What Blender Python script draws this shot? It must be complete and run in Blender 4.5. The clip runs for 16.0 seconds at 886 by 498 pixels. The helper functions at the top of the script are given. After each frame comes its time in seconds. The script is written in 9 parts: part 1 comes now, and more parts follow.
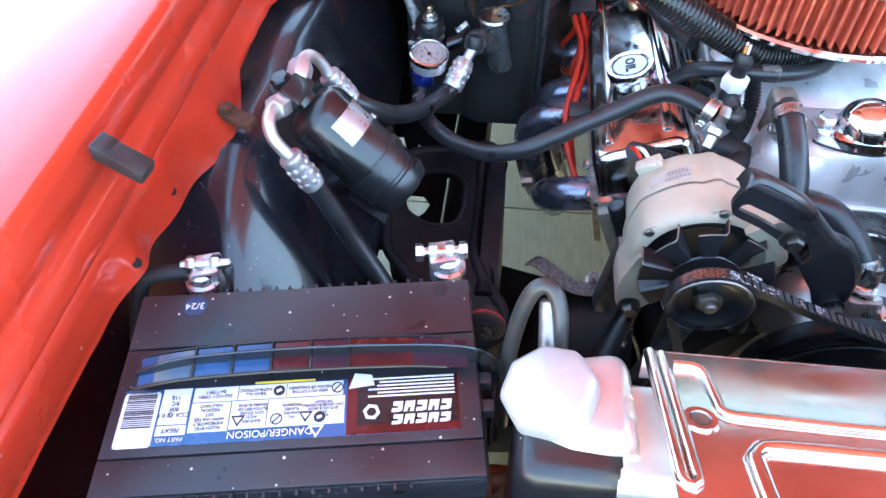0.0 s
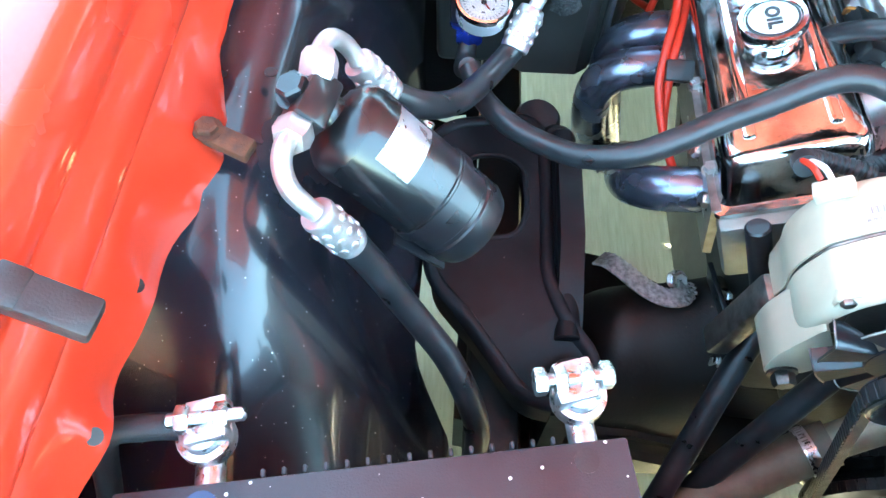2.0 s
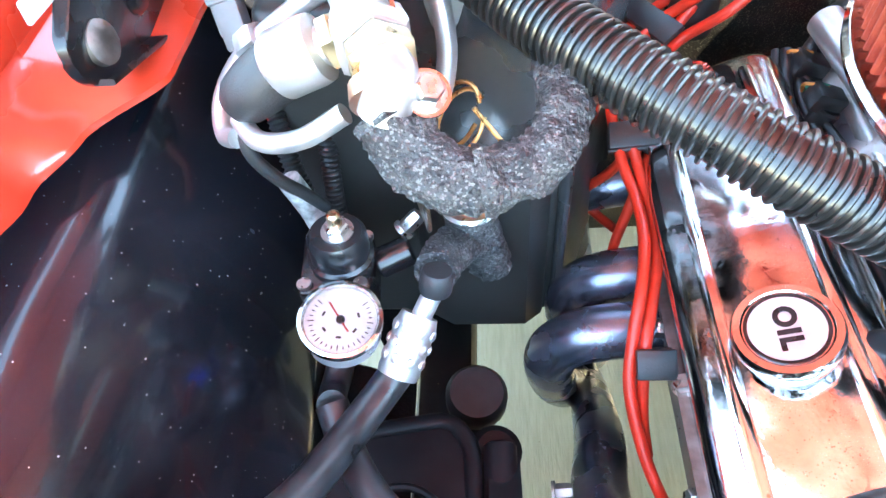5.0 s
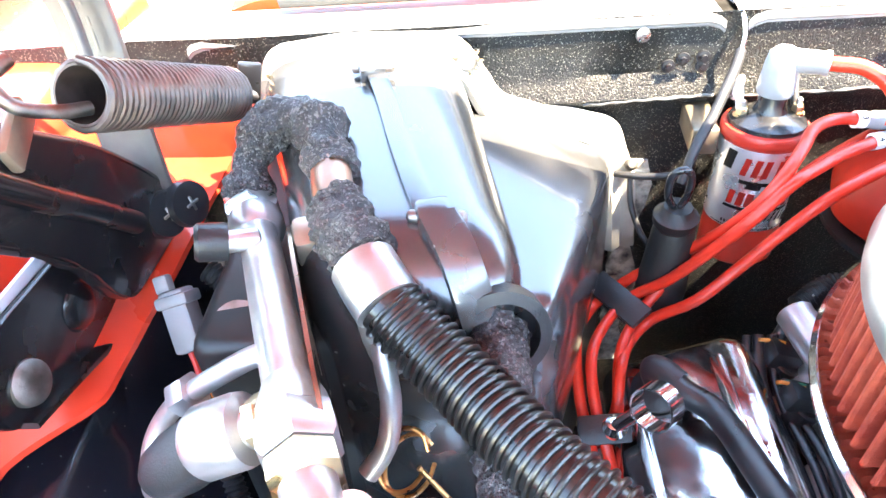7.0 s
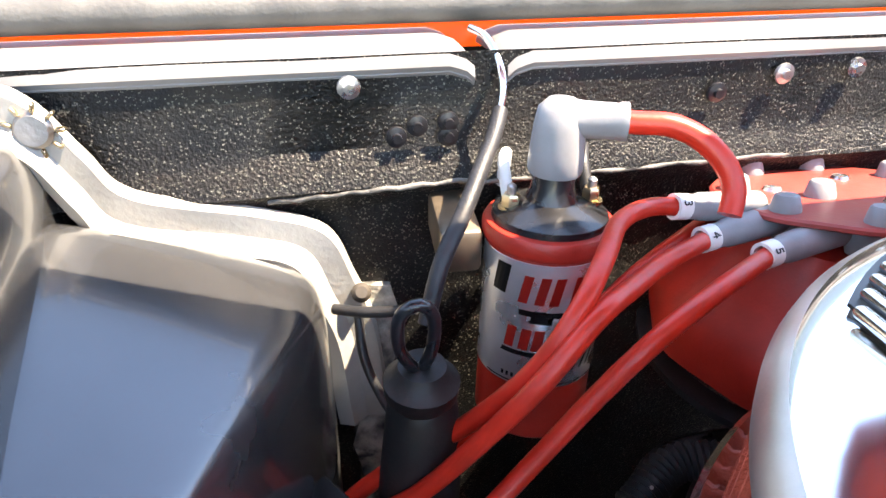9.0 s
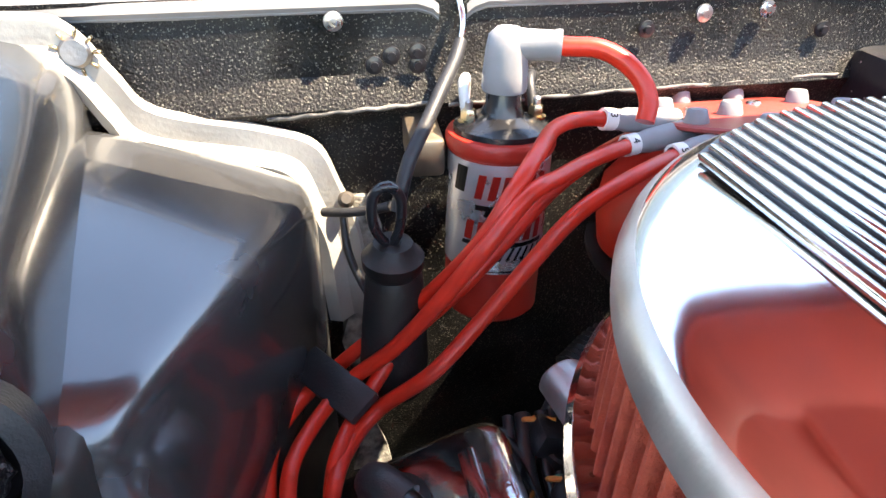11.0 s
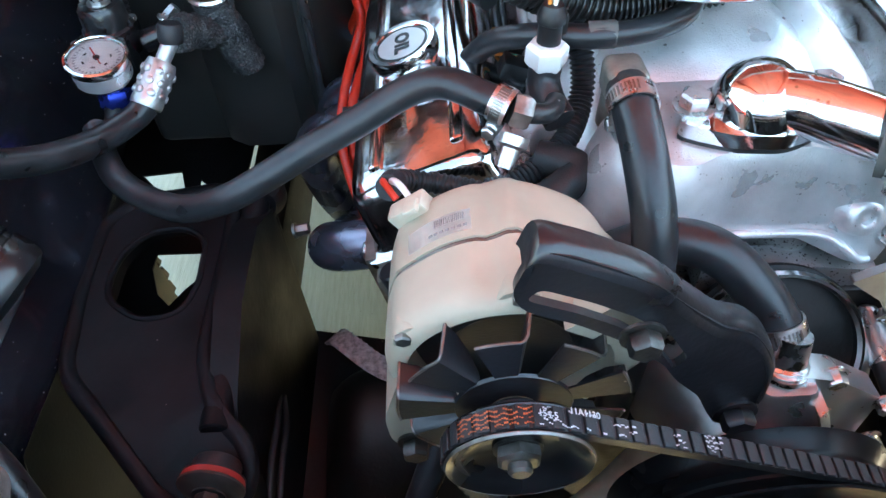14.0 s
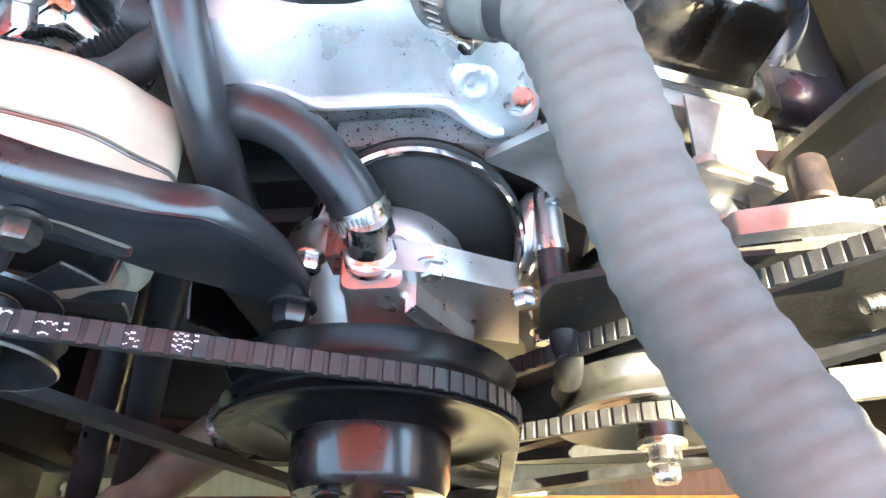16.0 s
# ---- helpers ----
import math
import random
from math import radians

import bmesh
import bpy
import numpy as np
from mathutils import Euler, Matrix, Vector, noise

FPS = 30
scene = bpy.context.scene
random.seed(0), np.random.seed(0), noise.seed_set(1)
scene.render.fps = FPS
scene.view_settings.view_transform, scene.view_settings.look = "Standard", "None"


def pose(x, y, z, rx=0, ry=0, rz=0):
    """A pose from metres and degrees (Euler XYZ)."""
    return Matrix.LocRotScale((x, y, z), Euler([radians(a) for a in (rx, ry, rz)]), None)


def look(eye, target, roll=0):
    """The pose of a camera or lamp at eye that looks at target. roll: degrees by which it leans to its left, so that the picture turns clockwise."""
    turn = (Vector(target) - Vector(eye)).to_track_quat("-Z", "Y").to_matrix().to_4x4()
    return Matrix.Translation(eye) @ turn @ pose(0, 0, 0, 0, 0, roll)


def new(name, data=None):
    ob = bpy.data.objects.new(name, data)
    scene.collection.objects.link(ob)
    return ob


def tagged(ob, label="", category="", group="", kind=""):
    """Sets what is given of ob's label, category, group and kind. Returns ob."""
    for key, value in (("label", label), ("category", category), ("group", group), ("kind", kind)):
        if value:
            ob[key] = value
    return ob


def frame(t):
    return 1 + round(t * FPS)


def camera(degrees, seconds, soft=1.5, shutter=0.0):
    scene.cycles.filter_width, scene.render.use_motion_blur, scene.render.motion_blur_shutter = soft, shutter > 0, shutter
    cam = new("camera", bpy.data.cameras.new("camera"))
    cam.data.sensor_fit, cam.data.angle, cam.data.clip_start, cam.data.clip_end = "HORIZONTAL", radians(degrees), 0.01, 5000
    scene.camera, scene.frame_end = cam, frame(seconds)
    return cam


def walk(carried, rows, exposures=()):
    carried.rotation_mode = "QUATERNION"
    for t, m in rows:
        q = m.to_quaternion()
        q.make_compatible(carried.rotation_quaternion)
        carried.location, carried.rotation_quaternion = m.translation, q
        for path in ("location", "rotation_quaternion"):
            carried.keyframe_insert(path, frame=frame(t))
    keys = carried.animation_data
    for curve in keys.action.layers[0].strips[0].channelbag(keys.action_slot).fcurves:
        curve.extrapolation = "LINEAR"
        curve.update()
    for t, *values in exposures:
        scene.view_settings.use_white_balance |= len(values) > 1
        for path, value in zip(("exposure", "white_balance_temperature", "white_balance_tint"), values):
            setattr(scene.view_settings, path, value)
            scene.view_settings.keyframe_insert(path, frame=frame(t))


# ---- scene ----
cam = camera(66.14, 16.0)
PATH = [
    (0.0, -0.3464, -0.4421, 1.2899, 40.58, 0.97, 6.57),
    (0.5, -0.4055, -0.3568, 1.2564, 31.97, -0.94, 5.52),
    (1.0, -0.4338, -0.3277, 1.2344, 28.76, -2.64, 6.44),
    (1.5, -0.4604, -0.2789, 1.2186, 26.87, -0.94, 5.17),
    (2.0, -0.4596, -0.2093, 1.2093, 30.53, -0.12, 3.45),
    (2.5, -0.4393, -0.1493, 1.1899, 30.55, 2.00, 2.65),
    (3.0, -0.4093, -0.0932, 1.1730, 30.59, 3.37, 3.27),
    (3.5, -0.3955, -0.0417, 1.1652, 31.04, 3.76, 4.40),
    (3.7, -0.3879, -0.0245, 1.1679, 32.26, 4.20, 4.43),
    (5.8, -0.3528, 0.1054, 1.1244, 41.47, 3.84, 0.66),
    (6.0, -0.3463, 0.1156, 1.1352, 42.66, 3.93, 0.78),
    (6.5, -0.3388, 0.1350, 1.1731, 46.78, 3.92, 1.25),
    (7.0, -0.3389, 0.1587, 1.1963, 49.73, 3.79, 1.63),
    (7.5, -0.3320, 0.1829, 1.2107, 51.30, 3.49, 1.26),
    (8.0, -0.2924, 0.2230, 1.1838, 53.43, 1.55, -2.25),
    (8.5, -0.2594, 0.2827, 1.1330, 56.93, 0.27, -8.58),
    (9.0, -0.2418, 0.3378, 1.0846, 58.64, -0.84, -11.77),
    (9.2, -0.2377, 0.3449, 1.0724, 57.63, -0.77, -11.82),
    (11.3, -0.2414, 0.2202, 1.0845, 57.68, -0.57, -11.84),
    (11.5, -0.2407, 0.1894, 1.0925, 53.69, -1.30, -10.86),
    (12.0, -0.2478, 0.0951, 1.0949, 50.64, -2.43, -8.58),
    (12.5, -0.2526, 0.0075, 1.1059, 48.92, -0.86, -6.86),
    (13.0, -0.2496, -0.1032, 1.1027, 47.10, -0.54, -5.24),
    (13.5, -0.2285, -0.1721, 1.1199, 46.02, -0.79, -3.53),
    (14.0, -0.1881, -0.1943, 1.1130, 40.33, 2.06, -1.71),
    (14.5, -0.1081, -0.1892, 1.0980, 33.72, 3.91, 0.81),
    (15.0, -0.0327, -0.1781, 1.0779, 31.05, 5.70, 0.24),
    (15.5, 0.0277, -0.1668, 1.0624, 30.42, 5.56, 0.80),
    (16.0, 0.0823, -0.1690, 1.0563, 30.52, 5.29, 0.53),
]

EXPOSURES = [(0.0, 3.76, 7900, 2), (0.5, 4.0, 7800, -6), (1.0, 4.28, 7800, -12), (2.5, 5.0, 8000, -16), (3.7, 5.1, 8000, -10), (6.0, 4.9, 8900, 6), (7.2, 4.38, 8500, 10), (8.2, 3.07, 8700, 16), (9.0, 3.02, 8500, 14), (11.5, 3.08, 8700, 12), (12.2, 3.72, 8800, 6), (13.2, 3.95, 8900, 0), (14.0, 3.50, 9000, -2), (14.5, 3.85, 9100, -2), (15.2, 4.68, 9000, -3), (16.0, 4.72, 9000, -2)]
walk(cam, [(t, pose(*p)) for t, *p in PATH], EXPOSURES)

# ---- world and sun: clear midday, high sun over the driver side, the raised hood shading the bay ----
SUN_ELEV, SUN_AZ = 62.0, 102.0     # azimuth clockwise from +y
world = bpy.data.worlds.new("world")
scene.world = world
world.use_nodes = True
wn = world.node_tree.nodes
sky = wn.new("ShaderNodeTexSky")
sky.sky_type, sky.sun_disc = "NISHITA", False
sky.sun_elevation, sky.sun_rotation = radians(SUN_ELEV), radians(SUN_AZ)
sky.dust_density, sky.ozone_density = 0.0, 3.0
world.node_tree.links.new(sky.outputs[0], wn["Background"].inputs[0])
wn["Background"].inputs[1].default_value = 0.15
sun_data = bpy.data.lights.new("sun", "SUN")
sun_data.energy, sun_data.angle, sun_data.color = 3.5, radians(0.6), (1.0, 0.95, 0.88)
sun = new("sun", sun_data)
_a, _e = radians(SUN_AZ), radians(SUN_ELEV)
SUNDIR = Vector((math.sin(_a) * math.cos(_e), math.cos(_a) * math.cos(_e), math.sin(_e)))
sun.matrix_world = look(SUNDIR * 8 + Vector((0, 0.3, 0.8)), (0, 0.3, 0.8))

# ---- materials ----
def mat(name, color, rough=0.5, metal=0.0, var=0.12, scale=40.0, bump=0.0, bscale=300.0, coat=0.0,
        color2=None, speck=0.0, speck_col=(0.6, 0.58, 0.55), speck_scale=220.0, rvar=0.1, aniso=0.0, spec=0.5, stretch=(1, 1, 1)):
    """Two scales of noise in colour and roughness, optional relief and dust specks."""
    m = bpy.data.materials.new(name)
    m.use_nodes = True
    nt = m.node_tree
    b = nt.nodes["Principled BSDF"]
    n, l = nt.nodes.new, nt.links.new
    tc = n("ShaderNodeTexCoord")
    mp = n("ShaderNodeMapping")
    mp.inputs["Scale"].default_value = stretch
    l(tc.outputs["Object"], mp.inputs[0])
    big, fine = n("ShaderNodeTexNoise"), n("ShaderNodeTexNoise")
    big.inputs["Scale"].default_value, big.inputs["Detail"].default_value = scale, 5
    fine.inputs["Scale"].default_value, fine.inputs["Detail"].default_value = bscale, 3
    l(mp.outputs[0], big.inputs["Vector"]), l(mp.outputs[0], fine.inputs["Vector"])
    ramp = n("ShaderNodeValToRGB")
    c2 = color2 or tuple(c * (1 - 2 * var) for c in color)
    c1 = color if color2 else tuple(min(1, c * (1 + var)) for c in color)
    ramp.color_ramp.elements[0].position, ramp.color_ramp.elements[1].position = 0.32, 0.68
    ramp.color_ramp.elements[0].color, ramp.color_ramp.elements[1].color = (*c2, 1), (*c1, 1)
    l(big.outputs[0], ramp.inputs[0])
    col = ramp.outputs[0]
    if speck:
        v = n("ShaderNodeTexVoronoi")
        v.inputs["Scale"].default_value = speck_scale
        l(tc.outputs["Object"], v.inputs["Vector"])
        cut = n("ShaderNodeMath")
        cut.operation = "LESS_THAN"
        sz = n("ShaderNodeMath")
        sz.operation = "MULTIPLY"
        sep = n("ShaderNodeSeparateColor")
        l(v.outputs["Color"], sep.inputs[0])
        pw = n("ShaderNodeMath")
        pw.operation = "POWER"
        l(sep.outputs[0], pw.inputs[0])
        pw.inputs[1].default_value = 6.0
        l(pw.outputs[0], sz.inputs[0])
        sz.inputs[1].default_value = speck
        l(v.outputs["Distance"], cut.inputs[0]), l(sz.outputs[0], cut.inputs[1])
        mx = n("ShaderNodeMix")
        mx.data_type = "RGBA"
        l(cut.outputs[0], mx.inputs[0]), l(col, mx.inputs[6])
        mx.inputs[7].default_value = (*speck_col, 1)
        col = mx.outputs[2]
    l(col, b.inputs["Base Color"])
    rr = n("ShaderNodeMapRange")
    rr.inputs["To Min"].default_value, rr.inputs["To Max"].default_value = max(0.02, rough - rvar), min(1, rough + rvar)
    rr.inputs["From Min"].default_value, rr.inputs["From Max"].default_value = 0.3, 0.7
    l(big.outputs[0], rr.inputs[0]), l(rr.outputs[0], b.inputs["Roughness"])
    b.inputs["Metallic"].default_value = metal
    b.inputs["Coat Weight"].default_value = coat
    b.inputs["Coat Roughness"].default_value = 0.04
    b.inputs["Specular IOR Level"].default_value = spec
    b.inputs["Anisotropic"].default_value = aniso
    if bump:
        bp = n("ShaderNodeBump")
        bp.inputs["Strength"].default_value, bp.inputs["Distance"].default_value = min(1, bump), 0.001 * max(1, bump)
        l(fine.outputs[0], bp.inputs["Height"]), l(bp.outputs[0], b.inputs["Normal"])
    return m


RED_PAINT = mat("red_paint", (0.62, 0.046, 0.022), 0.26, 0, 0.06, 6, 0.12, 60, 0.8, rvar=0.08, speck=0.09, speck_col=(0.62, 0.25, 0.2), speck_scale=45)
HOOD_PAINT = mat("hood_paint", (0.40, 0.052, 0.042), 0.5, 0, 0.12, 6, 0.1, 50, 0.1)
CHROME = mat("chrome", (0.78, 0.78, 0.79), 0.09, 1, 0.10, 30, 0.06, 260, rvar=0.08, speck=0.30, speck_col=(0.42, 0.40, 0.37), speck_scale=230)
POLISHED = mat("polished_aluminium", (0.76, 0.755, 0.75), 0.17, 1, 0.06, 20, 0.06, 90, rvar=0.08, speck=0.12, speck_col=(0.45, 0.43, 0.40), speck_scale=160)
CAST_ALU = mat("cast_aluminium", (0.78, 0.782, 0.785), 0.38, 0.62, 0.14, 22, 0.35, 700, rvar=0.16, speck=0.22, speck_col=(0.30, 0.25, 0.21), speck_scale=420)
ALT_ALU = mat("alternator_aluminium", (0.50, 0.445, 0.335), 0.58, 0.05, 0.10, 18, 0.16, 1400, rvar=0.08)
RAW_ALU = mat("raw_aluminium", (0.56, 0.555, 0.55), 0.38, 0.8, 0.08, 60, 0.15, 400, rvar=0.08)
STEEL = mat("zinc_steel", (0.62, 0.61, 0.60), 0.3, 1, 0.12, 120, 0.2, 500, rvar=0.1)
DARK_BOLT = mat("oily_dark_bolt", (0.10, 0.095, 0.09), 0.4, 0.85, 0.25, 120, 0.3, 400)
DULL_STEEL = mat("dull_steel", (0.34, 0.32, 0.30), 0.45, 1, 0.2, 80, 0.3, 400)
LEAD = mat("lead_clamp", (0.66, 0.65, 0.66), 0.34, 0.9, 0.2, 150, 0.7, 250, rvar=0.14)
BRASS = mat("brass", (0.72, 0.56, 0.34), 0.3, 1, 0.1, 80)
COPPER = mat("copper_wire", (0.72, 0.38, 0.16), 0.3, 1, 0.1, 80)
RUST = mat("rusty_steel", (0.16, 0.06, 0.03), 0.8, 0.2, 0.3, 120, 0.8, 500, color2=(0.05, 0.025, 0.02))
BLACK_PAINT = mat("satin_black_paint", (0.013, 0.013, 0.016), 0.34, 0, 0.2, 18, 0.18, 260, 0.25, rvar=0.1, speck=0.10, speck_col=(0.35, 0.33, 0.30), speck_scale=90)
GLOSS_BLACK = mat("gloss_black_paint", (0.012, 0.012, 0.014), 0.28, 0, 0.2, 14, 0.05, 120, 0.25, rvar=0.06, speck=0.05, speck_col=(0.4, 0.38, 0.36), speck_scale=110)
INNER = mat("inner_fender_black", (0.011, 0.012, 0.017), 0.21, 0, 0.3, 9, 0.06, 60, 0.35, rvar=0.08, speck=0.17, speck_col=(0.42, 0.39, 0.35), speck_scale=300)
UNDERCOAT = mat("speckled_undercoat", (0.017, 0.016, 0.015), 0.42, 0, 0.45, 16, 1.0, 620, 0.1, speck=0.75, speck_col=(0.17, 0.165, 0.14), speck_scale=1100)
ARM_BLACK = mat("control_arm_paint", (0.010, 0.0095, 0.0115), 0.46, 0, 0.3, 18, 0.25, 160, spec=0.16, speck=0.06, speck_col=(0.25, 0.22, 0.2), speck_scale=110)
# case paint darkened to stand for the shade low in the bay
HVAC_SHADED = mat("hvac_shaded_paint", (0.032, 0.031, 0.030), 0.42, 0, 0.15, 12, 0.1, 260, spec=0.4)
FRAME_BLACK = mat("chassis_black", (0.011, 0.010, 0.010), 0.55, 0, 0.35, 14, 0.4, 200, speck=0.10, speck_col=(0.16, 0.12, 0.09), speck_scale=80)
BLACK_PLASTIC = mat("black_plastic", (0.017, 0.017, 0.019), 0.4, 0, 0.2, 30, 0.25, 700, speck=0.12, speck_col=(0.55, 0.53, 0.5), speck_scale=95)
BATTERY_PLASTIC = mat("battery_plastic", (0.024, 0.023, 0.028), 0.36, 0, 0.15, 22, 0.3, 900, speck=0.20, speck_col=(0.62, 0.60, 0.57), speck_scale=190)
RUBBER = mat("black_rubber", (0.022, 0.022, 0.024), 0.48, 0, 0.2, 60, 0.25, 800)
HOSE_RUBBER = mat("hose_rubber", (0.022, 0.023, 0.026), 0.34, 0, 0.25, 50, 0.06, 900, rvar=0.08)
GREY_HOSE = mat("dusty_grey_rubber", (0.128, 0.125, 0.116), 0.72, 0, 0.15, 28, 0.8, 160, color2=(0.075, 0.072, 0.068), spec=0.22, speck=0.14, speck_col=(0.06, 0.05, 0.04), speck_scale=70)
FOAM = mat("insulation_tape", (0.060, 0.059, 0.061), 0.5, 0, 0.4, 70, 4.0, 420, color2=(0.014, 0.014, 0.017), speck=1.6, speck_col=(0.14, 0.138, 0.135), speck_scale=820)
LOOM = mat("split_loom", (0.014, 0.013, 0.013), 0.30, 0, 0.2, 60, 0.03, 500, 0.3, rvar=0.05)
RED_WIRE = mat("red_silicone", (0.64, 0.032, 0.015), 0.36, 0, 0.1, 60, 0.08, 500, rvar=0.06)
RED_PLASTIC = mat("red_plastic", (0.48, 0.028, 0.016), 0.42, 0, 0.12, 40, 0.15, 600)
CAP_RED = mat("dull_red_cap", (0.36, 0.05, 0.04), 0.4, 0, 0.1, 40, 0.1, 500)
GREY_BOOT = mat("grey_silicone", (0.24, 0.24, 0.25), 0.45, 0, 0.08, 60, 0.1, 400)
WHITE_PLASTIC = mat("white_plastic", (0.78, 0.77, 0.74), 0.4, 0, 0.05, 60)
CREAM_PLASTIC = mat("cream_plastic", (0.62, 0.55, 0.42), 0.42, 0, 0.08, 60)
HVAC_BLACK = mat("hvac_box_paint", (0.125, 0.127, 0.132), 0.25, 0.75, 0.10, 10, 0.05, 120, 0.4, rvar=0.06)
FILTER_RED = mat("oiled_cotton", (0.70, 0.130, 0.062), 0.75, 0, 0.25, 60, 1.2, 1200, color2=(0.42, 0.050, 0.028))
HEADER = mat("header_coating", (0.30, 0.32, 0.40), 0.26, 0.85, 0.2, 25, 0.2, 400, color2=(0.16, 0.17, 0.23), rvar=0.1)
CONCRETE = mat("concrete", (0.56, 0.51, 0.39), 0.85, 0, 0.12, 120, 0.9, 260, color2=(0.46, 0.41, 0.30), stretch=(1, 0.12, 1), speck=0.12, speck_col=(0.25, 0.2, 0.15), speck_scale=130)
SATIN_ALU = mat("satin_aluminium", (0.70, 0.70, 0.69), 0.40, 0.75, 0.04, 60, 0.12, 500, rvar=0.06)
RUST_ROD = mat("rusty_rod", (0.32, 0.11, 0.03), 0.5, 0.4, 0.3, 60, 0.5, 400, color2=(0.12, 0.05, 0.03))
PUMP_ALU = mat("polished_pump_casting", (0.60, 0.59, 0.575), 0.34, 0.9, 0.08, 40, 0.35, 120, rvar=0.1, speck=0.15, speck_col=(0.2, 0.08, 0.05), speck_scale=150)
DIRTY_ALU = mat("dirty_cast_aluminium", (0.42, 0.41, 0.40), 0.55, 0.45, 0.2, 40, 0.5, 500, color2=(0.20, 0.19, 0.185), speck=0.7, speck_col=(0.05, 0.04, 0.04), speck_scale=620)
LABEL_WHITE = mat("label_white", (0.62, 0.62, 0.64), 0.35, 0, 0.03, 40)
LABEL_BLUE = mat("label_blue", (0.022, 0.085, 0.21), 0.25, 0, 0.1, 30)
LABEL_MAROON = mat("label_maroon", (0.085, 0.008, 0.009), 0.25, 0, 0.15, 30)
LABEL_BLACK = mat("label_black", (0.01, 0.01, 0.011), 0.3, 0, 0.1, 30)
LABEL_YELLOW = mat("label_yellow", (0.7, 0.5, 0.05), 0.4, 0, 0.05, 30)
LABEL_RED = mat("label_red", (0.55, 0.03, 0.02), 0.4, 0, 0.05, 30)
LABEL_SILVER = mat("label_silver", (0.78, 0.78, 0.80), 0.3, 0.8, 0.05, 60)
INK = mat("ink", (0.02, 0.02, 0.022), 0.5, 0, 0.05, 60)
BLUE_ANOD = mat("blue_anodised", (0.02, 0.06, 0.45), 0.3, 0.9, 0.05, 60)
DIAL = mat("dial_white", (0.8, 0.79, 0.76), 0.5, 0, 0.03, 60)
GLASS = mat("dial_glass", (1, 1, 1), 0.03)
GLASS.node_tree.nodes["Principled BSDF"].inputs["Transmission Weight"].default_value = 1.0
WINDOW_GLASS = mat("windscreen_glass", (0.05, 0.07, 0.07), 0.04, 0, 0.05, 4, rvar=0.02)
ORANGE_PAINT_CHIP = mat("orange_engine_paint", (0.46, 0.09, 0.05), 0.35, 0.4, 0.2, 130, 0.6, 400, color2=(0.30, 0.24, 0.22), speck=0.5, speck_col=(0.03, 0.02, 0.02), speck_scale=260)
CREAM_WIRE = mat("orange_wire", (0.7, 0.25, 0.05), 0.5)
GREEN_WIRE = mat("teal_wire", (0.05, 0.35, 0.25), 0.5)

# ---- building helpers ----
BASE = {}


def thing(name, base, label, category, group="", kind=""):
    ob = new(name)
    ob.empty_display_size = 0.02
    ob.location = base
    BASE[ob.name] = Vector(base)
    return tagged(ob, label, category, group, kind)


def part(name, bm, material, parent=None, label="", smooth=True, category="", kind=""):
    """Links a bmesh, given in world places, as one mesh under a thing or under a part."""
    me = bpy.data.meshes.new(name)
    off = BASE[parent.name] if parent else Vector((0, 0, 0))
    if parent is not None:
        bmesh.ops.translate(bm, verts=bm.verts, vec=-off)
    for f in bm.faces:
        f.smooth = smooth
    bm.to_mesh(me)
    bm.free()
    if smooth:
        me.set_sharp_from_angle(angle=radians(38))
    for m in (material if isinstance(material, (list, tuple)) else [material]):
        me.materials.append(m)
    ob = new(name, me)
    if parent is not None:
        ob.parent = parent
    BASE[ob.name] = off
    return tagged(ob, label, category, "", kind)


def solo(name, bm, material, label, category, kind="", group="", smooth=True):
    ob = part(name, bm, material, None, label, smooth, category, kind)
    return tagged(ob, group=group)


def smoothpath(pts, n=8):
    pts = [Vector(p) for p in pts]
    if len(pts) < 3:
        return [pts[0].lerp(pts[1], i / n) for i in range(n + 1)]
    P = [2 * pts[0] - pts[1], *pts, 2 * pts[-1] - pts[-2]]
    out = []
    for i in range(1, len(P) - 2):
        a, b, c, d = P[i - 1:i + 3]
        for k in range(n):
            u = k / n
            out.append(0.5 * ((2 * b) + (c - a) * u + (2 * a - 5 * b + 4 * c - d) * u * u + (3 * b - a - 3 * c + d) * u ** 3))
    out.append(pts[-1])
    return out


def resample(pts, step):
    L = [0.0]
    for a, b in zip(pts, pts[1:]):
        L.append(L[-1] + (b - a).length)
    n = max(2, int(L[-1] / step))
    out, j = [], 0
    for i in range(n + 1):
        s = L[-1] * i / n
        while j < len(L) - 2 and L[j + 1] < s:
            j += 1
        out.append(pts[j].lerp(pts[j + 1], (s - L[j]) / max(1e-9, L[j + 1] - L[j])))
    return out, L[-1]


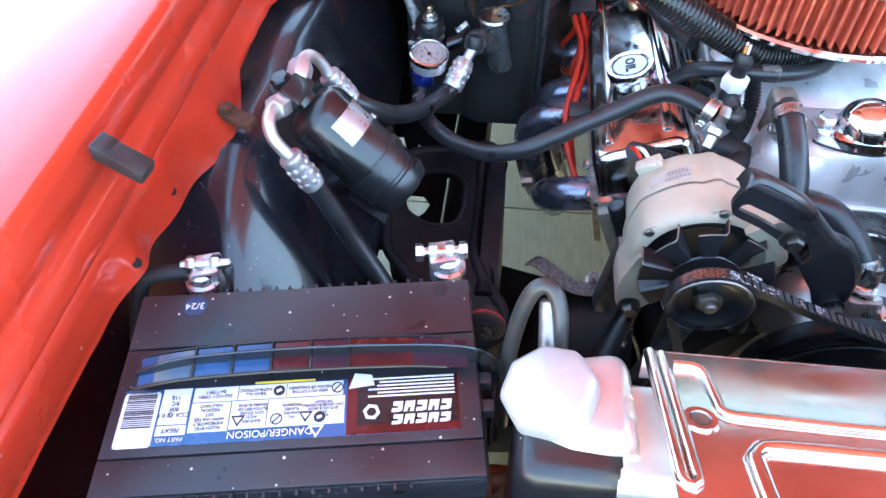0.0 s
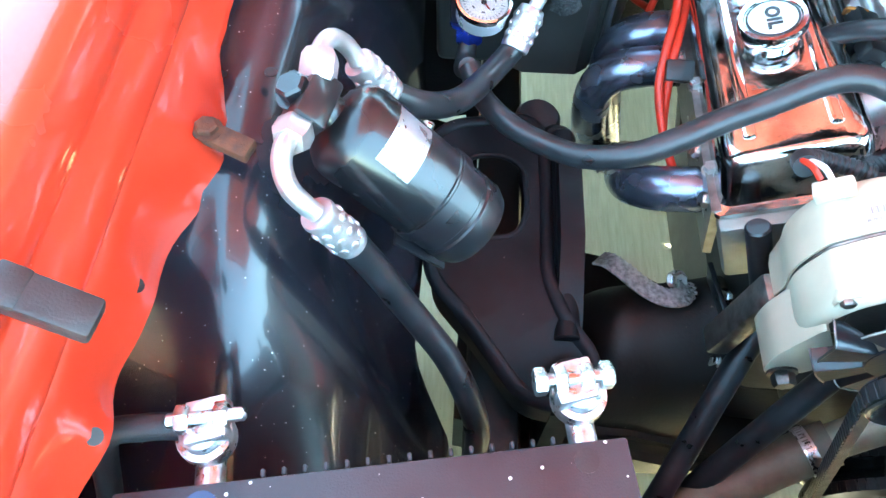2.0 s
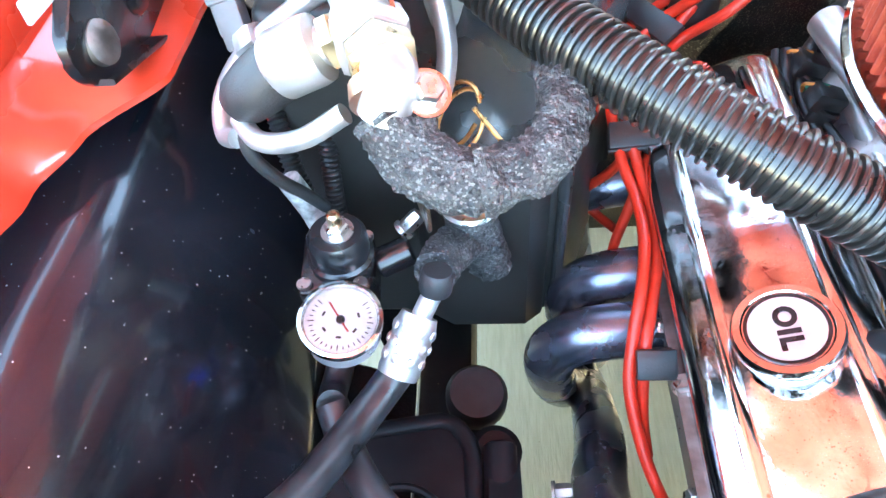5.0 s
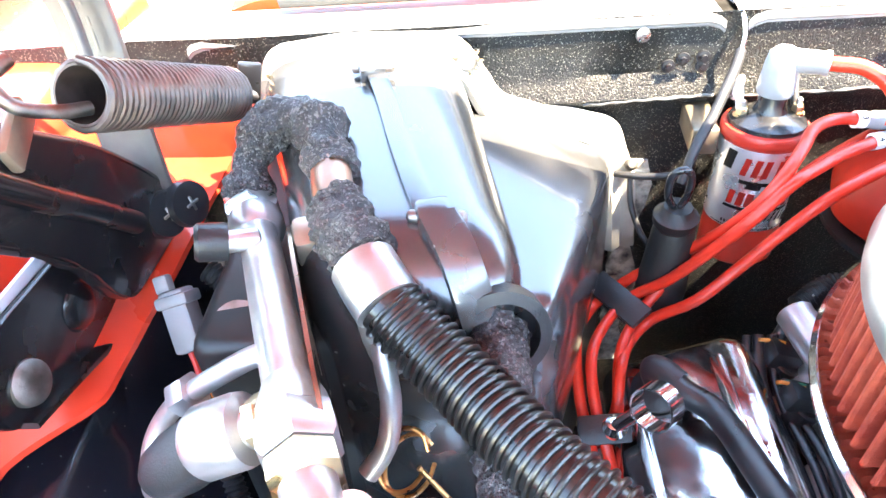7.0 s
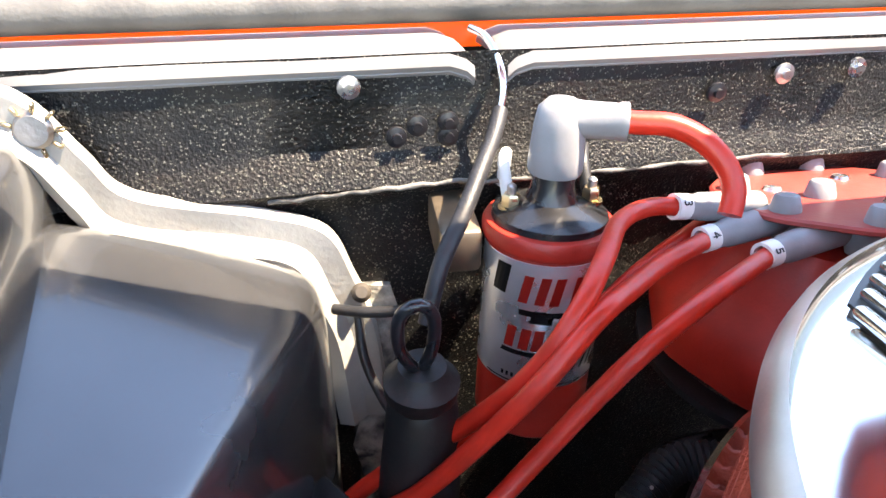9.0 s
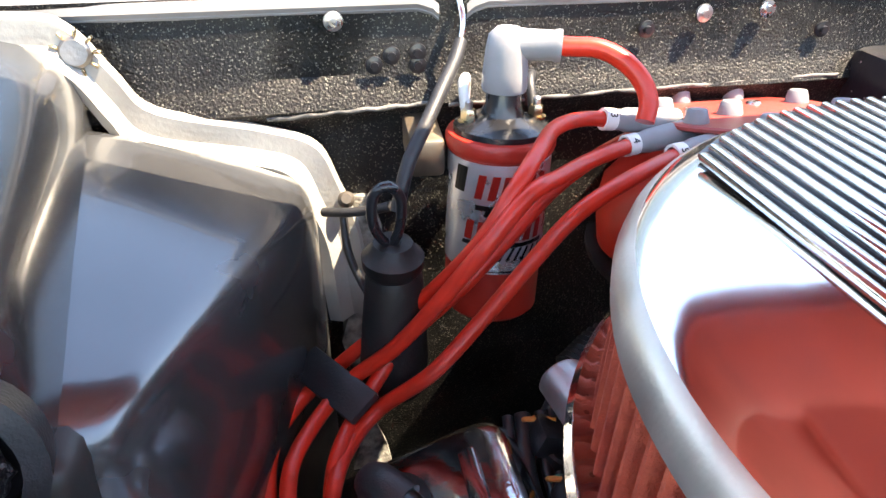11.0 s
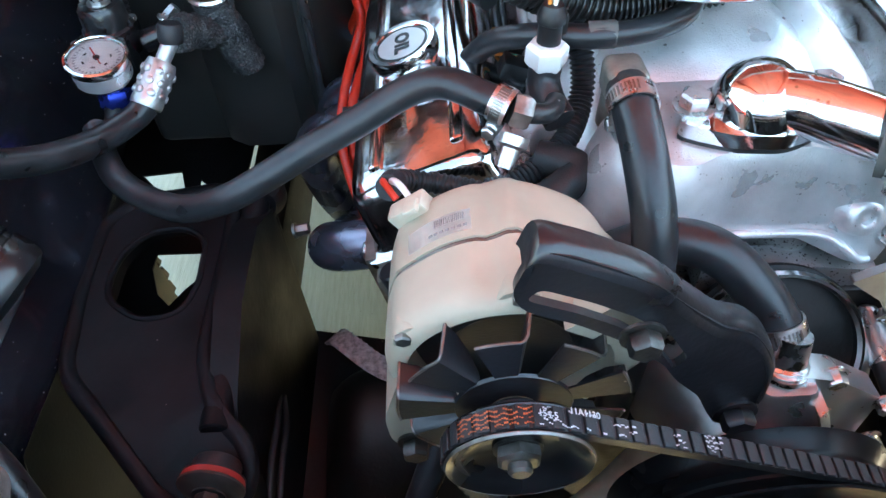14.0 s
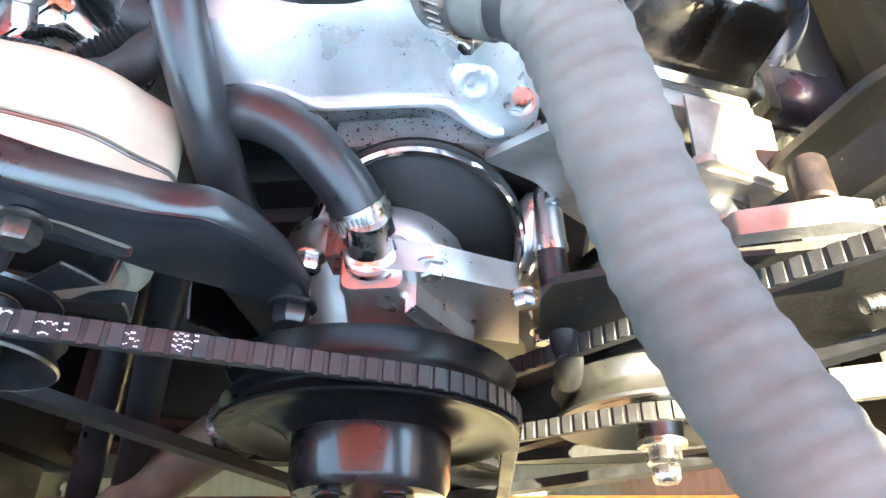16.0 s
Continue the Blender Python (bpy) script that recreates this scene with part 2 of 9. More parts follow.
def tube(pts, r, segs=14, step=0.006, rough=0.0, flat=None, bm=None, smooth_path=True, caps=True):
    """A hose along a path. r: a number or a function of the metres along it. flat: (width, height) for a strap."""
    path, total = resample(smoothpath(pts) if smooth_path else [Vector(p) for p in pts], step)
    bm = bm or bmesh.new()
    w = max(1, int(0.008 / step))
    tang = [(path[min(i + w, len(path) - 1)] - path[max(i - w, 0)]).normalized() for i in range(len(path))]
    up = Vector((0, 0, 1)) if abs(tang[0].z) < 0.9 else Vector((0, 1, 0))
    side = tang[0].cross(up).normalized()
    rings = []
    for i, (p, t) in enumerate(zip(path, tang)):
        side = (side - t * side.dot(t)).normalized()
        nrm = side.cross(t)
        rad = r(total * i / (len(path) - 1)) if callable(r) else r
        ring = []
        for k in range(segs):
            a = 2 * math.pi * k / segs
            ca, sa = math.cos(a), math.sin(a)
            if flat:
                wid, hei = flat
                e = 0.35
                ca, sa = math.copysign(abs(ca) ** e, ca) * wid / 2, math.copysign(abs(sa) ** e, sa) * hei / 2
                q = p + side * ca + nrm * sa
            else:
                rr = rad
                if rough:
                    d = side * ca + nrm * sa
                    rr *= 1 + rough * (noise.noise((p + d * rad) * 110) * 0.7 + noise.noise((p + d * rad) * 38) * 0.8 + noise.noise((p + d * rad) * 300) * 0.55)
                q = p + (side * ca + nrm * sa) * rr
            ring.append(bm.verts.new(q))
        rings.append(ring)
    for a, b in zip(rings, rings[1:]):
        for k in range(segs):
            bm.faces.new((a[k], a[(k + 1) % segs], b[(k + 1) % segs], b[k]))
    if caps:
        bm.faces.new(rings[0][::-1])
        bm.faces.new(rings[-1])
    return bm


def frame_of(origin, axis, ref=(0, 0, 1)):
    """A pose whose z runs along axis."""
    z = Vector(axis).normalized()
    r = Vector(ref)
    if abs(z.dot(r.normalized())) > 0.97:
        r = Vector((1, 0, 0))
    x = (r - z * r.dot(z)).normalized()
    y = z.cross(x)
    m = Matrix((x, y, z)).transposed().to_4x4()
    m.translation = Vector(origin)
    return m


def lathe(profile, origin, axis, segs=32, ref=(0, 0, 1), bm=None, wave=None):
    """Turns (radius, height) pairs about an axis. A profile with both ends off the axis makes a ring. wave: f(angle, i) scales the radius."""
    m = frame_of(origin, axis, ref)
    bm = bm or bmesh.new()
    rings = []
    for i, (r, h) in enumerate(profile):
        if r < 1e-6:
            rings.append([bm.verts.new(m @ Vector((0, 0, h)))])
        else:
            rings.append([bm.verts.new(m @ Vector((r * (wave(2 * math.pi * k / segs, i) if wave else 1) * math.cos(2 * math.pi * k / segs),
                                                    r * (wave(2 * math.pi * k / segs, i) if wave else 1) * math.sin(2 * math.pi * k / segs), h))) for k in range(segs)])
    for a, b in zip(rings, rings[1:]):
        for k in range(segs):
            j = (k + 1) % segs
            if len(a) == 1 and len(b) > 1:
                bm.faces.new((a[0], b[j], b[k]))
            elif len(b) == 1 and len(a) > 1:
                bm.faces.new((a[k], a[j], b[0]))
            elif len(a) > 1:
                bm.faces.new((a[k], a[j], b[j], b[k]))
    if len(rings[0]) > 1 and len(rings[-1]) > 1:
        for k in range(segs):
            j = (k + 1) % segs
            bm.faces.new((rings[-1][k], rings[-1][j], rings[0][j], rings[0][k]))
    elif len(rings[0]) > 1:
        bm.faces.new(rings[0][::-1])
    elif len(rings[-1]) > 1:
        bm.faces.new(rings[-1])
    bmesh.ops.recalc_face_normals(bm, faces=bm.faces)
    return bm


def cyl(a, b, r, segs=24, bev=0.0015, bm=None, r2=None):
    a, b = Vector(a), Vector(b)
    h = (b - a).length
    r2 = r if r2 is None else r2
    bev = min(bev, h * 0.3, r * 0.5)
    return lathe([(0, 0), (r - bev, 0), (r, bev), (r2, h - bev), (r2 - bev, h), (0, h)], a, b - a, segs, bm=bm)


def box(size, m, bev=0.003, segs=2, bm=None):
    """A bevelled box of that size, centred at pose m."""
    b2 = bmesh.new()
    bmesh.ops.create_cube(b2, size=1.0)
    for v in b2.verts:
        v.co = Vector((v.co.x * size[0], v.co.y * size[1], v.co.z * size[2]))
    if bev:
        bmesh.ops.bevel(b2, geom=b2.edges[:], offset=bev, segments=segs, profile=0.5, affect="EDGES")
    b2.transform(m)
    if bm is None:
        return b2
    merge(bm, b2)
    return bm


def merge(bm, other):
    me = bpy.data.meshes.new("tmp")
    other.to_mesh(me)
    other.free()
    bm.from_mesh(me)
    bpy.data.meshes.remove(me)
    return bm


def hexhead(at, axis, r, h, washer=True, bm=None, ref=(0, 0, 1)):
    """A hex head with a washer, standing on a surface."""
    bm = bm or bmesh.new()
    w = 0.0
    if washer:
        lathe([(0, 0), (r * 1.5, 0), (r * 1.5, h * 0.18), (0, h * 0.18)], at, axis, 20, bm=bm)
        w = h * 0.18
    o = Vector(at) + Vector(axis).normalized() * w
    lathe([(0, 0), (r * 1.05, 0), (r * 1.15, h * 0.12), (r * 1.15, h * 0.8), (r * 0.95, h), (0, h)], o, axis, 6, ref, bm=bm)
    return bm


def plate(outline, holes, thick, m, bev=0.0):
    """A flat plate from a 2D outline with holes, extruded by thick along z of pose m."""
    bm = bmesh.new()
    edges = []
    for loop in [outline, *holes]:
        vs = [bm.verts.new((x, y, 0)) for x, y in loop]
        edges += [bm.edges.new((vs[i], vs[(i + 1) % len(vs)])) for i in range(len(vs))]
    bmesh.ops.triangle_fill(bm, use_beauty=True, use_dissolve=False, edges=edges, normal=(0, 0, 1))
    g = bmesh.ops.extrude_face_region(bm, geom=bm.faces[:])
    bmesh.ops.translate(bm, verts=[v for v in g["geom"] if isinstance(v, bmesh.types.BMVert)], vec=(0, 0, thick))
    bmesh.ops.recalc_face_normals(bm, faces=bm.faces)
    bm.transform(m)
    return bm


def circle2(cx, cy, r, n=20, ry=None):
    return [(cx + r * math.cos(2 * math.pi * k / n), cy + (ry or r) * math.sin(2 * math.pi * k / n)) for k in range(n)]


def round2(pts, r=0.006, n=4):
    """Rounds the corners of a 2D outline."""
    out = []
    for i, p in enumerate(pts):
        a, b = Vector(pts[i - 1]), Vector(pts[(i + 1) % len(pts)])
        p = Vector(p)
        ra = min(r, (a - p).length * 0.45, (b - p).length * 0.45)
        s, e = p + (a - p).normalized() * ra, p + (b - p).normalized() * ra
        for k in range(n + 1):
            u = k / n
            q = s * (1 - u) ** 2 + p * 2 * u * (1 - u) + e * u * u
            out.append((q.x, q.y))
    return out


def loft(rings, close=True, cap0=True, cap1=True, bm=None):
    """Skins closed rings of the same count."""
    bm = bm or bmesh.new()
    R = [[bm.verts.new(Vector(p)) for p in ring] for ring in rings]
    n = len(R[0])
    for a, b in zip(R, R[1:]):
        for k in range(n if close else n - 1):
            j = (k + 1) % n
            bm.faces.new((a[k], a[j], b[j], b[k]))
    if close and cap0:
        bm.faces.new(R[0][::-1])
    if close and cap1:
        bm.faces.new(R[-1])
    bmesh.ops.recalc_face_normals(bm, faces=bm.faces)
    return bm


def solidify(bm, t):
    bmesh.ops.solidify(bm, geom=bm.faces[:], thickness=t)
    return bm


def text(body, size, m, material, parent, name="lettering", depth=0.0002, align="CENTER", bold=0.0, gap=1.0):
    """Lettering with the built-in font, turned into a mesh."""
    cu = bpy.data.curves.new("lettering", "FONT")
    cu.body, cu.size, cu.extrude, cu.align_x, cu.align_y = body, size, depth, align, "CENTER"
    cu.resolution_u, cu.offset, cu.space_character = 4, bold, gap
    tmp = bpy.data.objects.new("lettering", cu)
    scene.collection.objects.link(tmp)
    dg = bpy.context.evaluated_depsgraph_get()
    me = bpy.data.meshes.new_from_object(tmp.evaluated_get(dg))
    bpy.data.objects.remove(tmp)
    bm = bmesh.new()
    bm.from_mesh(me)
    bpy.data.meshes.remove(me)
    bm.transform(m)
    return part(name, bm, material, parent, smooth=False)


def clampband(center, axis, r, width, parent, name="hose_clamp"):
    """A worm-drive clamp with its screw housing."""
    ax = Vector(axis).normalized()
    c = Vector(center)
    bm = lathe([(r, -width / 2), (r + 0.0012, -width / 2), (r + 0.0014, 0), (r + 0.0012, width / 2), (r, width / 2)], c, ax, 40)
    ob = part(name, bm, STEEL, parent, "slotted steel hose clamp")
    m = frame_of(c, ax)
    rib = bmesh.new()
    for k in range(22):
        a = 2 * math.pi * k / 40
        p = m @ Vector(((r + 0.0016) * math.cos(a), (r + 0.0016) * math.sin(a), 0))
        mm = frame_of(p, p - c, ax)
        box((width * 0.55, 0.0011, 0.0008), mm, 0, bm=rib)
    part("slot_band", rib, DULL_STEEL, ob, kind="stuff")
    p = m @ Vector((-(r + 0.005), 0, 0))
    sc = cyl(p + (m.to_3x3() @ Vector((0, -0.008, 0))), p + (m.to_3x3() @ Vector((0, 0.009, 0))), 0.0048, 14)
    hexhead(p + (m.to_3x3() @ Vector((0, 0.009, 0))), m.to_3x3() @ Vector((0, 1, 0)), 0.004, 0.004, False, sc)
    part("screw", sc, STEEL, ob)
    return ob


def R3(axis_x, axis_y, origin):
    """Pose from two axes."""
    x, y = Vector(axis_x).normalized(), Vector(axis_y).normalized()
    z = x.cross(y)
    m = Matrix((x, y, z)).transposed().to_4x4()
    m.translation = Vector(origin)
    return m


def rounded_ring(ring, r, n=4):
    """Rounds the corners of a flat ring of 3D points."""
    out = []
    for i, p in enumerate(ring):
        p, a, b = Vector(p), Vector(ring[i - 1]), Vector(ring[(i + 1) % len(ring)])
        ra, rb = min(r, (a - p).length * 0.45), min(r, (b - p).length * 0.45)
        s, e = p + (a - p).normalized() * ra, p + (b - p).normalized() * rb
        for k in range(n + 1):
            u = k / n
            out.append(s * (1 - u) ** 2 + p * 2 * u * (1 - u) + e * u * u)
    return out


def hollow(a, b, ro, ri, segs=32):
    """An open pipe."""
    m = frame_of(a, Vector(b) - Vector(a))
    h = (Vector(b) - Vector(a)).length
    bm = bmesh.new()
    rings = [[bm.verts.new(m @ Vector((r * math.cos(2 * math.pi * k / segs), r * math.sin(2 * math.pi * k / segs), z))) for k in range(segs)] for r, z in ((ro, 0), (ro, h), (ri, h), (ri, 0))]
    for i in range(4):
        p, q = rings[i], rings[(i + 1) % 4]
        for k in range(segs):
            bm.faces.new((p[k], p[(k + 1) % segs], q[(k + 1) % segs], q[k]))
    bmesh.ops.recalc_face_normals(bm, faces=bm.faces)
    return bm

# ---- setting: ground, body shell ----
g = bmesh.new()
XS = [-60, -6, -3, -1.44, -1.434, 0.8, 0.806, 3, 6, 60]
YS = [-60, -6, -3, -1.0, -0.994, 0.809, 0.815, 3, 6, 60]
gv = [[g.verts.new((x, y, 0.0)) for i, x in enumerate(XS)] for y in YS]
for j in range(len(YS) - 1):
    for i in range(len(XS) - 1):
        f = g.faces.new((gv[j][i], gv[j][i + 1], gv[j + 1][i + 1], gv[j + 1][i]))
joint = [f for f in g.faces if min(max(v.co.x for v in f.verts) - min(v.co.x for v in f.verts), max(v.co.y for v in f.verts) - min(v.co.y for v in f.verts)) < 0.01]
r = bmesh.ops.inset_region(g, faces=joint, thickness=0.0006, depth=0)
for v in {v for f in joint for v in f.verts}:
    v.co.z = -0.012
solo("ground", g, CONCRETE, "broom-finished tan concrete slab with saw-cut joints", "ground", "structure")

# a far unseen screen, added to hide horizon glow on the driver side
bm = bmesh.new()
rows = []
for i in range(61):
    a = radians(20 + 140 * i / 60)
    h = 6.0 + 0.9 * noise.noise(Vector((i * 0.35, 3, 0))) + 0.5 * noise.noise(Vector((i * 1.3, 7, 0)))
    rows.append([bm.verts.new(((17 + k) * math.sin(a), (17 + k) * math.cos(a), z)) for k, z in ((0, -0.1), (0.3, h * 0.5), (0.8, h * 0.9), (2.0, h))])
for a, b in zip(rows, rows[1:]):
    for k in range(3):
        bm.faces.new((a[k], a[k + 1], b[k + 1], b[k]))
solidify(bm, 0.2)
solo("backdrop", bm, mat("horizon_mask", (0.055, 0.065, 0.04), 0.9, 0, 0.5, 1.5, 0.6, 6, color2=(0.03, 0.036, 0.024)), "far dark screen, added unseen to mask the bright horizon", "trees", "structure")

# firewall with a stamped ridge, and the lip above it
def wall_strip(name, prof, x0, x1, material, label, category, nx=40, thick=0.004, wob=0.0):
    bm = bmesh.new()
    rows = []
    for i in range(nx + 1):
        x = x0 + (x1 - x0) * i / nx
        rows.append([bm.verts.new((x, y + wob * noise.noise(Vector((x * 9, z * 14, 3))), z)) for y, z in prof])
    for a, b in zip(rows, rows[1:]):
        for k in range(len(prof) - 1):
            bm.faces.new((a[k], b[k], b[k + 1], a[k + 1]))
    solidify(bm, thick)
    bmesh.ops.recalc_face_normals(bm, faces=bm.faces)
    return solo(name, bm, material, label, category, "structure")

wall_strip("firewall", [(1.08, 0.315), (0.66, 0.42), (0.655, 0.55), (0.640, 0.70), (0.634, 0.88), (0.637, 0.925), (0.636, 0.931), (0.630, 0.940), (0.636, 0.950), (0.641, 0.956), (0.642, 1.0)],
           -0.74, 0.74, UNDERCOAT, "black speckle-coated firewall with a stamped ridge", "firewall", 60, 0.003, 0.004)
RIDGE = mat("worn_ridge_paint", (0.17, 0.165, 0.15), 0.6, 0, 0.5, 60, 1.0, 300, color2=(0.03, 0.03, 0.03))
for xa, xb, zz in ((-0.262, -0.165, 0.9385), (-0.158, 0.10, 0.9405)):
    n_ = 40
    pts_ = [(xa + (xb - xa) * k / n_, 0.6305 + 0.0004 * math.sin(k * 1.7), zz + 0.0004 * math.sin(k * 0.9) + 0.004 * (k / n_ - 0.5)) for k in range(n_ + 1)]
    solo("trim", tube(pts_, lambda s_: 0.0013 + 0.0003 * math.sin(s_ * 210) * math.cos(s_ * 83), 10, 0.003, rough=0.08), RIDGE, "worn pale edge along the firewall ridge", "ridge", "structure")
LIP = mat("bleached_lip_paint", (0.21, 0.205, 0.20), 0.5, 0, 0.1, 20, 0.15, 200)
# cowl lip in two lengths that meet at a notch
for n_, (xa, xb) in enumerate(((-0.56, -0.162), (-0.146, 0.62))):
    bm = bmesh.new()
    prof = [(0.643, 0.988), (0.640, 0.994), (0.642, 0.999), (0.650, 1.001), (0.672, 1.001), (0.680, 0.999), (0.702, 0.997)]
    rows = []
    xs = [xa, xa + 0.004, xa + 0.012] + [xa + (xb - xa) * k / 20 for k in range(1, 20)] + [xb - 0.012, xb - 0.004, xb]
    for x in xs:
        e = min(x - xa, xb - x)
        d = 0.006 * max(0, 1 - e / 0.012) ** 2
        rows.append([(x, y, z - d) for y, z in prof] + [(x, y + (0.0025 if k == 0 else 0.001), z - d - 0.003) for k, (y, z) in reversed(list(enumerate(prof)))])
    bm = loft(rows)
    solo("trim", bm, LIP, "pale sun-bleached cowl lip along the firewall top", "cowl lip", "structure")

bm = tube([(-0.495, 0.690, 1.011), (-0.3, 0.690, 1.011), (0, 0.690, 1.011), (0.4, 0.690, 1.011), (0.66, 0.690, 1.011)], 0.0088, 16, 0.05)
SEAL = mat("weathered_seal_rubber", (0.10, 0.097, 0.09), 0.5, 0, 0.15, 40, 0.4, 400)
solo("weatherstrip", bm, SEAL, "weathered grey rubber hood seal on the cowl", "hood seal", "structure")
# cowl panel behind the seal, with its rounded end
bm = bmesh.new()
rows = []
for i in range(41):
    x = -0.555 + 1.255 * i / 40
    e = max(0.0, 1 - (x + 0.555) / 0.06)
    rows.append([bm.verts.new((x, y + e * e * 0.03, z - e * e * 0.02)) for y, z in [(0.705, 0.985), (0.71, 1.004), (0.74, 1.012), (0.80, 1.022), (0.90, 1.04), (1.0, 1.05)]])
for a, b in zip(rows, rows[1:]):
    for k in range(5):
        bm.faces.new((a[k], b[k], b[k + 1], a[k + 1]))
solidify(bm, 0.003)
cs_ = box((0.40, 0.42, 0.02), pose(-0.62, 0.86, 0.955, -4, 0, 0), 0.006)
COWL_PAINT = mat("orange_red_paint", (0.74, 0.085, 0.006), 0.42, 0, 0.05, 6, 0.08, 60, 0.2, spec=0.3)
solo("cowl_panel", bm, COWL_PAINT, "glossy orange-red painted cowl panel below the windscreen", "cowl", "structure")
solo("cowl_corner", cs_, LIP, "pale bleached corner shelf between fender and cowl", "cowl", "structure")
bm = loft([[(-0.68, 1.0, 1.05), (0.70, 1.0, 1.05), (0.62, 1.45, 1.36), (-0.60, 1.45, 1.36)], [(-0.68, 1.006, 1.045), (0.70, 1.006, 1.045), (0.62, 1.456, 1.355), (-0.60, 1.456, 1.355)]])
solo("windscreen", bm, WINDOW_GLASS, "raked tinted windscreen behind the cowl", "windscreen", "structure", smooth=False)
bm = loft([[(-0.60, 1.45, 1.36), (0.62, 1.45, 1.36), (0.62, 2.6, 1.38), (-0.60, 2.6, 1.38)], [(-0.60, 1.45, 1.345), (0.62, 1.45, 1.345), (0.62, 2.6, 1.36), (-0.60, 2.6, 1.36)]])
solo("car_roof", bm, RED_PAINT, "red painted car roof", "car roof", "structure")

# plain unseen body round the cabin, added to block light: floor, sides and tail
bm = box((1.70, 1.54, 0.03), pose(0, 1.845, 0.30), 0.005)
for sx in (-1, 1):
    box((0.03, 1.95, 0.76), pose(sx * 0.86, 1.64, 0.66), 0.005, bm=bm)
    box((0.03, 1.10, 0.32), pose(sx * 0.70, 2.05, 1.20, 0, sx * -14, 0), 0.005, bm=bm)
box((1.70, 0.03, 1.06), pose(0, 2.62, 0.83), 0.005, bm=bm)
solo("body_shell", bm, FRAME_BLACK, "plain dark body shell, added unseen behind the firewall to block light", "car body", "structure")

solo("cowl_side_panel", box((0.200, 0.006, 0.085), pose(-0.628, 0.626, 0.942), 0.002), RED_PAINT, "red painted cowl side panel behind the hinge", "body panel", "structure")

# open hood, leaning forward over the engine bay
HOOD_Y, HOOD_Z, HOOD_A = 0.555, 1.125, radians(40)
hood = thing("hood", (0, HOOD_Y, HOOD_Z), "raised red painted steel hood with a braced underside", "hood")
hm = Matrix.Translation((0, HOOD_Y, HOOD_Z)) @ Matrix.Rotation(-HOOD_A, 4, "X")
pan = round2([(-0.70, 0), (0.60, 0), (0.70, -1.40), (-0.70, -1.40)], 0.05, 6)
part("skin", plate(pan, [], 0.004, hm), HOOD_PAINT, hood)
for x in (-0.45, 0.0, 0.45):
    part("brace", box((0.10, 1.22, 0.025), hm @ pose(x, -0.70, -0.0145), 0.008), HOOD_PAINT, hood)
for y in (-0.06, -1.34):
    part("rail", box((1.30, 0.08, 0.022), hm @ pose(0, y, -0.0135), 0.008), HOOD_PAINT, hood)

# ---- passenger-side fender and inner fender ----
def lerp_table(tab, y):
    """Straight interpolation in (y, value...) rows."""
    if y <= tab[0][0]:
        return tab[0][1:]
    for a, b in zip(tab, tab[1:]):
        if y <= b[0]:
            u = (y - a[0]) / (b[0] - a[0])
            u = u * u * (3 - 2 * u)
            return [p + (q - p) * u for p, q in zip(a[1:], b[1:])]
    return tab[-1][1:]

# inner flange edge: station, x, z; it widens into two bolt tabs and turns inwards at the hinge
FLANGE_EDGE = [(-0.62, -0.650, 0.850), (-0.35, -0.650, 0.853), (-0.22, -0.646, 0.860), (-0.165, -0.641, 0.866), (-0.130, -0.631, 0.869), (-0.100, -0.640, 0.863), (-0.050, -0.636, 0.858), (-0.015, -0.640, 0.852), (0.030, -0.628, 0.850),
               (0.058, -0.614, 0.848), (0.085, -0.622, 0.853), (0.105, -0.628, 0.862), (0.135, -0.632, 0.882), (0.230, -0.630, 0.888), (0.320, -0.626, 0.874), (0.354, -0.607, 0.880), (0.403, -0.562, 0.888), (0.518, -0.550, 0.898), (0.662, -0.539, 0.910), (0.80, -0.53, 0.92)]
bm = bmesh.new()
rows = []
for i in range(181):
    y = -0.62 + 1.42 * i / 180
    ex, ez = lerp_table(FLANGE_EDGE, y)
    rise = 0.014 * y
    prof = [(-1.03, 0.45), (-1.02, 0.70), (-1.00, 0.80), (-0.965, 0.90), (-0.90, 0.948), (-0.82, 0.970), (-0.74, 0.979), (-0.690, 0.980), (-0.664, 0.978), (-0.6585, 0.974), (-0.656, 0.968)]
    prof = [(x, z + rise) for x, z in prof]
    # upright band, crease, second band, rolled bead, flange
    prof += [(-0.6535, 0.955 + rise), (-0.6520, 0.947 + rise), (-0.6540, 0.943 + rise), (-0.6535, 0.939 + rise), (-0.648, 0.931 + rise)]
    mx, mz = -0.643, 0.916 + rise * 0.7
    prof += [(mx, mz), (mx - 0.0015, mz - 0.006), (mx + 0.0005, mz - 0.010)]
    fx, fz = mx + 0.0005, mz - 0.010
    wav = 0.0016 * noise.noise(Vector((y * 38, 0, 2)))
    for u in (0.25, 0.5, 0.72, 0.88):
        prof.append((fx + (ex - fx) * u ** 1.25 + wav * u, fz + (ez - fz) * u + 0.3 * wav))
    prof += [(ex - 0.0008 + wav, ez + 0.0012), (ex + wav, ez - 0.003)]
    rows.append([bm.verts.new((x, y, z)) for x, z in prof])
for a, b in zip(rows, rows[1:]):
    for k in range(len(rows[0]) - 1):
        bm.faces.new((a[k], a[k + 1], b[k + 1], b[k]))
bmesh.ops.recalc_face_normals(bm, faces=bm.faces)
solidify(bm, 0.0015)
solo("fender_right_side", bm, RED_PAINT, "glossy red front fender with a folded inner flange", "fender", "structure")

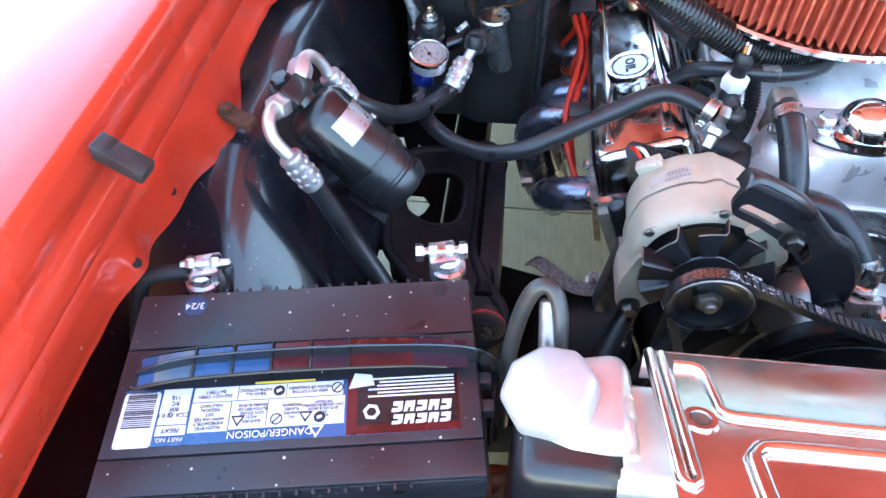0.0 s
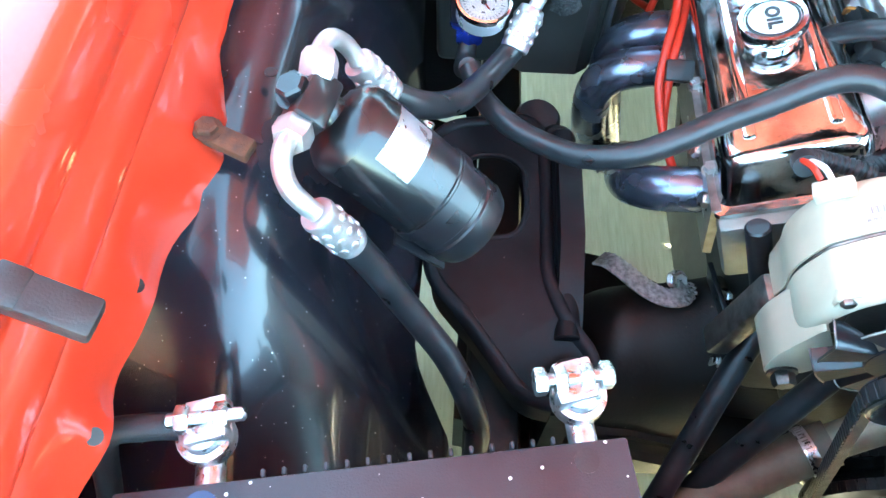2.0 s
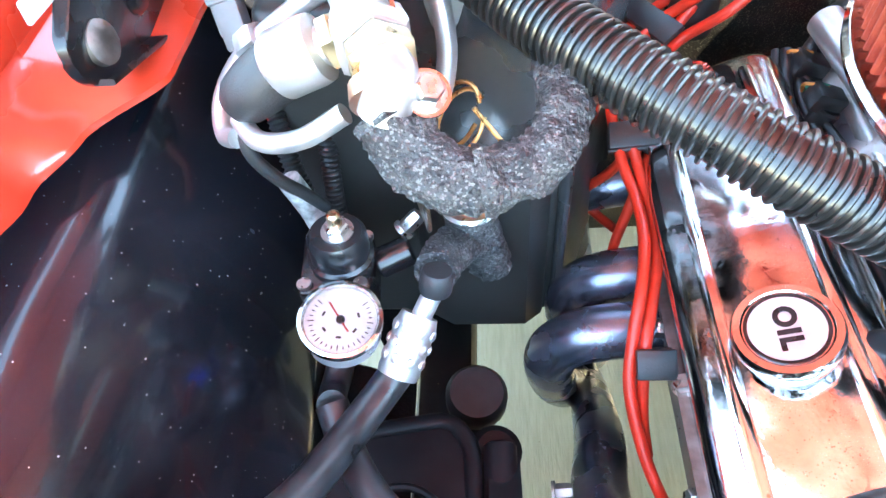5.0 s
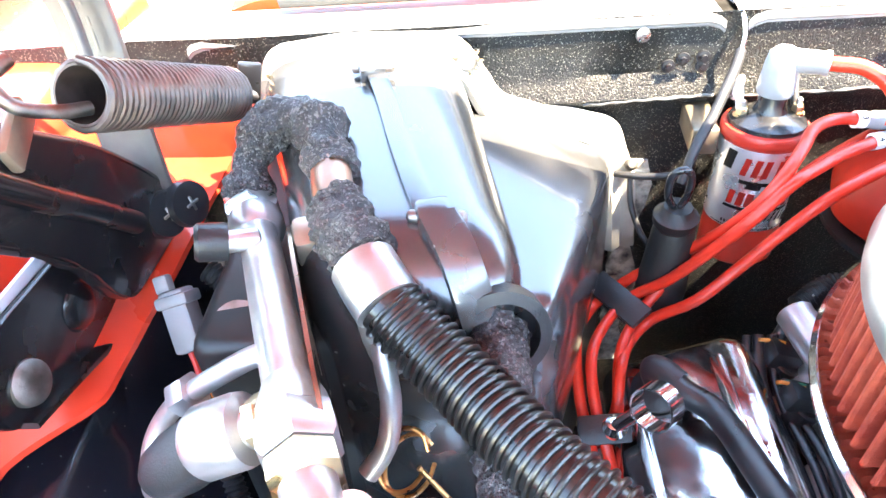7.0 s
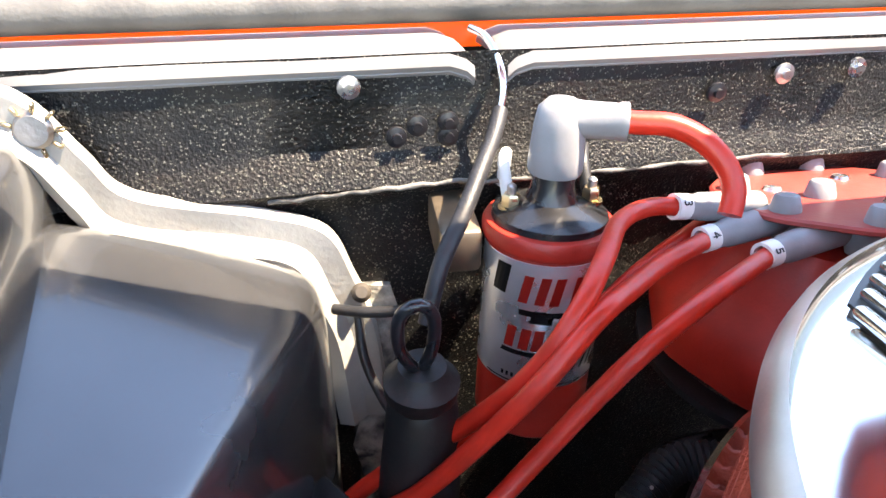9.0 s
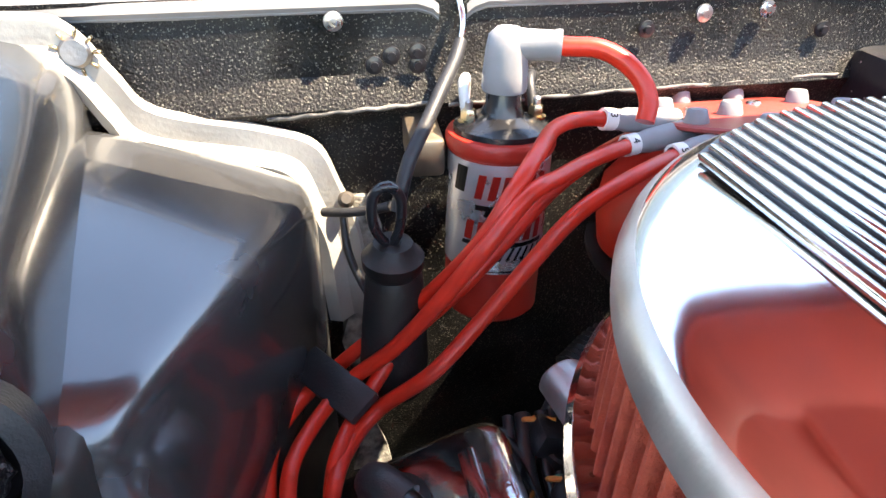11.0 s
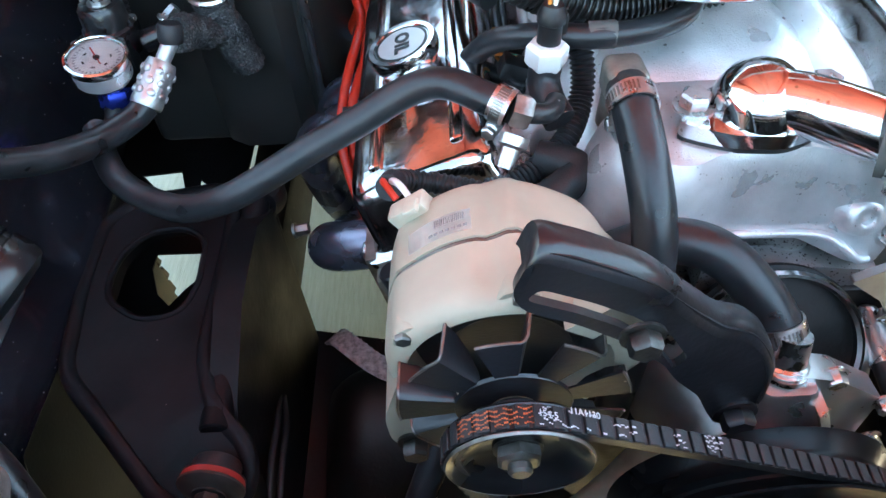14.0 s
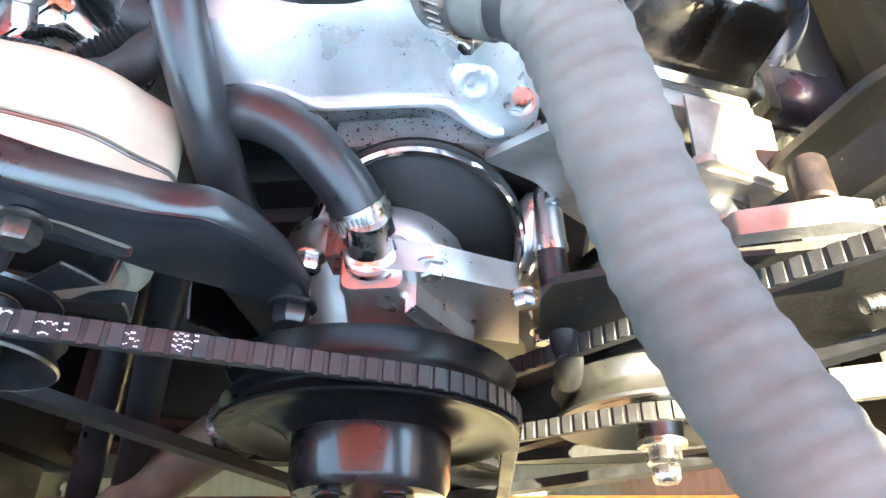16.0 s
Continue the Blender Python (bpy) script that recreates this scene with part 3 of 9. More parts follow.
bm = bmesh.new()
rows = []
for i in range(81):
    y = -0.62 + 1.24 * i / 80
    s = max(0, min(1, (y + 0.25) / 0.35))
    lump = 0.016 * math.exp(-((y + 0.03) / 0.05) ** 2)
    out = 0.02 * math.exp(-((y - 0.32) / 0.16) ** 2)
    low = max(0, min(1, (y + 0.03) / 0.04))
    lx = -0.492 - 0.10 * max(0, y - 0.18)
    f = max(0, min(1, (y + 0.20) / 0.26))
    f = f * f * (3 - 2 * f)
    prof = [(-1.00, 0.60 + 0.20 * f), (-0.85, 0.62 + 0.235 * f), (-0.70, 0.66 + 0.235 * f), (-0.655, 0.69 + 0.178 * f), (-0.632, 0.72 + 0.132 * f), (-0.605, 0.735 + 0.125 * f), (-0.590, 0.735 + 0.112 * f), (-0.57 + out, 0.734 + 0.071 * f),
            (-0.54 + out + lump, 0.724 + 0.023 * s), (-0.515 + lump * (1 - low), 0.695)]
    prof += [(lx + (1 - low) * 0.0, 0.662)] + [(lx + (x - lx) * (1 - low) - 0.004 * low * k, z + (0.660 - 0.001 * k - z) * low) for k, (x, z) in enumerate(((-0.475, 0.61), (-0.466, 0.57), (-0.462, 0.53), (-0.462, 0.47)), 1)]
    dense = [(a[0] + (b[0] - a[0]) * k / 4, a[1] + (b[1] - a[1]) * k / 4) for a, b in zip(prof, prof[1:]) for k in range(4)] + [prof[-1]]
    for _ in range(14):
        dense = [dense[0]] + [((p[0] + 2 * q[0] + r[0]) / 4, (p[1] + 2 * q[1] + r[1]) / 4) for p, q, r in zip(dense, dense[1:], dense[2:])] + [dense[-1]]
    prof = dense
    rows.append([bm.verts.new((x + 0.004 * noise.noise(Vector((x * 12, y * 9, 1))), y, z + 0.006 * noise.noise(Vector((x * 10, y * 8, 5))))) for x, z in prof])
for a, b in zip(rows, rows[1:]):
    for k in range(len(rows[0]) - 1):
        bm.faces.new((a[k], a[k + 1], b[k + 1], b[k]))
bmesh.ops.recalc_face_normals(bm, faces=bm.faces)
solidify(bm, 0.002)
solo("inner_fender", bm, INNER, "dusty satin black stamped inner fender", "inner fender", "structure")

# ---- driver side: closes the bay ----
bm = bmesh.new()
rows = []
for i in range(30):
    y = -0.62 + 1.42 * i / 29
    rows.append([bm.verts.new((x, y, z)) for x, z in [(1.00, 0.24), (1.03, 0.45), (1.02, 0.70), (1.0, 0.82), (0.90, 0.955), (0.72, 0.99), (0.68, 0.975), (0.655, 0.90), (0.635, 0.87)]])
for a, b in zip(rows, rows[1:]):
    for k in range(8):
        bm.faces.new((a[k], b[k], b[k + 1], a[k + 1]))
solidify(bm, 0.0015)
solo("fender_left_side", bm, RED_PAINT, "glossy red front fender of the driver side", "fender", "structure")
bm = bmesh.new()
rows = []
for i in range(40):
    y = -0.62 + 1.24 * i / 39
    rows.append([bm.verts.new((x, y, z)) for x, z in [(0.70, 0.866), (0.64, 0.866), (0.60, 0.84), (0.55, 0.77), (0.50, 0.68), (0.47, 0.60), (0.455, 0.47), (0.453, 0.30)]])
for a, b in zip(rows, rows[1:]):
    for k in range(7):
        bm.faces.new((a[k], b[k], b[k + 1], a[k + 1]))
solidify(bm, 0.002)
solo("inner_fender", bm, INNER, "satin black inner fender of the driver side", "inner fender", "structure")
# unseen panel added to stop the red fender tinting the ground
solo("red_bounce_block", box((0.006, 1.38, 0.58), pose(0.965, 0.08, 0.53), 0.002), FRAME_BLACK, "unseen black panel added to stop red bounce from the driver side fender", "arch liner", "structure")
solo("radiator_support", box((2.0, 0.03, 0.72), pose(0, -0.40, 0.515), 0.006), FRAME_BLACK, "black radiator support panel", "support panel", "structure")

# unseen panel added so the pulley dish does not mirror lit ground
solo("ground_glare_block", box((1.9, 0.40, 0.012), pose(0, -0.555, 0.175), 0.004), FRAME_BLACK, "unseen black panel added to keep lit ground out of the pulley", "splash pan", "structure")

# ---- chassis ----
bm = loft([[(x, y0, 0.30), (x, y0, z), (x, y1, z), (x, y1, 0.30)] for x, y0, y1, z in ((-0.46, 0.0, 0.20, 0.46), (-0.36, -0.01, 0.275, 0.44), (-0.25, 0.0, 0.272, 0.41), (-0.15, 0.0, 0.25, 0.36), (0.0, 0.0, 0.17, 0.33), (0.25, 0.0, 0.17, 0.39), (0.46, 0.0, 0.16, 0.46))])
bmesh.ops.bevel(bm, geom=[e for e in bm.edges if e.is_boundary is False and abs(e.calc_face_angle(0)) > 0.9], offset=0.02, segments=3, affect="EDGES")
solo("crossmember", bm, FRAME_BLACK, "black pressed-steel front crossmember", "crossmember", "structure")
for s in (-1, 1):
    solo("frame_rail", box((0.060, 1.5, 0.12), pose(s * 0.418, 0.35, 0.44), 0.012), FRAME_BLACK, "black boxed chassis rail", "chassis rail", "structure")
solo("tie_rod", cyl((-0.42, -0.045, 0.33), (0.42, -0.05, 0.33), 0.014), RUST_ROD, "rust-tinged steering link across the chassis", "steering rod")

# ---- engine ----
block = thing("engine_block", (0, 0.3, 0.4), "dark painted V8 engine block behind the water pump", "engine block")
ENGINE_DARK = mat("dark_engine_paint", (0.03, 0.028, 0.03), 0.5, 0, 0.3, 30, 0.5, 300)
part("case", box((0.30, 0.44, 0.26), pose(0, 0.29, 0.56), 0.03), ENGINE_DARK, block)
part("timing_cover", lathe([(0, 0), (0.10, 0), (0.11, 0.012), (0.11, 0.03), (0, 0.03)], (0, 0.045, 0.52), (0, 1, 0), 40), ENGINE_DARK, block)
# unseen solid behind the case, added to keep stray sun off the concrete
part("sun_block", lathe([(0, 0), (0.17, 0), (0.175, 0.01), (0.16, 0.10), (0.11, 0.17), (0.09, 0.19), (0, 0.19)], (0.03, 0.51, 0.44), (0, 1, 0), 40), ENGINE_DARK, block)
# pan drawn wide to block a second stray sun patch
part("oil_pan", box((0.28, 0.44, 0.16), pose(0, 0.29, 0.36), 0.03), ENGINE_DARK, block)
DUSTY_CHROME = mat("grimy_chrome", (0.74, 0.74, 0.75), 0.12, 1, 0.16, 45, 0.20, 130, rvar=0.10, speck=0.45, speck_col=(0.24, 0.23, 0.22), speck_scale=900, color2=(0.46, 0.45, 0.45))
HEAD_ALU = mat("weathered_head_aluminium", (0.36, 0.35, 0.31), 0.45, 0.6, 0.2, 30, 0.4, 500, color2=(0.22, 0.21, 0.18))
BANK = radians(22)
for s in (-1, 1):
    m = Matrix.Translation((s * 0.185, 0.319, 0.745)) @ Matrix.Rotation(s * BANK, 4, "Y")
    hd = part("cylinder_head", box((0.128, 0.42, 0.085), m @ pose(0, 0, -0.0435), 0.006), HEAD_ALU, block, "bare aluminium cylinder head")
    for y in (-0.17, -0.06, 0.05, 0.16):
        part("head_bolt", hexhead(m @ Vector((s * 0.064, y, -0.03)), m.to_3x3() @ Vector((s, 0, 0)), 0.007, 0.008), STEEL, hd)

def valve_cover(s):
    vc = thing("valve_cover", (s * 0.2, 0.325, 0.745), "polished chrome valve cover with stamped ribs, dusty", "valve cover", "valve covers")
    m = Matrix.Translation((s * 0.185, 0.319, 0.745)) @ Matrix.Rotation(s * BANK, 4, "Y")
    def ring(w, l, z, r):
        return [m @ Vector((x, y, z)) for x, y in round2([(-w / 2, -l / 2), (w / 2, -l / 2), (w / 2, l / 2), (-w / 2, l / 2)], r, 5)]
    part("gasket", loft([ring(0.132, 0.395, -0.002, 0.012), ring(0.132, 0.395, 0.0005, 0.012)]), RUBBER, vc)
    rings = [ring(0.134, 0.397, 0.000, 0.012), ring(0.134, 0.397, 0.006, 0.012), ring(0.120, 0.383, 0.0075, 0.012), ring(0.116, 0.378, 0.012, 0.014), ring(0.110, 0.372, 0.050, 0.018), ring(0.103, 0.365, 0.057, 0.018), ring(0.092, 0.354, 0.0605, 0.018)]
    part("shell", loft(rings), DUSTY_CHROME, vc)
    for x in (-0.031, 0.031):
        part("rib", box((0.010, 0.33, 0.007), m @ pose(x, 0, 0.061), 0.003), CHROME, vc)
    for y in (-0.15, -0.05, 0.05, 0.15):
        for x in (-0.0615, 0.0615):
            part("bolt", hexhead(m @ Vector((x, y, 0.0065)), m.to_3x3() @ Vector((0, 0, 1)), 0.0055, 0.007), STEEL, vc)
    return m
VCM = valve_cover(-1)
valve_cover(1)

# oil filler cap
CAPN = Vector((-0.31, 0.0, 0.95)).normalized()
oc = thing("oil_filler_cap", (-0.208, 0.252, 0.805), "chrome push-in oil filler cap with raised lettering", "oil cap")
o = Vector((-0.2165, 0.252, 0.8275))
part("cap", lathe([(0, -0.024), (0.022, -0.024), (0.022, -0.014), (0.0265, -0.012), (0.0275, -0.008), (0.0275, -0.003), (0.0262, 0.0), (0.0225, 0.0), (0.0215, -0.0012), (0, -0.0012)], o, CAPN, 48), CHROME, oc)
part("ring", lathe([(0.0190, -0.0012), (0.0190, -0.0004), (0.0208, -0.0004), (0.0208, -0.0012)], o, CAPN, 40), LABEL_BLACK, oc, "black painted ring")
part("disc", lathe([(0, 0), (0.0188, 0), (0.0188, 0.0006), (0, 0.0006)], o - CAPN * 0.0012, CAPN, 40), SATIN_ALU, oc, "pale satin disc")
tm = R3(Vector((0.0, -1.0, 0.0)), CAPN.cross(Vector((0, -1, 0))), o + CAPN * -0.0003)
text("OIL", 0.0150, tm, LABEL_BLACK, oc, bold=0.0007, gap=1.12)

# intake manifold: stepped front end, water crossover, runners up to the carburettor flange
im = thing("intake_manifold", (0, 0.3, 0.75), "bare cast aluminium intake manifold, stained", "intake manifold")
prof = lambda y, w, zt, zb: [(-w, y, zb), (-w * 0.98, y, zb + 0.02), (-w * 0.62, y, zt - 0.012), (-w * 0.4, y, zt), (w * 0.4, y, zt), (w * 0.62, y, zt - 0.012), (w * 0.98, y, zb + 0.02), (w, y, zb)]
bm = loft([prof(0.165, 0.112, 0.80, 0.745), prof(0.19, 0.118, 0.83, 0.742), prof(0.25, 0.12, 0.845, 0.742), prof(0.45, 0.12, 0.845, 0.742), prof(0.50, 0.115, 0.82, 0.742)])
bmesh.ops.bevel(bm, geom=bm.edges[:], offset=0.004, segments=2, affect="EDGES")
part("casting", bm, CAST_ALU, im)
# crossover at the front, seen from above as a scalloped plate with bolt ears
front = [(-0.105, 0.150), (-0.108, 0.118), (-0.095, 0.098), (-0.060, 0.084), (-0.045, 0.086), (-0.030, 0.095), (-0.012, 0.100), (0.045, 0.100), (0.058, 0.096), (0.070, 0.084), (0.090, 0.082), (0.106, 0.094), (0.110, 0.118), (0.104, 0.150), (0.070, 0.190), (-0.070, 0.190)]
bm = bmesh.new()
ctr = Vector((0, 0.15, 0))
outl = round2(front, 0.010, 4)
def lvl(z, k, dz=0.0, hump=0.0):
    return [(ctr.x + (x - ctr.x) * k, ctr.y + (y - ctr.y) * k, z + dz * abs(x) / 0.1 + hump * math.exp(-((x + 0.050) / 0.028) ** 2)) for x, y in outl]
bm = loft([lvl(0.7715, 0.72, -0.022, 0.020), lvl(0.7715, 1.0, -0.022, 0.020), lvl(0.7790, 1.004, -0.022, 0.020), lvl(0.783, 0.99, -0.021, 0.018), lvl(0.797, 0.945, -0.015, 0.012), lvl(0.815, 0.90, -0.008, 0.006), lvl(0.828, 0.84, -0.004), lvl(0.833, 0.78)])
part("water_crossover", bm, CAST_ALU, im)
part("crossover_recess", loft([lvl(0.70, 0.62), lvl(0.775, 0.66)]), DIRTY_ALU, im, "grimy recess under the crossover lip")
part("front_rail", loft([[(x, 0.092, z), (x, 0.112, z), (x, 0.112, z + 0.022), (x, 0.092, z + 0.022)] for x, z in ((-0.015, 0.718), (0.03, 0.719), (0.07, 0.716), (0.11, 0.710))]), DIRTY_ALU, im)
part("front_cover", box((0.24, 0.010, 0.125), pose(0.020, 0.0925, 0.6530), 0.003), FRAME_BLACK, block)
part("valley_wall", loft([[(x, 0.125, z), (x, 0.15, z), (x, 0.15, 0.765), (x, 0.125, 0.765)] for x, z in ((-0.11, 0.66), (0.0, 0.68), (0.11, 0.66))]), ENGINE_DARK, im)
for x, y, z in ((0.0955, 0.0880, 0.7755), (-0.083, 0.100, 0.769), (0.094, 0.135, 0.79), (-0.09, 0.14, 0.79)):
    part("bolt", hexhead((x, y, z), (0.1 * (1 if x > 0 else -1), -0.35, 0.93), 0.0060, 0.007), STEEL, im)
part("boss", lathe([(0, -0.008), (0.0042, -0.008), (0.0042, 0.0008), (0.0050, 0.0014), (0.0092, 0.0014), (0.0112, 0.0004), (0.0130, -0.003), (0.0142, -0.012), (0, -0.012)], (0.0720, 0.0850, 0.7945), (0.08, -0.90, 0.42), 36), CAST_ALU, im)
part("foot", loft([rounded_ring([(0.074, y, 0.764 + dz), (0.112, y + 0.010, 0.760 + dz), (0.112, y + 0.016, 0.800 + dz), (0.080, y + 0.008, 0.800 + dz)], 0.010) for y, dz in ((0.0875, -0.001), (0.104, 0.004))]), CAST_ALU, im, "cast bolt foot")
part("lip", tube([(-0.060, 0.083, 0.800), (-0.050, 0.0845, 0.7995), (-0.036, 0.090, 0.793), (-0.022, 0.0955, 0.776), (-0.012, 0.0975, 0.7705), (0.010, 0.098, 0.7700), (0.045, 0.0975, 0.7690), (0.059, 0.092, 0.7710), (0.068, 0.0845, 0.768), (0.078, 0.081, 0.760), (0.086, 0.082, 0.758)], 0.0030, 12, 0.003), CAST_ALU, im, "machined casting lip")
part("boss_thread", lathe([(0, 0), (0.0041, 0), (0.0041, 0.001), (0, 0.001)], (0.0714, 0.0910, 0.7915), (0.08, -0.90, 0.42), 16), LABEL_BLACK, im, "dark threaded hole")
part("plenum", lathe([(0, 0), (0.100, 0), (0.095, 0.012), (0.084, 0.025), (0, 0.025)], (0, 0.36, 0.842), (0, 0, 1), 40), CAST_ALU, im)
for y in (0.215, 0.30, 0.40, 0.47):
    part("runner", tube([(-0.03, 0.36, 0.835), (-0.07, (y + 0.33) / 2, 0.83), (-0.105, y, 0.795), (-0.125, y, 0.765)], 0.021, 16, 0.01), CAST_ALU, im)
    part("runner", tube([(0.03, 0.36, 0.835), (0.07, (y + 0.33) / 2, 0.83), (0.105, y, 0.795), (0.125, y, 0.765)], 0.021, 16, 0.01), CAST_ALU, im)
SHEET_ALU = mat("brushed_bracket_aluminium", (0.40, 0.40, 0.385), 0.40, 0.8, 0.18, 30, 0.25, 260, rvar=0.14, speck=0.10, speck_col=(0.16, 0.13, 0.11), speck_scale=700)
sb = thing("bracket", (0.12, 0.072, 0.66), "aluminium accessory bracket with threaded holes beside the water pump", "bracket")
part("plate", plate(round2([(0.074, 0.750), (0.1270, 0.7835), (0.1365, 0.7765), (0.1760, 0.7200), (0.1795, 0.7020), (0.1560, 0.6620), (0.1440, 0.6680), (0.1040, 0.7270)], 0.004), [circle2(0.1360, 0.7560, 0.0044), circle2(0.1150, 0.7060, 0.0040)], 0.006, Matrix(((1, 0, 0, 0), (0, 0, -1, 0.075), (0, 1, 0, 0), (0, 0, 0, 1)))), SHEET_ALU, sb)
for x_, z_, r_ in ((0.1360, 0.7560, 0.0044), (0.1150, 0.7060, 0.0040)):
    part("thread", lathe([(r_ - 0.0010 + 0.0006 * (k % 2), 0.0008 * k) for k in range(8)] + [(r_ + 0.0004, 0.0056), (r_ + 0.0004, 0)], (x_, 0.0752, z_), (0, -1, 0), 24), STEEL, sb, "bright threaded hole")

# thermostat housing with a chrome neck
th = thing("thermostat_housing", (0.0, 0.135, 0.835), "chromed thermostat housing with two bolts", "thermostat housing")
TC = Vector((0.004, 0.136, 0.836))
bm = plate(round2([(-0.050, -0.012), (-0.040, -0.018), (-0.020, -0.027), (0.010, -0.030), (0.030, -0.022), (0.052, 0.002), (0.056, 0.014), (0.045, 0.020), (0.020, 0.026), (-0.012, 0.026), (-0.036, 0.012)], 0.008), [], 0.010, Matrix.Translation(TC))
part("gasket", plate(round2([(-0.050, -0.012), (-0.040, -0.018), (-0.020, -0.027), (0.010, -0.030), (0.030, -0.022), (0.052, 0.002), (0.056, 0.014), (0.045, 0.020), (0.020, 0.026), (-0.012, 0.026), (-0.036, 0.012)], 0.008), [], 0.003, Matrix.Translation(TC + Vector((0, 0, -0.0035)))), RUBBER, th)
part("flange", bm, CHROME, th)
part("dome", lathe([(0, 0), (0.0285, 0), (0.027, 0.010), (0.0225, 0.020), (0.013, 0.0275), (0, 0.030)], TC + Vector((0, 0, 0.009)), (0, 0, 1), 40), CHROME, th)
part("neck", tube([TC + Vector((0.0, -0.002, 0.017)), TC + Vector((0.018, -0.012, 0.020)), TC + Vector((0.036, -0.026, 0.021)), TC + Vector((0.062, -0.042, 0.018))], 0.0185, 28, 0.004), CHROME, th)
for dx, dy in ((-0.038, 0.002), (0.045, 0.012)):
    part("bolt", hexhead(TC + Vector((dx, dy, 0.010)), (0, 0, 1), 0.0085, 0.009), STEEL, th)

# air cleaner: finned lid, pleated element, chrome base
AC = Vector((-0.003, 0.348, 0))
air = thing("air_cleaner", (AC.x, AC.y, 0.885), "round chrome air cleaner with a red pleated filter and black-finned lid", "air cleaner")
part("base", lathe([(0, 0.006), (0.08, 0.004), (0.11, -0.006), (0.150, -0.006), (0.169, 0.0), (0.1725, 0.003), (0.1730, 0.007), (0.1705, 0.0095), (0.168, 0.007), (0.162, 0.006), (0, 0.006)], (AC.x, AC.y, 0.8900), (0, 0, 1), 96), CHROME, air, "dished chrome base")
NP = 100
def pleat(a):
    """Narrow ridges with deep valleys between them."""
    f = abs((a * NP / (2 * math.pi)) % 1.0 - 0.5)
    u = min(1.0, max(0.0, (f - 0.15) / 0.15))
    return 1 - 0.090 * u
bm = lathe([(0.140, 0), (0.1640, 0.0005), (0.1620, 0.0605), (0.140, 0.061)], (AC.x, AC.y, 0.8990), (0, 0, 1), NP * 12, wave=lambda a, i: 1.0 if i in (0, 3) else pleat(a))
part("pleats", bm, FILTER_RED, air, "red oiled cotton pleats", smooth=False)
part("seam_wire", cyl((AC.x + 0.060, AC.y - 0.1530, 0.8995), (AC.x + 0.060, AC.y - 0.1520, 0.9595), 0.0016, 8), STEEL, air)
lidp = part("lid", lathe([(0, 0.020), (0.120, 0.0195), (0.148, 0.018), (0.157, 0.0155), (0.1605, 0.0125), (0.1605, 0.0), (0, 0.0)], (AC.x, AC.y, 0.958), (0, 0, 1), 128), mat("mirror_lid_aluminium", (0.80, 0.795, 0.79), 0.09, 1, 0.05, 14, 0.03, 40, rvar=0.05), air, "polished aluminium lid")
part("rim", lathe([(0.1598, 0.0132), (0.1618, 0.0118), (0.1640, 0.0085), (0.1655, 0.003), (0.1650, -0.003), (0.1615, -0.004), (0.158, 0.0)], (AC.x, AC.y, 0.958), (0, 0, 1), 128), mat("brushed_rim_aluminium", (0.60, 0.58, 0.53), 0.42, 0.8, 0.08, 40, 0.15, 600, rvar=0.1), lidp, "satin rolled rim")
# fins across a recessed black field, broken for a script emblem
FM = Matrix.Translation((AC.x, AC.y, 0.9780))
field = [(x, y) for x, y in circle2(0, 0, 0.151, 96) if abs(x) < 0.106]
part("fin_field", plate(sorted(field, key=lambda p: math.atan2(p[1], p[0])), [], 0.0012, FM @ pose(0, 0, -0.0010)), LABEL_BLACK, lidp, "black painted recess", smooth=False)
for k in range(27):
    x = -0.1010 + k * 0.00777
    L = 2 * math.sqrt(0.1485 ** 2 - x * x)
    y0, y1 = -L / 2, L / 2
    for a, b in ([(y0, -0.104), (-0.062, y1)] if -0.080 < x < 0.0815 else [(y0, y1)]):
        if b - a > 0.01:
            part("fin", box((0.0042, b - a, 0.0036), FM @ pose(x, (a + b) / 2, 0.0016), 0.0014, 2), POLISHED, lidp)
def stroke(pts):
    part("emblem_stroke", tube([FM @ Vector((x - 0.008, y - 0.028, 0.0026)) for x, y in pts], 0.0024, 8, 0.003), POLISHED, lidp)
stroke([(-0.044, -0.040), (-0.056, -0.038), (-0.062, -0.046), (-0.052, -0.053), (-0.063, -0.060), (-0.058, -0.070), (-0.040, -0.068)])
stroke([(-0.058, -0.072), (-0.02, -0.069), (0.03, -0.067), (0.078, -0.065)])
for k in range(6):
    x = -0.030 + k * 0.018
    stroke([(x - 0.006, -0.064), (x + 0.004, -0.060), (x + 0.006, -0.052), (x - 0.002, -0.050), (x - 0.006, -0.057), (x + 0.001, -0.066), (x + 0.012, -0.062)])
stroke([(-0.014, -0.064), (-0.012, -0.045), (-0.008, -0.036)])
stroke([(0.024, -0.064), (0.026, -0.045), (0.030, -0.036)])
part("wing_nut", hexhead((AC.x, AC.y, 0.9795), (0, 0, 1), 0.010, 0.010), CHROME, air)
carb = thing("carburettor", (AC.x, AC.y, 0.867), "cast aluminium throttle body under the air cleaner", "throttle body")
part("body", box((0.11, 0.14, 0.040), pose(AC.x, AC.y, 0.876), 0.006), CAST_ALU, carb)

# ---- battery ----
BU = Vector((0.251, 0.043, 0)).normalized()      # along the long side
BV = Vector((0.043, -0.251, 0)).normalized()     # towards the nose
B0 = Vector((-0.623, -0.153, 0.866))
def bat(u, v, z=0.0):
    return B0 + BU * u + BV * v + Vector((0, 0, z))
BM = R3(BU, -BV, B0)                               # x along, y to the rear, z up
def bp(u, v, z=0.0, turn=0.0):
    return BM @ pose(u, -v, z, 0, 0, turn)
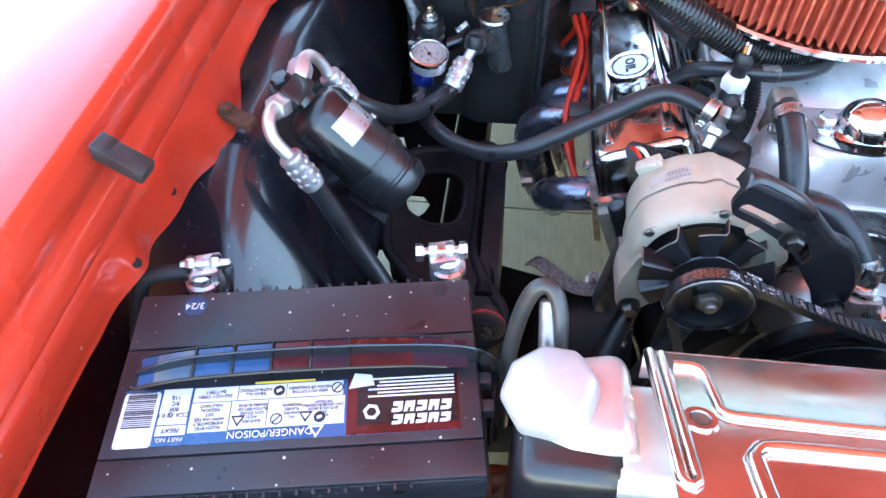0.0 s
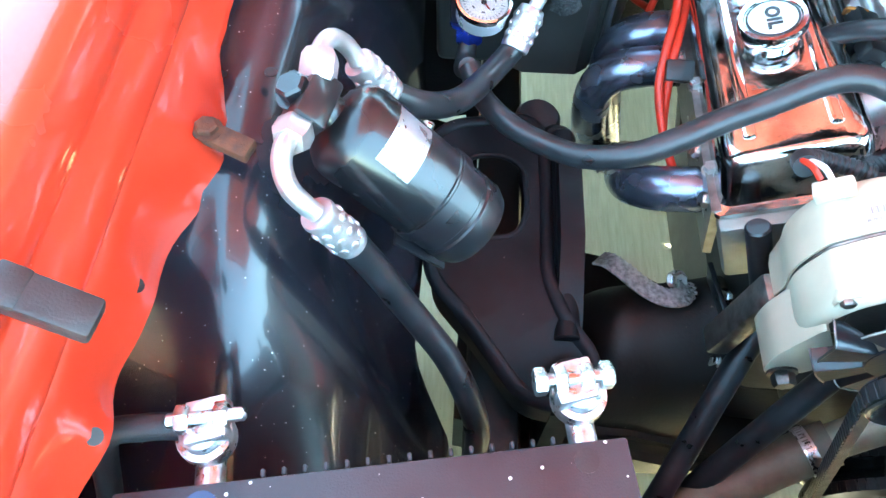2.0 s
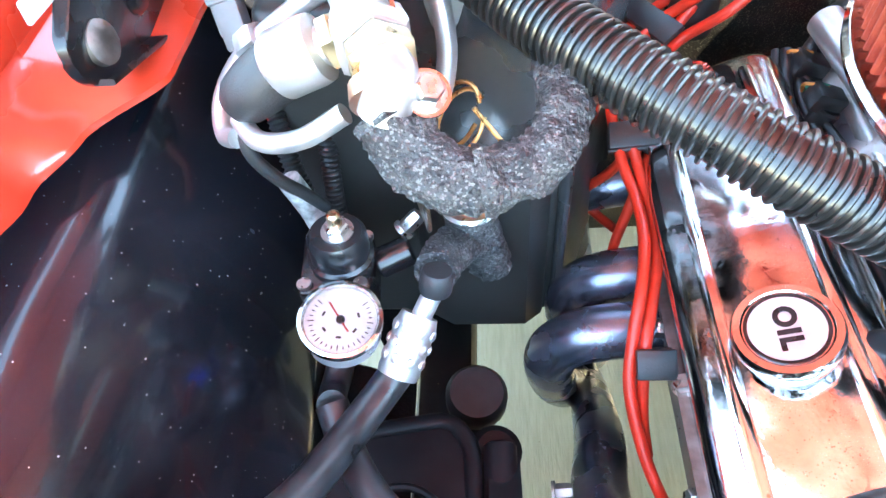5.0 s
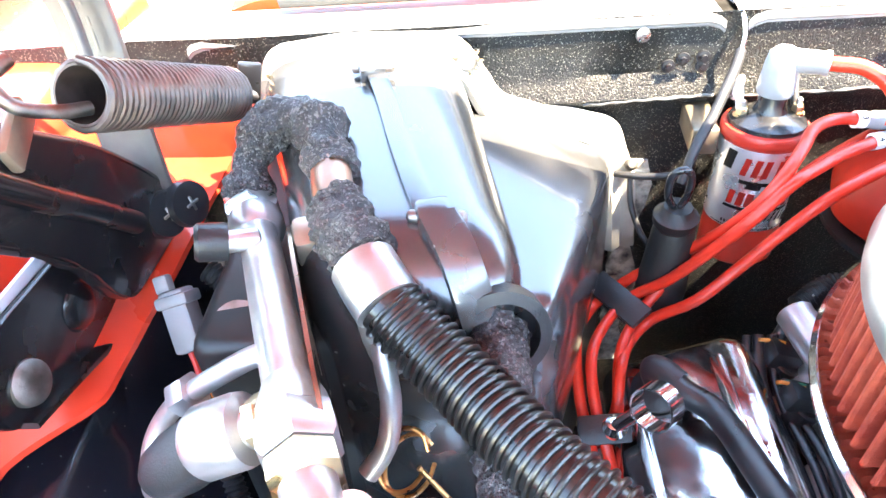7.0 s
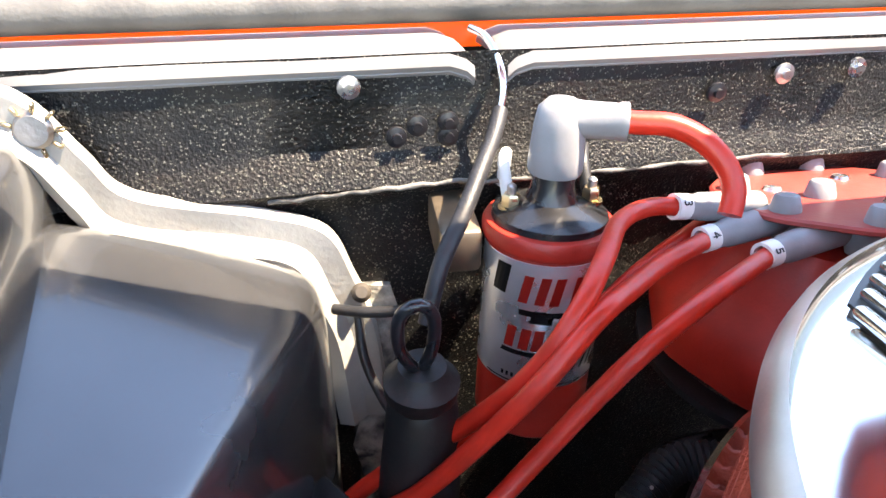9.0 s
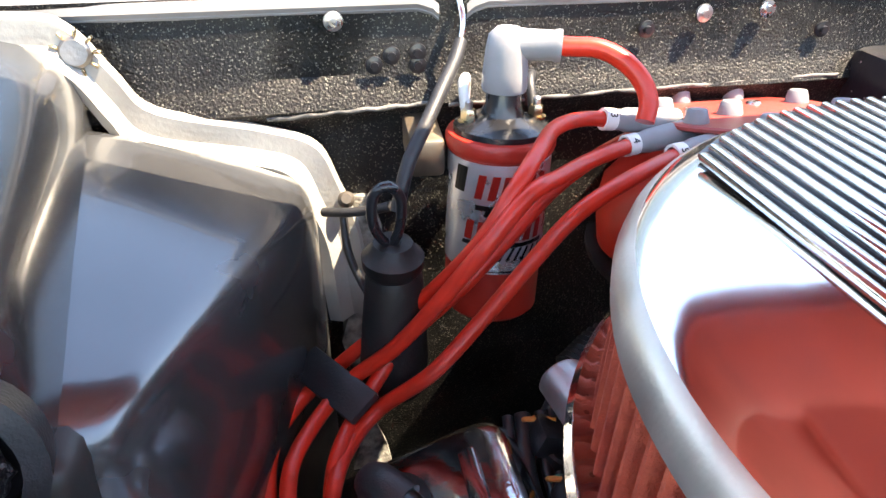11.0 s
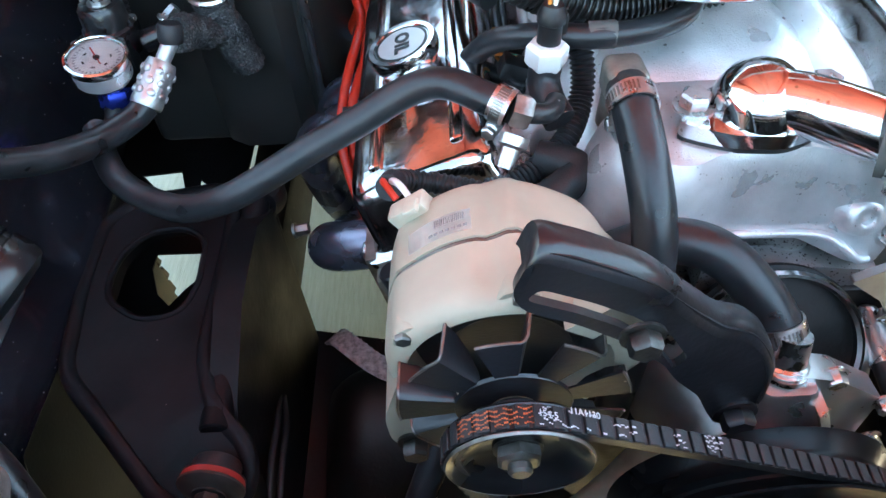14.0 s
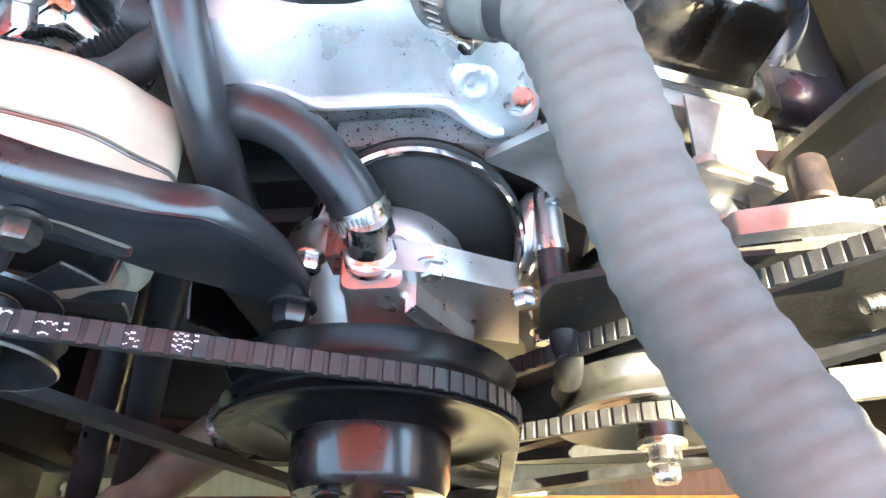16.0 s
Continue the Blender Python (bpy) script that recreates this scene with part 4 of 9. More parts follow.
battery = thing("car_battery", bat(0.127, 0.088, -0.19), "black plastic car battery with a carry strap and a warning label", "battery")
part("case", box((0.256, 0.157, 0.160), bp(0.127, 0.081, -0.116), 0.006), BATTERY_PLASTIC, battery)
lid = part("lid", box((0.258, 0.162, 0.032), bp(0.127, 0.081, -0.019), 0.004), BATTERY_PLASTIC, battery)
for v0, v1 in ((0.001, 0.0500), (0.0512, 0.1343), (0.1355, 0.1605)):
    part("top_panel", box((0.2545, v1 - v0, 0.006), bp(0.1275, (v0 + v1) / 2, -0.003), 0.0015), BATTERY_PLASTIC, lid)
for k in range(15):
    part("vent_rib", box((0.0022, 0.004, 0.004), bp(0.072 + k * 0.0104, -0.0015, -0.0035), 0.0006, 1), BATTERY_PLASTIC, lid)
    part("vent_rib", box((0.0022, 0.004, 0.004), bp(0.060 + k * 0.0104, 0.1630, -0.0035), 0.0006, 1), BATTERY_PLASTIC, lid)
for v in (0.086, 0.108):
    part("side_catch", box((0.010, 0.010, 0.012), bp(0.2600, v, -0.012), 0.002), BATTERY_PLASTIC, lid)
strap = [bat(0.2615, 0.0775, -0.030), bat(0.2600, 0.0775, -0.006), bat(0.2520, 0.0765, 0.0065), bat(0.232, 0.0745, 0.0105), bat(0.19, 0.0722, 0.0115), bat(0.13, 0.0712, 0.012), bat(0.07, 0.0725, 0.0115), bat(0.045, 0.074, 0.0095), bat(0.030, 0.0757, 0.0055), bat(0.020, 0.0765, 0.0010)]
STRAP = mat("smooth_strap_plastic", (0.014, 0.014, 0.016), 0.10, 0, 0.15, 20, 0.03, 200, 0.6, rvar=0.04)
handle = part("carry_strap", tube(strap, 0.01, 12, 0.004, flat=(0.0250, 0.0022)), STRAP, battery, "ribbed black plastic carry strap over printed film")
def strap_v(u):
    return 0.0712 + 0.30 * (u - 0.135) ** 2
def strap_z(u):
    return 0.0118 - 0.55 * max(0.0, abs(u - 0.135) - 0.075) ** 1.5
FILM_PALE = mat("pale_label_film", (0.20, 0.21, 0.17), 0.22, 0, 0.1, 30, color2=(0.05, 0.11, 0.20))
FILM_PLUM = mat("plum_label_film", (0.045, 0.016, 0.03), 0.22, 0, 0.1, 30)
CELLS = [(0.018, 0.0295, LABEL_BLUE), (0.0295, 0.0560, FILM_PALE), (0.0580, 0.0830, LABEL_BLUE), (0.0850, 0.1100, LABEL_BLUE), (0.1120, 0.1370, LABEL_MAROON), (0.1390, 0.1640, FILM_PLUM), (0.1660, 0.2100, LABEL_MAROON), (0.2100, 0.2480, FILM_PLUM)]
for u0, u1, film in CELLS:
    us = [u0 + (u1 - u0) * k / 6 for k in range(7)]
    part("film_cell", loft([[bat(u, strap_v(u) + w, strap_z(u) + h) for w, h in ((-0.0112, 0.0004), (0.0112, 0.0004), (0.0112, 0.0016), (-0.0112, 0.0016))] for u in us]), film, handle)
for u in (0.0570, 0.0840, 0.1110, 0.1380, 0.1650):
    part("strap_rib", box((0.0018, 0.0240, 0.0036), bp(u, strap_v(u), strap_z(u) + 0.0020), 0.0006, 1), BLACK_PLASTIC, handle)
for dv in (-0.0122, 0.0122):
    part("strap_edge", tube([bat(u, strap_v(u) + dv * min(1.0, (0.264 - u) / 0.03), strap_z(u) + 0.0018) for u in [0.016 + 0.0155 * k for k in range(15)]], 0.0012, 6, 0.006), BLACK_PLASTIC, handle)
# label: blue and maroon film with white blocks, read from the firewall side
LZ = 0.0003
label = part("label", box((0.232, 0.0425, 0.0006), bp(0.1240, 0.1065, LZ), 0), LABEL_BLUE, battery, "printed warning label", smooth=False)
def lab(name, u0, u1, v0, v1, material, z=0.0008):
    return part(name, box((u1 - u0, v1 - v0, 0.0004), bp((u0 + u1) / 2, (v0 + v1) / 2, z), 0), material, label, smooth=False)
lab("maroon_field", 0.163, 0.2400, 0.0853, 0.1277, LABEL_MAROON, 0.0006)
lab("dark_field", 0.170, 0.2390, 0.0855, 0.1215, LABEL_BLACK, 0.0007)
part("barcode_block", plate(round2([(0, 0), (0.0250, 0), (0.0250, 0.0410), (0, 0.0410)], 0.003), [], 0.0004, bp(0.0085, 0.1283, 0.0006)), LABEL_WHITE, label, smooth=False)
lab("white_block", 0.0350, 0.0545, 0.0858, 0.1125, LABEL_WHITE)
lab("white_block", 0.0350, 0.0550, 0.1135, 0.1205, LABEL_WHITE)
lab("white_block", 0.0565, 0.1600, 0.0862, 0.0970, LABEL_WHITE)
lab("white_block", 0.0565, 0.0830, 0.0978, 0.1195, LABEL_WHITE)
lab("white_block", 0.0838, 0.1614, 0.0978, 0.1186, LABEL_WHITE)
for u in (0.0870, 0.1205):
    lab("rule", u, u + 0.0004, 0.0866, 0.0966, INK, 0.0011)
lab("rule", 0.1085, 0.1089, 0.0985, 0.1180, INK, 0.0011)
lab("yellow_strip", 0.098, 0.140, 0.0836, 0.0852, LABEL_YELLOW)
rng = random.Random(5)
for k in range(17):
    lab("barcode_bar", 0.0110, 0.0310, 0.0890 + k * 0.0015, 0.0896 + k * 0.0015 + rng.choice((0, 0.0004)), INK, 0.0011)
for k in range(9):
    lab("print_bar", 0.0118 + k * 0.0021, 0.0131 + k * 0.0021, 0.0866, 0.0882, INK, 0.0011)
def words(body, u, v, size, material=INK):
    text(body, size, bp(u, v, 0.0012, 180), material, label)
words("DANGER/POISON", 0.1120, 0.1228, 0.0072, LABEL_WHITE)
words("FLUSH EYES\nIMMEDIATELY\nWITH WATER.\nGET\nMEDICAL\nHELP FAST.", 0.0697, 0.1086, 0.0033)
words("SULFURIC\nACID\nCAN CAUSE\nBLINDNESS OR\nSEVERE BURNS", 0.0985, 0.1075, 0.0030)
words("NO\nSPARKS\nFLAMES\nSMOKING", 0.1255, 0.1075, 0.0030)
words("SHIELD\nEYES\nEXPLOSIVE GASES\nCAN CAUSE BLINDNESS\nOR INJURY", 0.1468, 0.1070, 0.0026)
words("DO NOT OPEN\nBATTERY", 0.0715, 0.0916, 0.0034)
words("READ ALL\nINSTRUCTIONS", 0.0995, 0.0916, 0.0032)
words("KEEP OUT OF THE\nREACH OF CHILDREN", 0.1370, 0.0916, 0.0030)
words("CCA @ 0 F\n800\nRC\n115", 0.0447, 0.0992, 0.0044)
words("PART NO.", 0.0450, 0.1236, 0.0042, LABEL_WHITE)
words("78EXT", 0.0450, 0.1170, 0.0046)
for r_ in range(6):
    lab("print_bar", rng.uniform(0.176, 0.186), 0.2375, 0.0862 + r_ * 0.0027, 0.0874 + r_ * 0.0027, LABEL_WHITE, 0.0011)
def ring_mark(u, v, rr):
    part("pictogram", hollow(bat(u, v, 0.0010), bat(u, v, 0.0013), rr, rr * 0.80, 24), INK, label)
    part("pictogram", box((rr * 1.7, rr * 0.22, 0.0003), bp(u, v, 0.0012, 45), 0), INK, label)
for (u, v, rr) in ((0.1155, 0.1130, 0.0042), (0.1561, 0.0916, 0.0042)):
    ring_mark(u, v, rr)
for (u, v, rr) in ((0.1448, 0.1133, 0.0040), (0.1155, 0.0915, 0.0040)):
    part("pictogram", lathe([(0, 0), (rr, 0), (rr, 0.0003), (0, 0.0003)], bat(u, v, 0.0010), (0, 0, 1), 24), INK, label)
    part("pictogram", box((rr * 0.9, rr * 0.5, 0.0003), bp(u, v, 0.0014, 20), 0), LABEL_WHITE, label)
for (u, v, k) in ((0.0894, 0.1128, 1.0), (0.1352, 0.1124, 1.0), (0.1430, 0.1235, 1.1)):
    part("pictogram", plate([(-0.0048 * k, 0.0038 * k), (0.0048 * k, 0.0038 * k), (0, -0.0044 * k)], [[(-0.0030 * k, 0.0026 * k), (0.0030 * k, 0.0026 * k), (0, -0.0022 * k)]], 0.0003, bp(u, v, 0.0010)), INK if v < 0.12 else LABEL_WHITE, label)
# maker's mark as plain slanted blocks
for v, us, n_, w_, h_ in ((0.1052, 0.1935, 5, 0.0080, 0.0078), (0.1150, 0.1935, 5, 0.0078, 0.0070)):
    for k in range(n_):
        q = ((0, 0), (0.62 * w_, 0), (0.92 * w_, 0.12 * h_), (1.05 * w_, h_), (0.22 * w_, h_), (0.16 * w_, 0.62 * h_), (0.62 * w_, 0.56 * h_), (0.58 * w_, 0.36 * h_), (0.07 * w_, 0.34 * h_))
        if k % 2:
            q = ((0, 0), (0.30 * w_, 0), (0.44 * w_, 0.40 * h_), (0.62 * w_, 0.40 * h_), (0.54 * w_, 0), (0.86 * w_, 0), (1.05 * w_, h_), (0.22 * w_, h_))
        part("logo_block", plate(q, [], 0.0004, bp(us + k * w_ * 1.04, v + h_, 0.0009)), LABEL_WHITE, label, smooth=False)
part("logo_ring", hollow(bat(0.1800, 0.1118, 0.0009), bat(0.1800, 0.1118, 0.0013), 0.0060, 0.0036, 6), LABEL_WHITE, label)
dot = part("date_sticker", lathe([(0, 0), (0.0092, 0), (0.0092, 0.0003), (0, 0.0003)], bat(0.043, 0.0135, 0.0001), (0, 0, 1), 32), mat("navy_sticker", (0.012, 0.028, 0.085), 0.3), battery, "round navy date sticker")
text("3/24", 0.0085, bp(0.043, 0.0135, 0.0006, 180), LABEL_WHITE, dot)
part("plus_mark", lathe([(0, 0), (0.0062, 0), (0.0062, 0.0004), (0, 0.0004)], bat(0.232, 0.0105, 0.0), (0, 0, 1), 24), BLACK_PLASTIC, battery)
part("chip_of_paper", box((0.007, 0.004, 0.0012), bp(0.068, 0.056, 0.0006, 20), 0), LABEL_WHITE, battery)
part("torn_label", plate([(0, 0), (0.018, 0.002), (0.016, 0.010), (0.004, 0.012)], [], 0.0004, bp(0.164, 0.0935, 0.0012)), LABEL_WHITE, battery, smooth=False)

def battery_clamp(u, flip):
    t = thing("battery_terminal", bat(u, -0.012, -0.03), "corroded lead battery clamp with steel bolts" if not flip else "zinc battery terminal adapter with stacked nuts", "battery terminal", "battery terminals")
    part("stud", cyl(bat(u, 0.002, -0.034), bat(u, -0.030, -0.034), 0.008), LEAD, t)
    part("post", cyl(bat(u, -0.028, -0.040), bat(u, -0.030, -0.008), 0.0115, 24, 0.003), LEAD, t)
    part("collar", lathe([(0.0115, 0), (0.0150, 0), (0.0155, 0.004), (0.0150, 0.012), (0.0115, 0.013)], bat(u, -0.029, -0.030), (0, 0, 1), 28), LEAD, t)
    s = -1 if flip else 1
    for dv in (-0.040, -0.026):
        part("jaw", box((0.022, 0.009, 0.015), bp(u + s * 0.004, dv, -0.012, 8), 0.002), LEAD, t)
    c = bat(u + s * 0.004, -0.034, -0.006)
    part("bolt", cyl(c - BU * 0.021, c + BU * 0.021, 0.0040, 12), STEEL, t)
    for k in ((-0.019, -0.008, 0.006, 0.017) if flip else (-0.012, 0.008)):
        part("nut", hexhead(c + BU * (k - 0.003), BU, 0.0068, 0.007, False), STEEL, t)
    return t
battery_clamp(0.037, False)
battery_clamp(0.240, True)
solo("battery_cable", tube([bat(0.026, -0.034, -0.016), bat(0.005, -0.036, -0.018), bat(-0.02, -0.036, -0.03), bat(-0.04, -0.02, -0.09)], 0.0075, 14), RUBBER, "thick black cable on the battery clamp", "cable")
solo("battery_tray", box((0.29, 0.20, 0.012), bp(0.127, 0.085, -0.205), 0.003), FRAME_BLACK, "black steel battery tray", "battery tray")
solo("tray_bracket", box((0.03, 0.18, 0.47), bp(0.127, 0.085, -0.45), 0.003), FRAME_BLACK, "black steel bracket under the battery tray", "bracket")

# ---- radiator ----
rad = thing("radiator", (0.03, -0.25, 0.5), "aluminium radiator with a welded filler neck and billet cap", "radiator")
part("core", box((0.62, 0.055, 0.46), pose(0.05, -0.255, 0.64), 0.004), BLACK_PAINT, rad)
part("tank", box((0.66, 0.075, 0.06), pose(0.05, -0.242, 0.864), 0.012, 3), SATIN_ALU, rad)
part("end_tank", box((0.075, 0.080, 0.26), pose(-0.292, -0.240, 0.765), 0.014, 3), BLACK_PAINT, rad)
CN = Vector((-0.30, 0.06, 0.95)).normalized()
co = Vector((-0.313, -0.224, 0.912))
part("filler_neck", box((0.074, 0.070, 0.036), frame_of(co - CN * 0.032 + Vector((0.012, 0, 0)), CN, (1, 0, 0)), 0.012, 3), SATIN_ALU, rad, "welded aluminium filler neck")
part("filler_cap", lathe([(0, -0.020), (0.0285, -0.020), (0.0305, -0.017), (0.0308, -0.007), (0.0290, -0.0018), (0.0262, 0.0), (0.0255, 0.0005), (0, 0.0005)], co, CN, 96, (1, 0.4, 0), wave=lambda a, i: math.cos(radians(22.5)) * 1.045 / max(math.cos((a + 0.3) % (math.pi / 4) - math.pi / 8), 0.945)), mat("brushed_cap_aluminium", (0.52, 0.515, 0.505), 0.48, 0.45, 0.05, 60, 0.10, 500, rvar=0.08), rad, "faceted billet aluminium cap")
part("overflow_nipple", cyl(co + Vector((0.002, 0.036, -0.022)), co + Vector((0.000, 0.062, 0.004)), 0.0062), DULL_STEEL, rad)
part("weld_bead", tube([(-0.262, -0.196, 0.893), (-0.262, -0.22, 0.899), (-0.262, -0.245, 0.907), (-0.262, -0.268, 0.912)], 0.004, 10, 0.002, rough=0.5), SATIN_ALU, rad)
part("overflow_hose", tube([co + Vector((0.010, 0.040, -0.020)), co + Vector((0.008, 0.055, 0.002)), co + Vector((0.001, 0.065, 0.013)), co + Vector((-0.009, 0.066, 0.009)), co + Vector((-0.017, 0.061, -0.012)), co + Vector((-0.022, 0.053, -0.045)), co + Vector((-0.024, 0.046, -0.090)), co + Vector((-0.024, 0.040, -0.14))], 0.0060, 16, 0.004), mat("aged_clear_hose", (0.040, 0.038, 0.036), 0.45, 0, 0.2, 40, 0.1, 300, 0.2), rad, "aged grey overflow hose")

panel = thing("radiator_cover", (0.05, -0.30, 0.92), "mirror-polished aluminium panel over the radiator with raised ribs", "cover panel")
PA = radians(21.5)
PM = Matrix.Translation((-0.25, -0.19, 0.9065)) @ Matrix.Rotation(-PA, 4, "X")     # x right, -y to the nose
part("sheet", box((0.62, 0.22, 0.003), PM @ pose(0.310, -0.110, -0.0015), 0.001), POLISHED, panel)
part("rear_flange", box((0.62, 0.003, 0.022), PM @ pose(0.310, 0.0, -0.011), 0.001), POLISHED, panel)
def rib(pts, w=0.0036):
    part("rib", tube([PM @ Vector((x, -y, 0.0008)) for x, y in pts], w, 10, 0.004, smooth_path=False), POLISHED, panel)
rib([(0.0035, 0.002), (0.0035, 0.112), (0.0075, 0.116), (0.0115, 0.112), (0.0105, 0.004)], 0.0034)
rib([(0.016, 0.014), (0.030, 0.014), (0.034, 0.02), (0.036, 0.055), (0.040, 0.0585), (0.10, 0.0600), (0.58, 0.0600)])
rib([(0.050, 0.14), (0.044, 0.125), (0.044, 0.092), (0.050, 0.084), (0.058, 0.0825), (0.58, 0.0825)], 0.0056)
rib([(0.050, 0.14), (0.10, 0.145), (0.15, 0.14), (0.58, 0.14)], 0.0042)
hc = PM @ Vector((0.0225, -0.064, 0))
part("hole_rim", lathe([(0.0052, 0), (0.0062, 0.0022), (0.0095, 0.0022), (0.0108, 0.0)], hc, PM.to_3x3() @ Vector((0, 0, 1)), 28), POLISHED, panel)
part("plug_bolt", lathe([(0, 0), (0.0050, 0), (0.0050, 0.0016), (0, 0.0016)], hc, PM.to_3x3() @ Vector((0, 0, 1)), 20), DULL_STEEL, panel)
part("fan_shroud", box((0.46, 0.03, 0.018), pose(0.06, -0.172, 0.852), 0.004), BLACK_PLASTIC, panel)

# ---- alternator ----
AX, AZ = -0.1580, 0.7885
alt = thing("alternator", (AX, 0.04, AZ - 0.07), "cast aluminium alternator with a black fan and pulley", "alternator")
FW = (0, -1, 0)
def ay(y):
    return (AX, y, AZ)
def alt_radius(deg, grow=1.0):
    """Cast outline round the axis: broad at the sides, a ridge on top, flatter beside it."""
    a = radians(deg)
    r = 0.0635 + 0.0035 * math.cos(a) ** 2
    r += grow * 0.0036 * math.exp(-((deg - 87) / 5.0) ** 2)
    r -= grow * 0.0030 * math.exp(-((deg - 58) / 17.0) ** 2)
    r -= grow * 0.0022 * math.exp(-((deg - 99) / 4.0) ** 2)
    r += grow * 0.0022 * math.exp(-((deg - 150) / 7.0) ** 2) + grow * 0.010 * math.exp(-((deg - 2) / 11.0) ** 2) + grow * 0.012 * math.exp(-((deg - 217) / 9.0) ** 2)
    return r
def alt_ring(y, k, grow=1.0):
    return [(AX + k * alt_radius(5 * i if i < 66 else 5 * i - 360, grow) * math.cos(radians(5 * i)), y, AZ + k * alt_radius(5 * i if i < 66 else 5 * i - 360, grow) * math.sin(radians(5 * i))) for i in range(72)]
part("front_housing", loft([alt_ring(0.0345, 0.97), alt_ring(0.0340, 1.0), alt_ring(0.020, 1.008), alt_ring(0.006, 1.012, 1.15), alt_ring(0.000, 0.995, 1.25), alt_ring(-0.004, 0.955, 0.9), alt_ring(-0.0065, 0.90, 0.4), alt_ring(-0.007, 0.84, 0.0), alt_ring(-0.003, 0.815, 0.0), alt_ring(0.0135, 0.80, 0.0)]), ALT_ALU, alt)
# black disc paints in the shade of the recess behind the fan
part("recess_shade", lathe([(0, 0), (0.050, 0), (0.051, 0.0015), (0.046, 0.006), (0.036, 0.007), (0.030, 0.003), (0, 0.003)], ay(0.0115), FW, 40), BLACK_PLASTIC, alt, "black disc for the shaded recess and windings behind the fan")
part("seam", loft([alt_ring(0.0340, 0.972), alt_ring(0.0385, 0.972)]), BLACK_PAINT, alt, "dark stator seam")
part("stator_edge", loft([alt_ring(0.0352, 0.986), alt_ring(0.0366, 0.986)]), DULL_STEEL, alt, "thin laminated stator edge")
part("rear_housing", loft([alt_ring(0.0378, 0.97), alt_ring(0.0380, 0.998), alt_ring(0.050, 0.992), alt_ring(0.066, 0.980), alt_ring(0.0745, 0.965, 0.9), alt_ring(0.0795, 0.935, 0.7), alt_ring(0.0830, 0.87, 0.4), alt_ring(0.0845, 0.76, 0.0)]), ALT_ALU, alt)
for k in range(10):
    a = radians(20 + 36 * k)
    part("vent_slot", box((0.016, 0.004, 0.012), Matrix.Translation(ay(0.0840)) @ Matrix.Rotation(a, 4, "Y") @ pose(0.036, 0, 0), 0.002), BLACK_PLASTIC, alt)
# through bolts sunk in flared bosses at the front edge
for a in (87, 150, 217, 302):
    d = Vector((math.cos(radians(a)), 0, math.sin(radians(a))))
    t_ = Vector((-d.z, 0, d.x))
    o = Vector((AX, 0, AZ)) + d * (alt_radius(a) - 0.0035)
    part("boss", loft([[o + t_ * w * c_ + d * h * s_ + Vector((0, y, 0)) for c_, s_ in ((-1, -1), (-0.8, 0.2), (-0.35, 0.9), (0.35, 0.9), (0.8, 0.2), (1, -1))] for y, w, h in ((0.030, 0.004, 0.0028), (0.014, 0.0065, 0.0036), (0.004, 0.010, 0.0046), (-0.001, 0.0115, 0.0044), (-0.0035, 0.0105, 0.003))]), ALT_ALU, alt)
    part("through_bolt", hexhead(o + Vector((0, -0.0030, 0)) - d * 0.001, FW, 0.0042, 0.004, False), DULL_STEEL, alt)
part("pivot_lug", loft([rounded_ring([(AX - 0.058, y, AZ + 0.010), (AX - 0.072, y, AZ - 0.040), (AX - 0.070, y, AZ - 0.072), (AX - 0.054, y, AZ - 0.083), (AX - 0.034, y, AZ - 0.066), (AX - 0.030, y, AZ - 0.040)], 0.010) for y in (-0.012, 0.030)]), ALT_ALU, alt)
part("pivot_bolt", hexhead((AX - 0.0555, -0.0125, AZ - 0.0695), FW, 0.0075, 0.010), DARK_BOLT, alt)
part("adjuster_ear", loft([[(AX + 0.024, y, AZ + 0.048), (AX + 0.060, y, AZ + 0.026), (AX + 0.066, y, AZ + 0.050), (AX + 0.060, y, AZ + 0.066), (AX + 0.046, y, AZ + 0.066)] for y in (-0.014, 0.010)]), ALT_ALU, alt)
bm = bmesh.new()
rows = []
for k in range(11):
    a = 106 + 3.6 * k
    rows.append([bm.verts.new((AX + (alt_radius(a) * 0.987 + 0.0006) * math.cos(radians(a)), y, AZ + (alt_radius(a) * 0.987 + 0.0006) * math.sin(radians(a)))) for y in (0.043, 0.058)])
for a, b in zip(rows, rows[1:]):
    bm.faces.new((a[0], b[0], b[1], a[1]))
solidify(bm, 0.0004)
lb = part("rating_label", bm, mat("aged_label_paper", (0.80, 0.77, 0.69), 0.5, 0, 0.08, 60), alt, "small cream bar-code label")
GREY_INK = mat("faded_grey_print", (0.36, 0.34, 0.31), 0.6, 0, 0.2, 90)
for k in range(16):
    a = 110 + 1.0 * k
    r_ = alt_radius(a) * 0.987 + 0.0011
    part("print_bar", box((0.0004 + 0.0005 * (k % 3 == 0), 0.0050, 0.0002), Matrix.Translation((AX + r_ * math.cos(radians(a)), 0.0535, AZ + r_ * math.sin(radians(a)))) @ Matrix.Rotation(radians(90 - a), 4, "Y"), 0), GREY_INK, lb, smooth=False)
for k in range(7):
    a = 109 + 3.1 * k
    r_ = alt_radius(a) * 0.987 + 0.0011
    part("print_bar", box((0.0022, 0.0018, 0.0002), Matrix.Translation((AX + r_ * math.cos(radians(a)), 0.0465, AZ + r_ * math.sin(radians(a)))) @ Matrix.Rotation(radians(90 - a), 4, "Y"), 0), GREY_INK, lb, smooth=False)
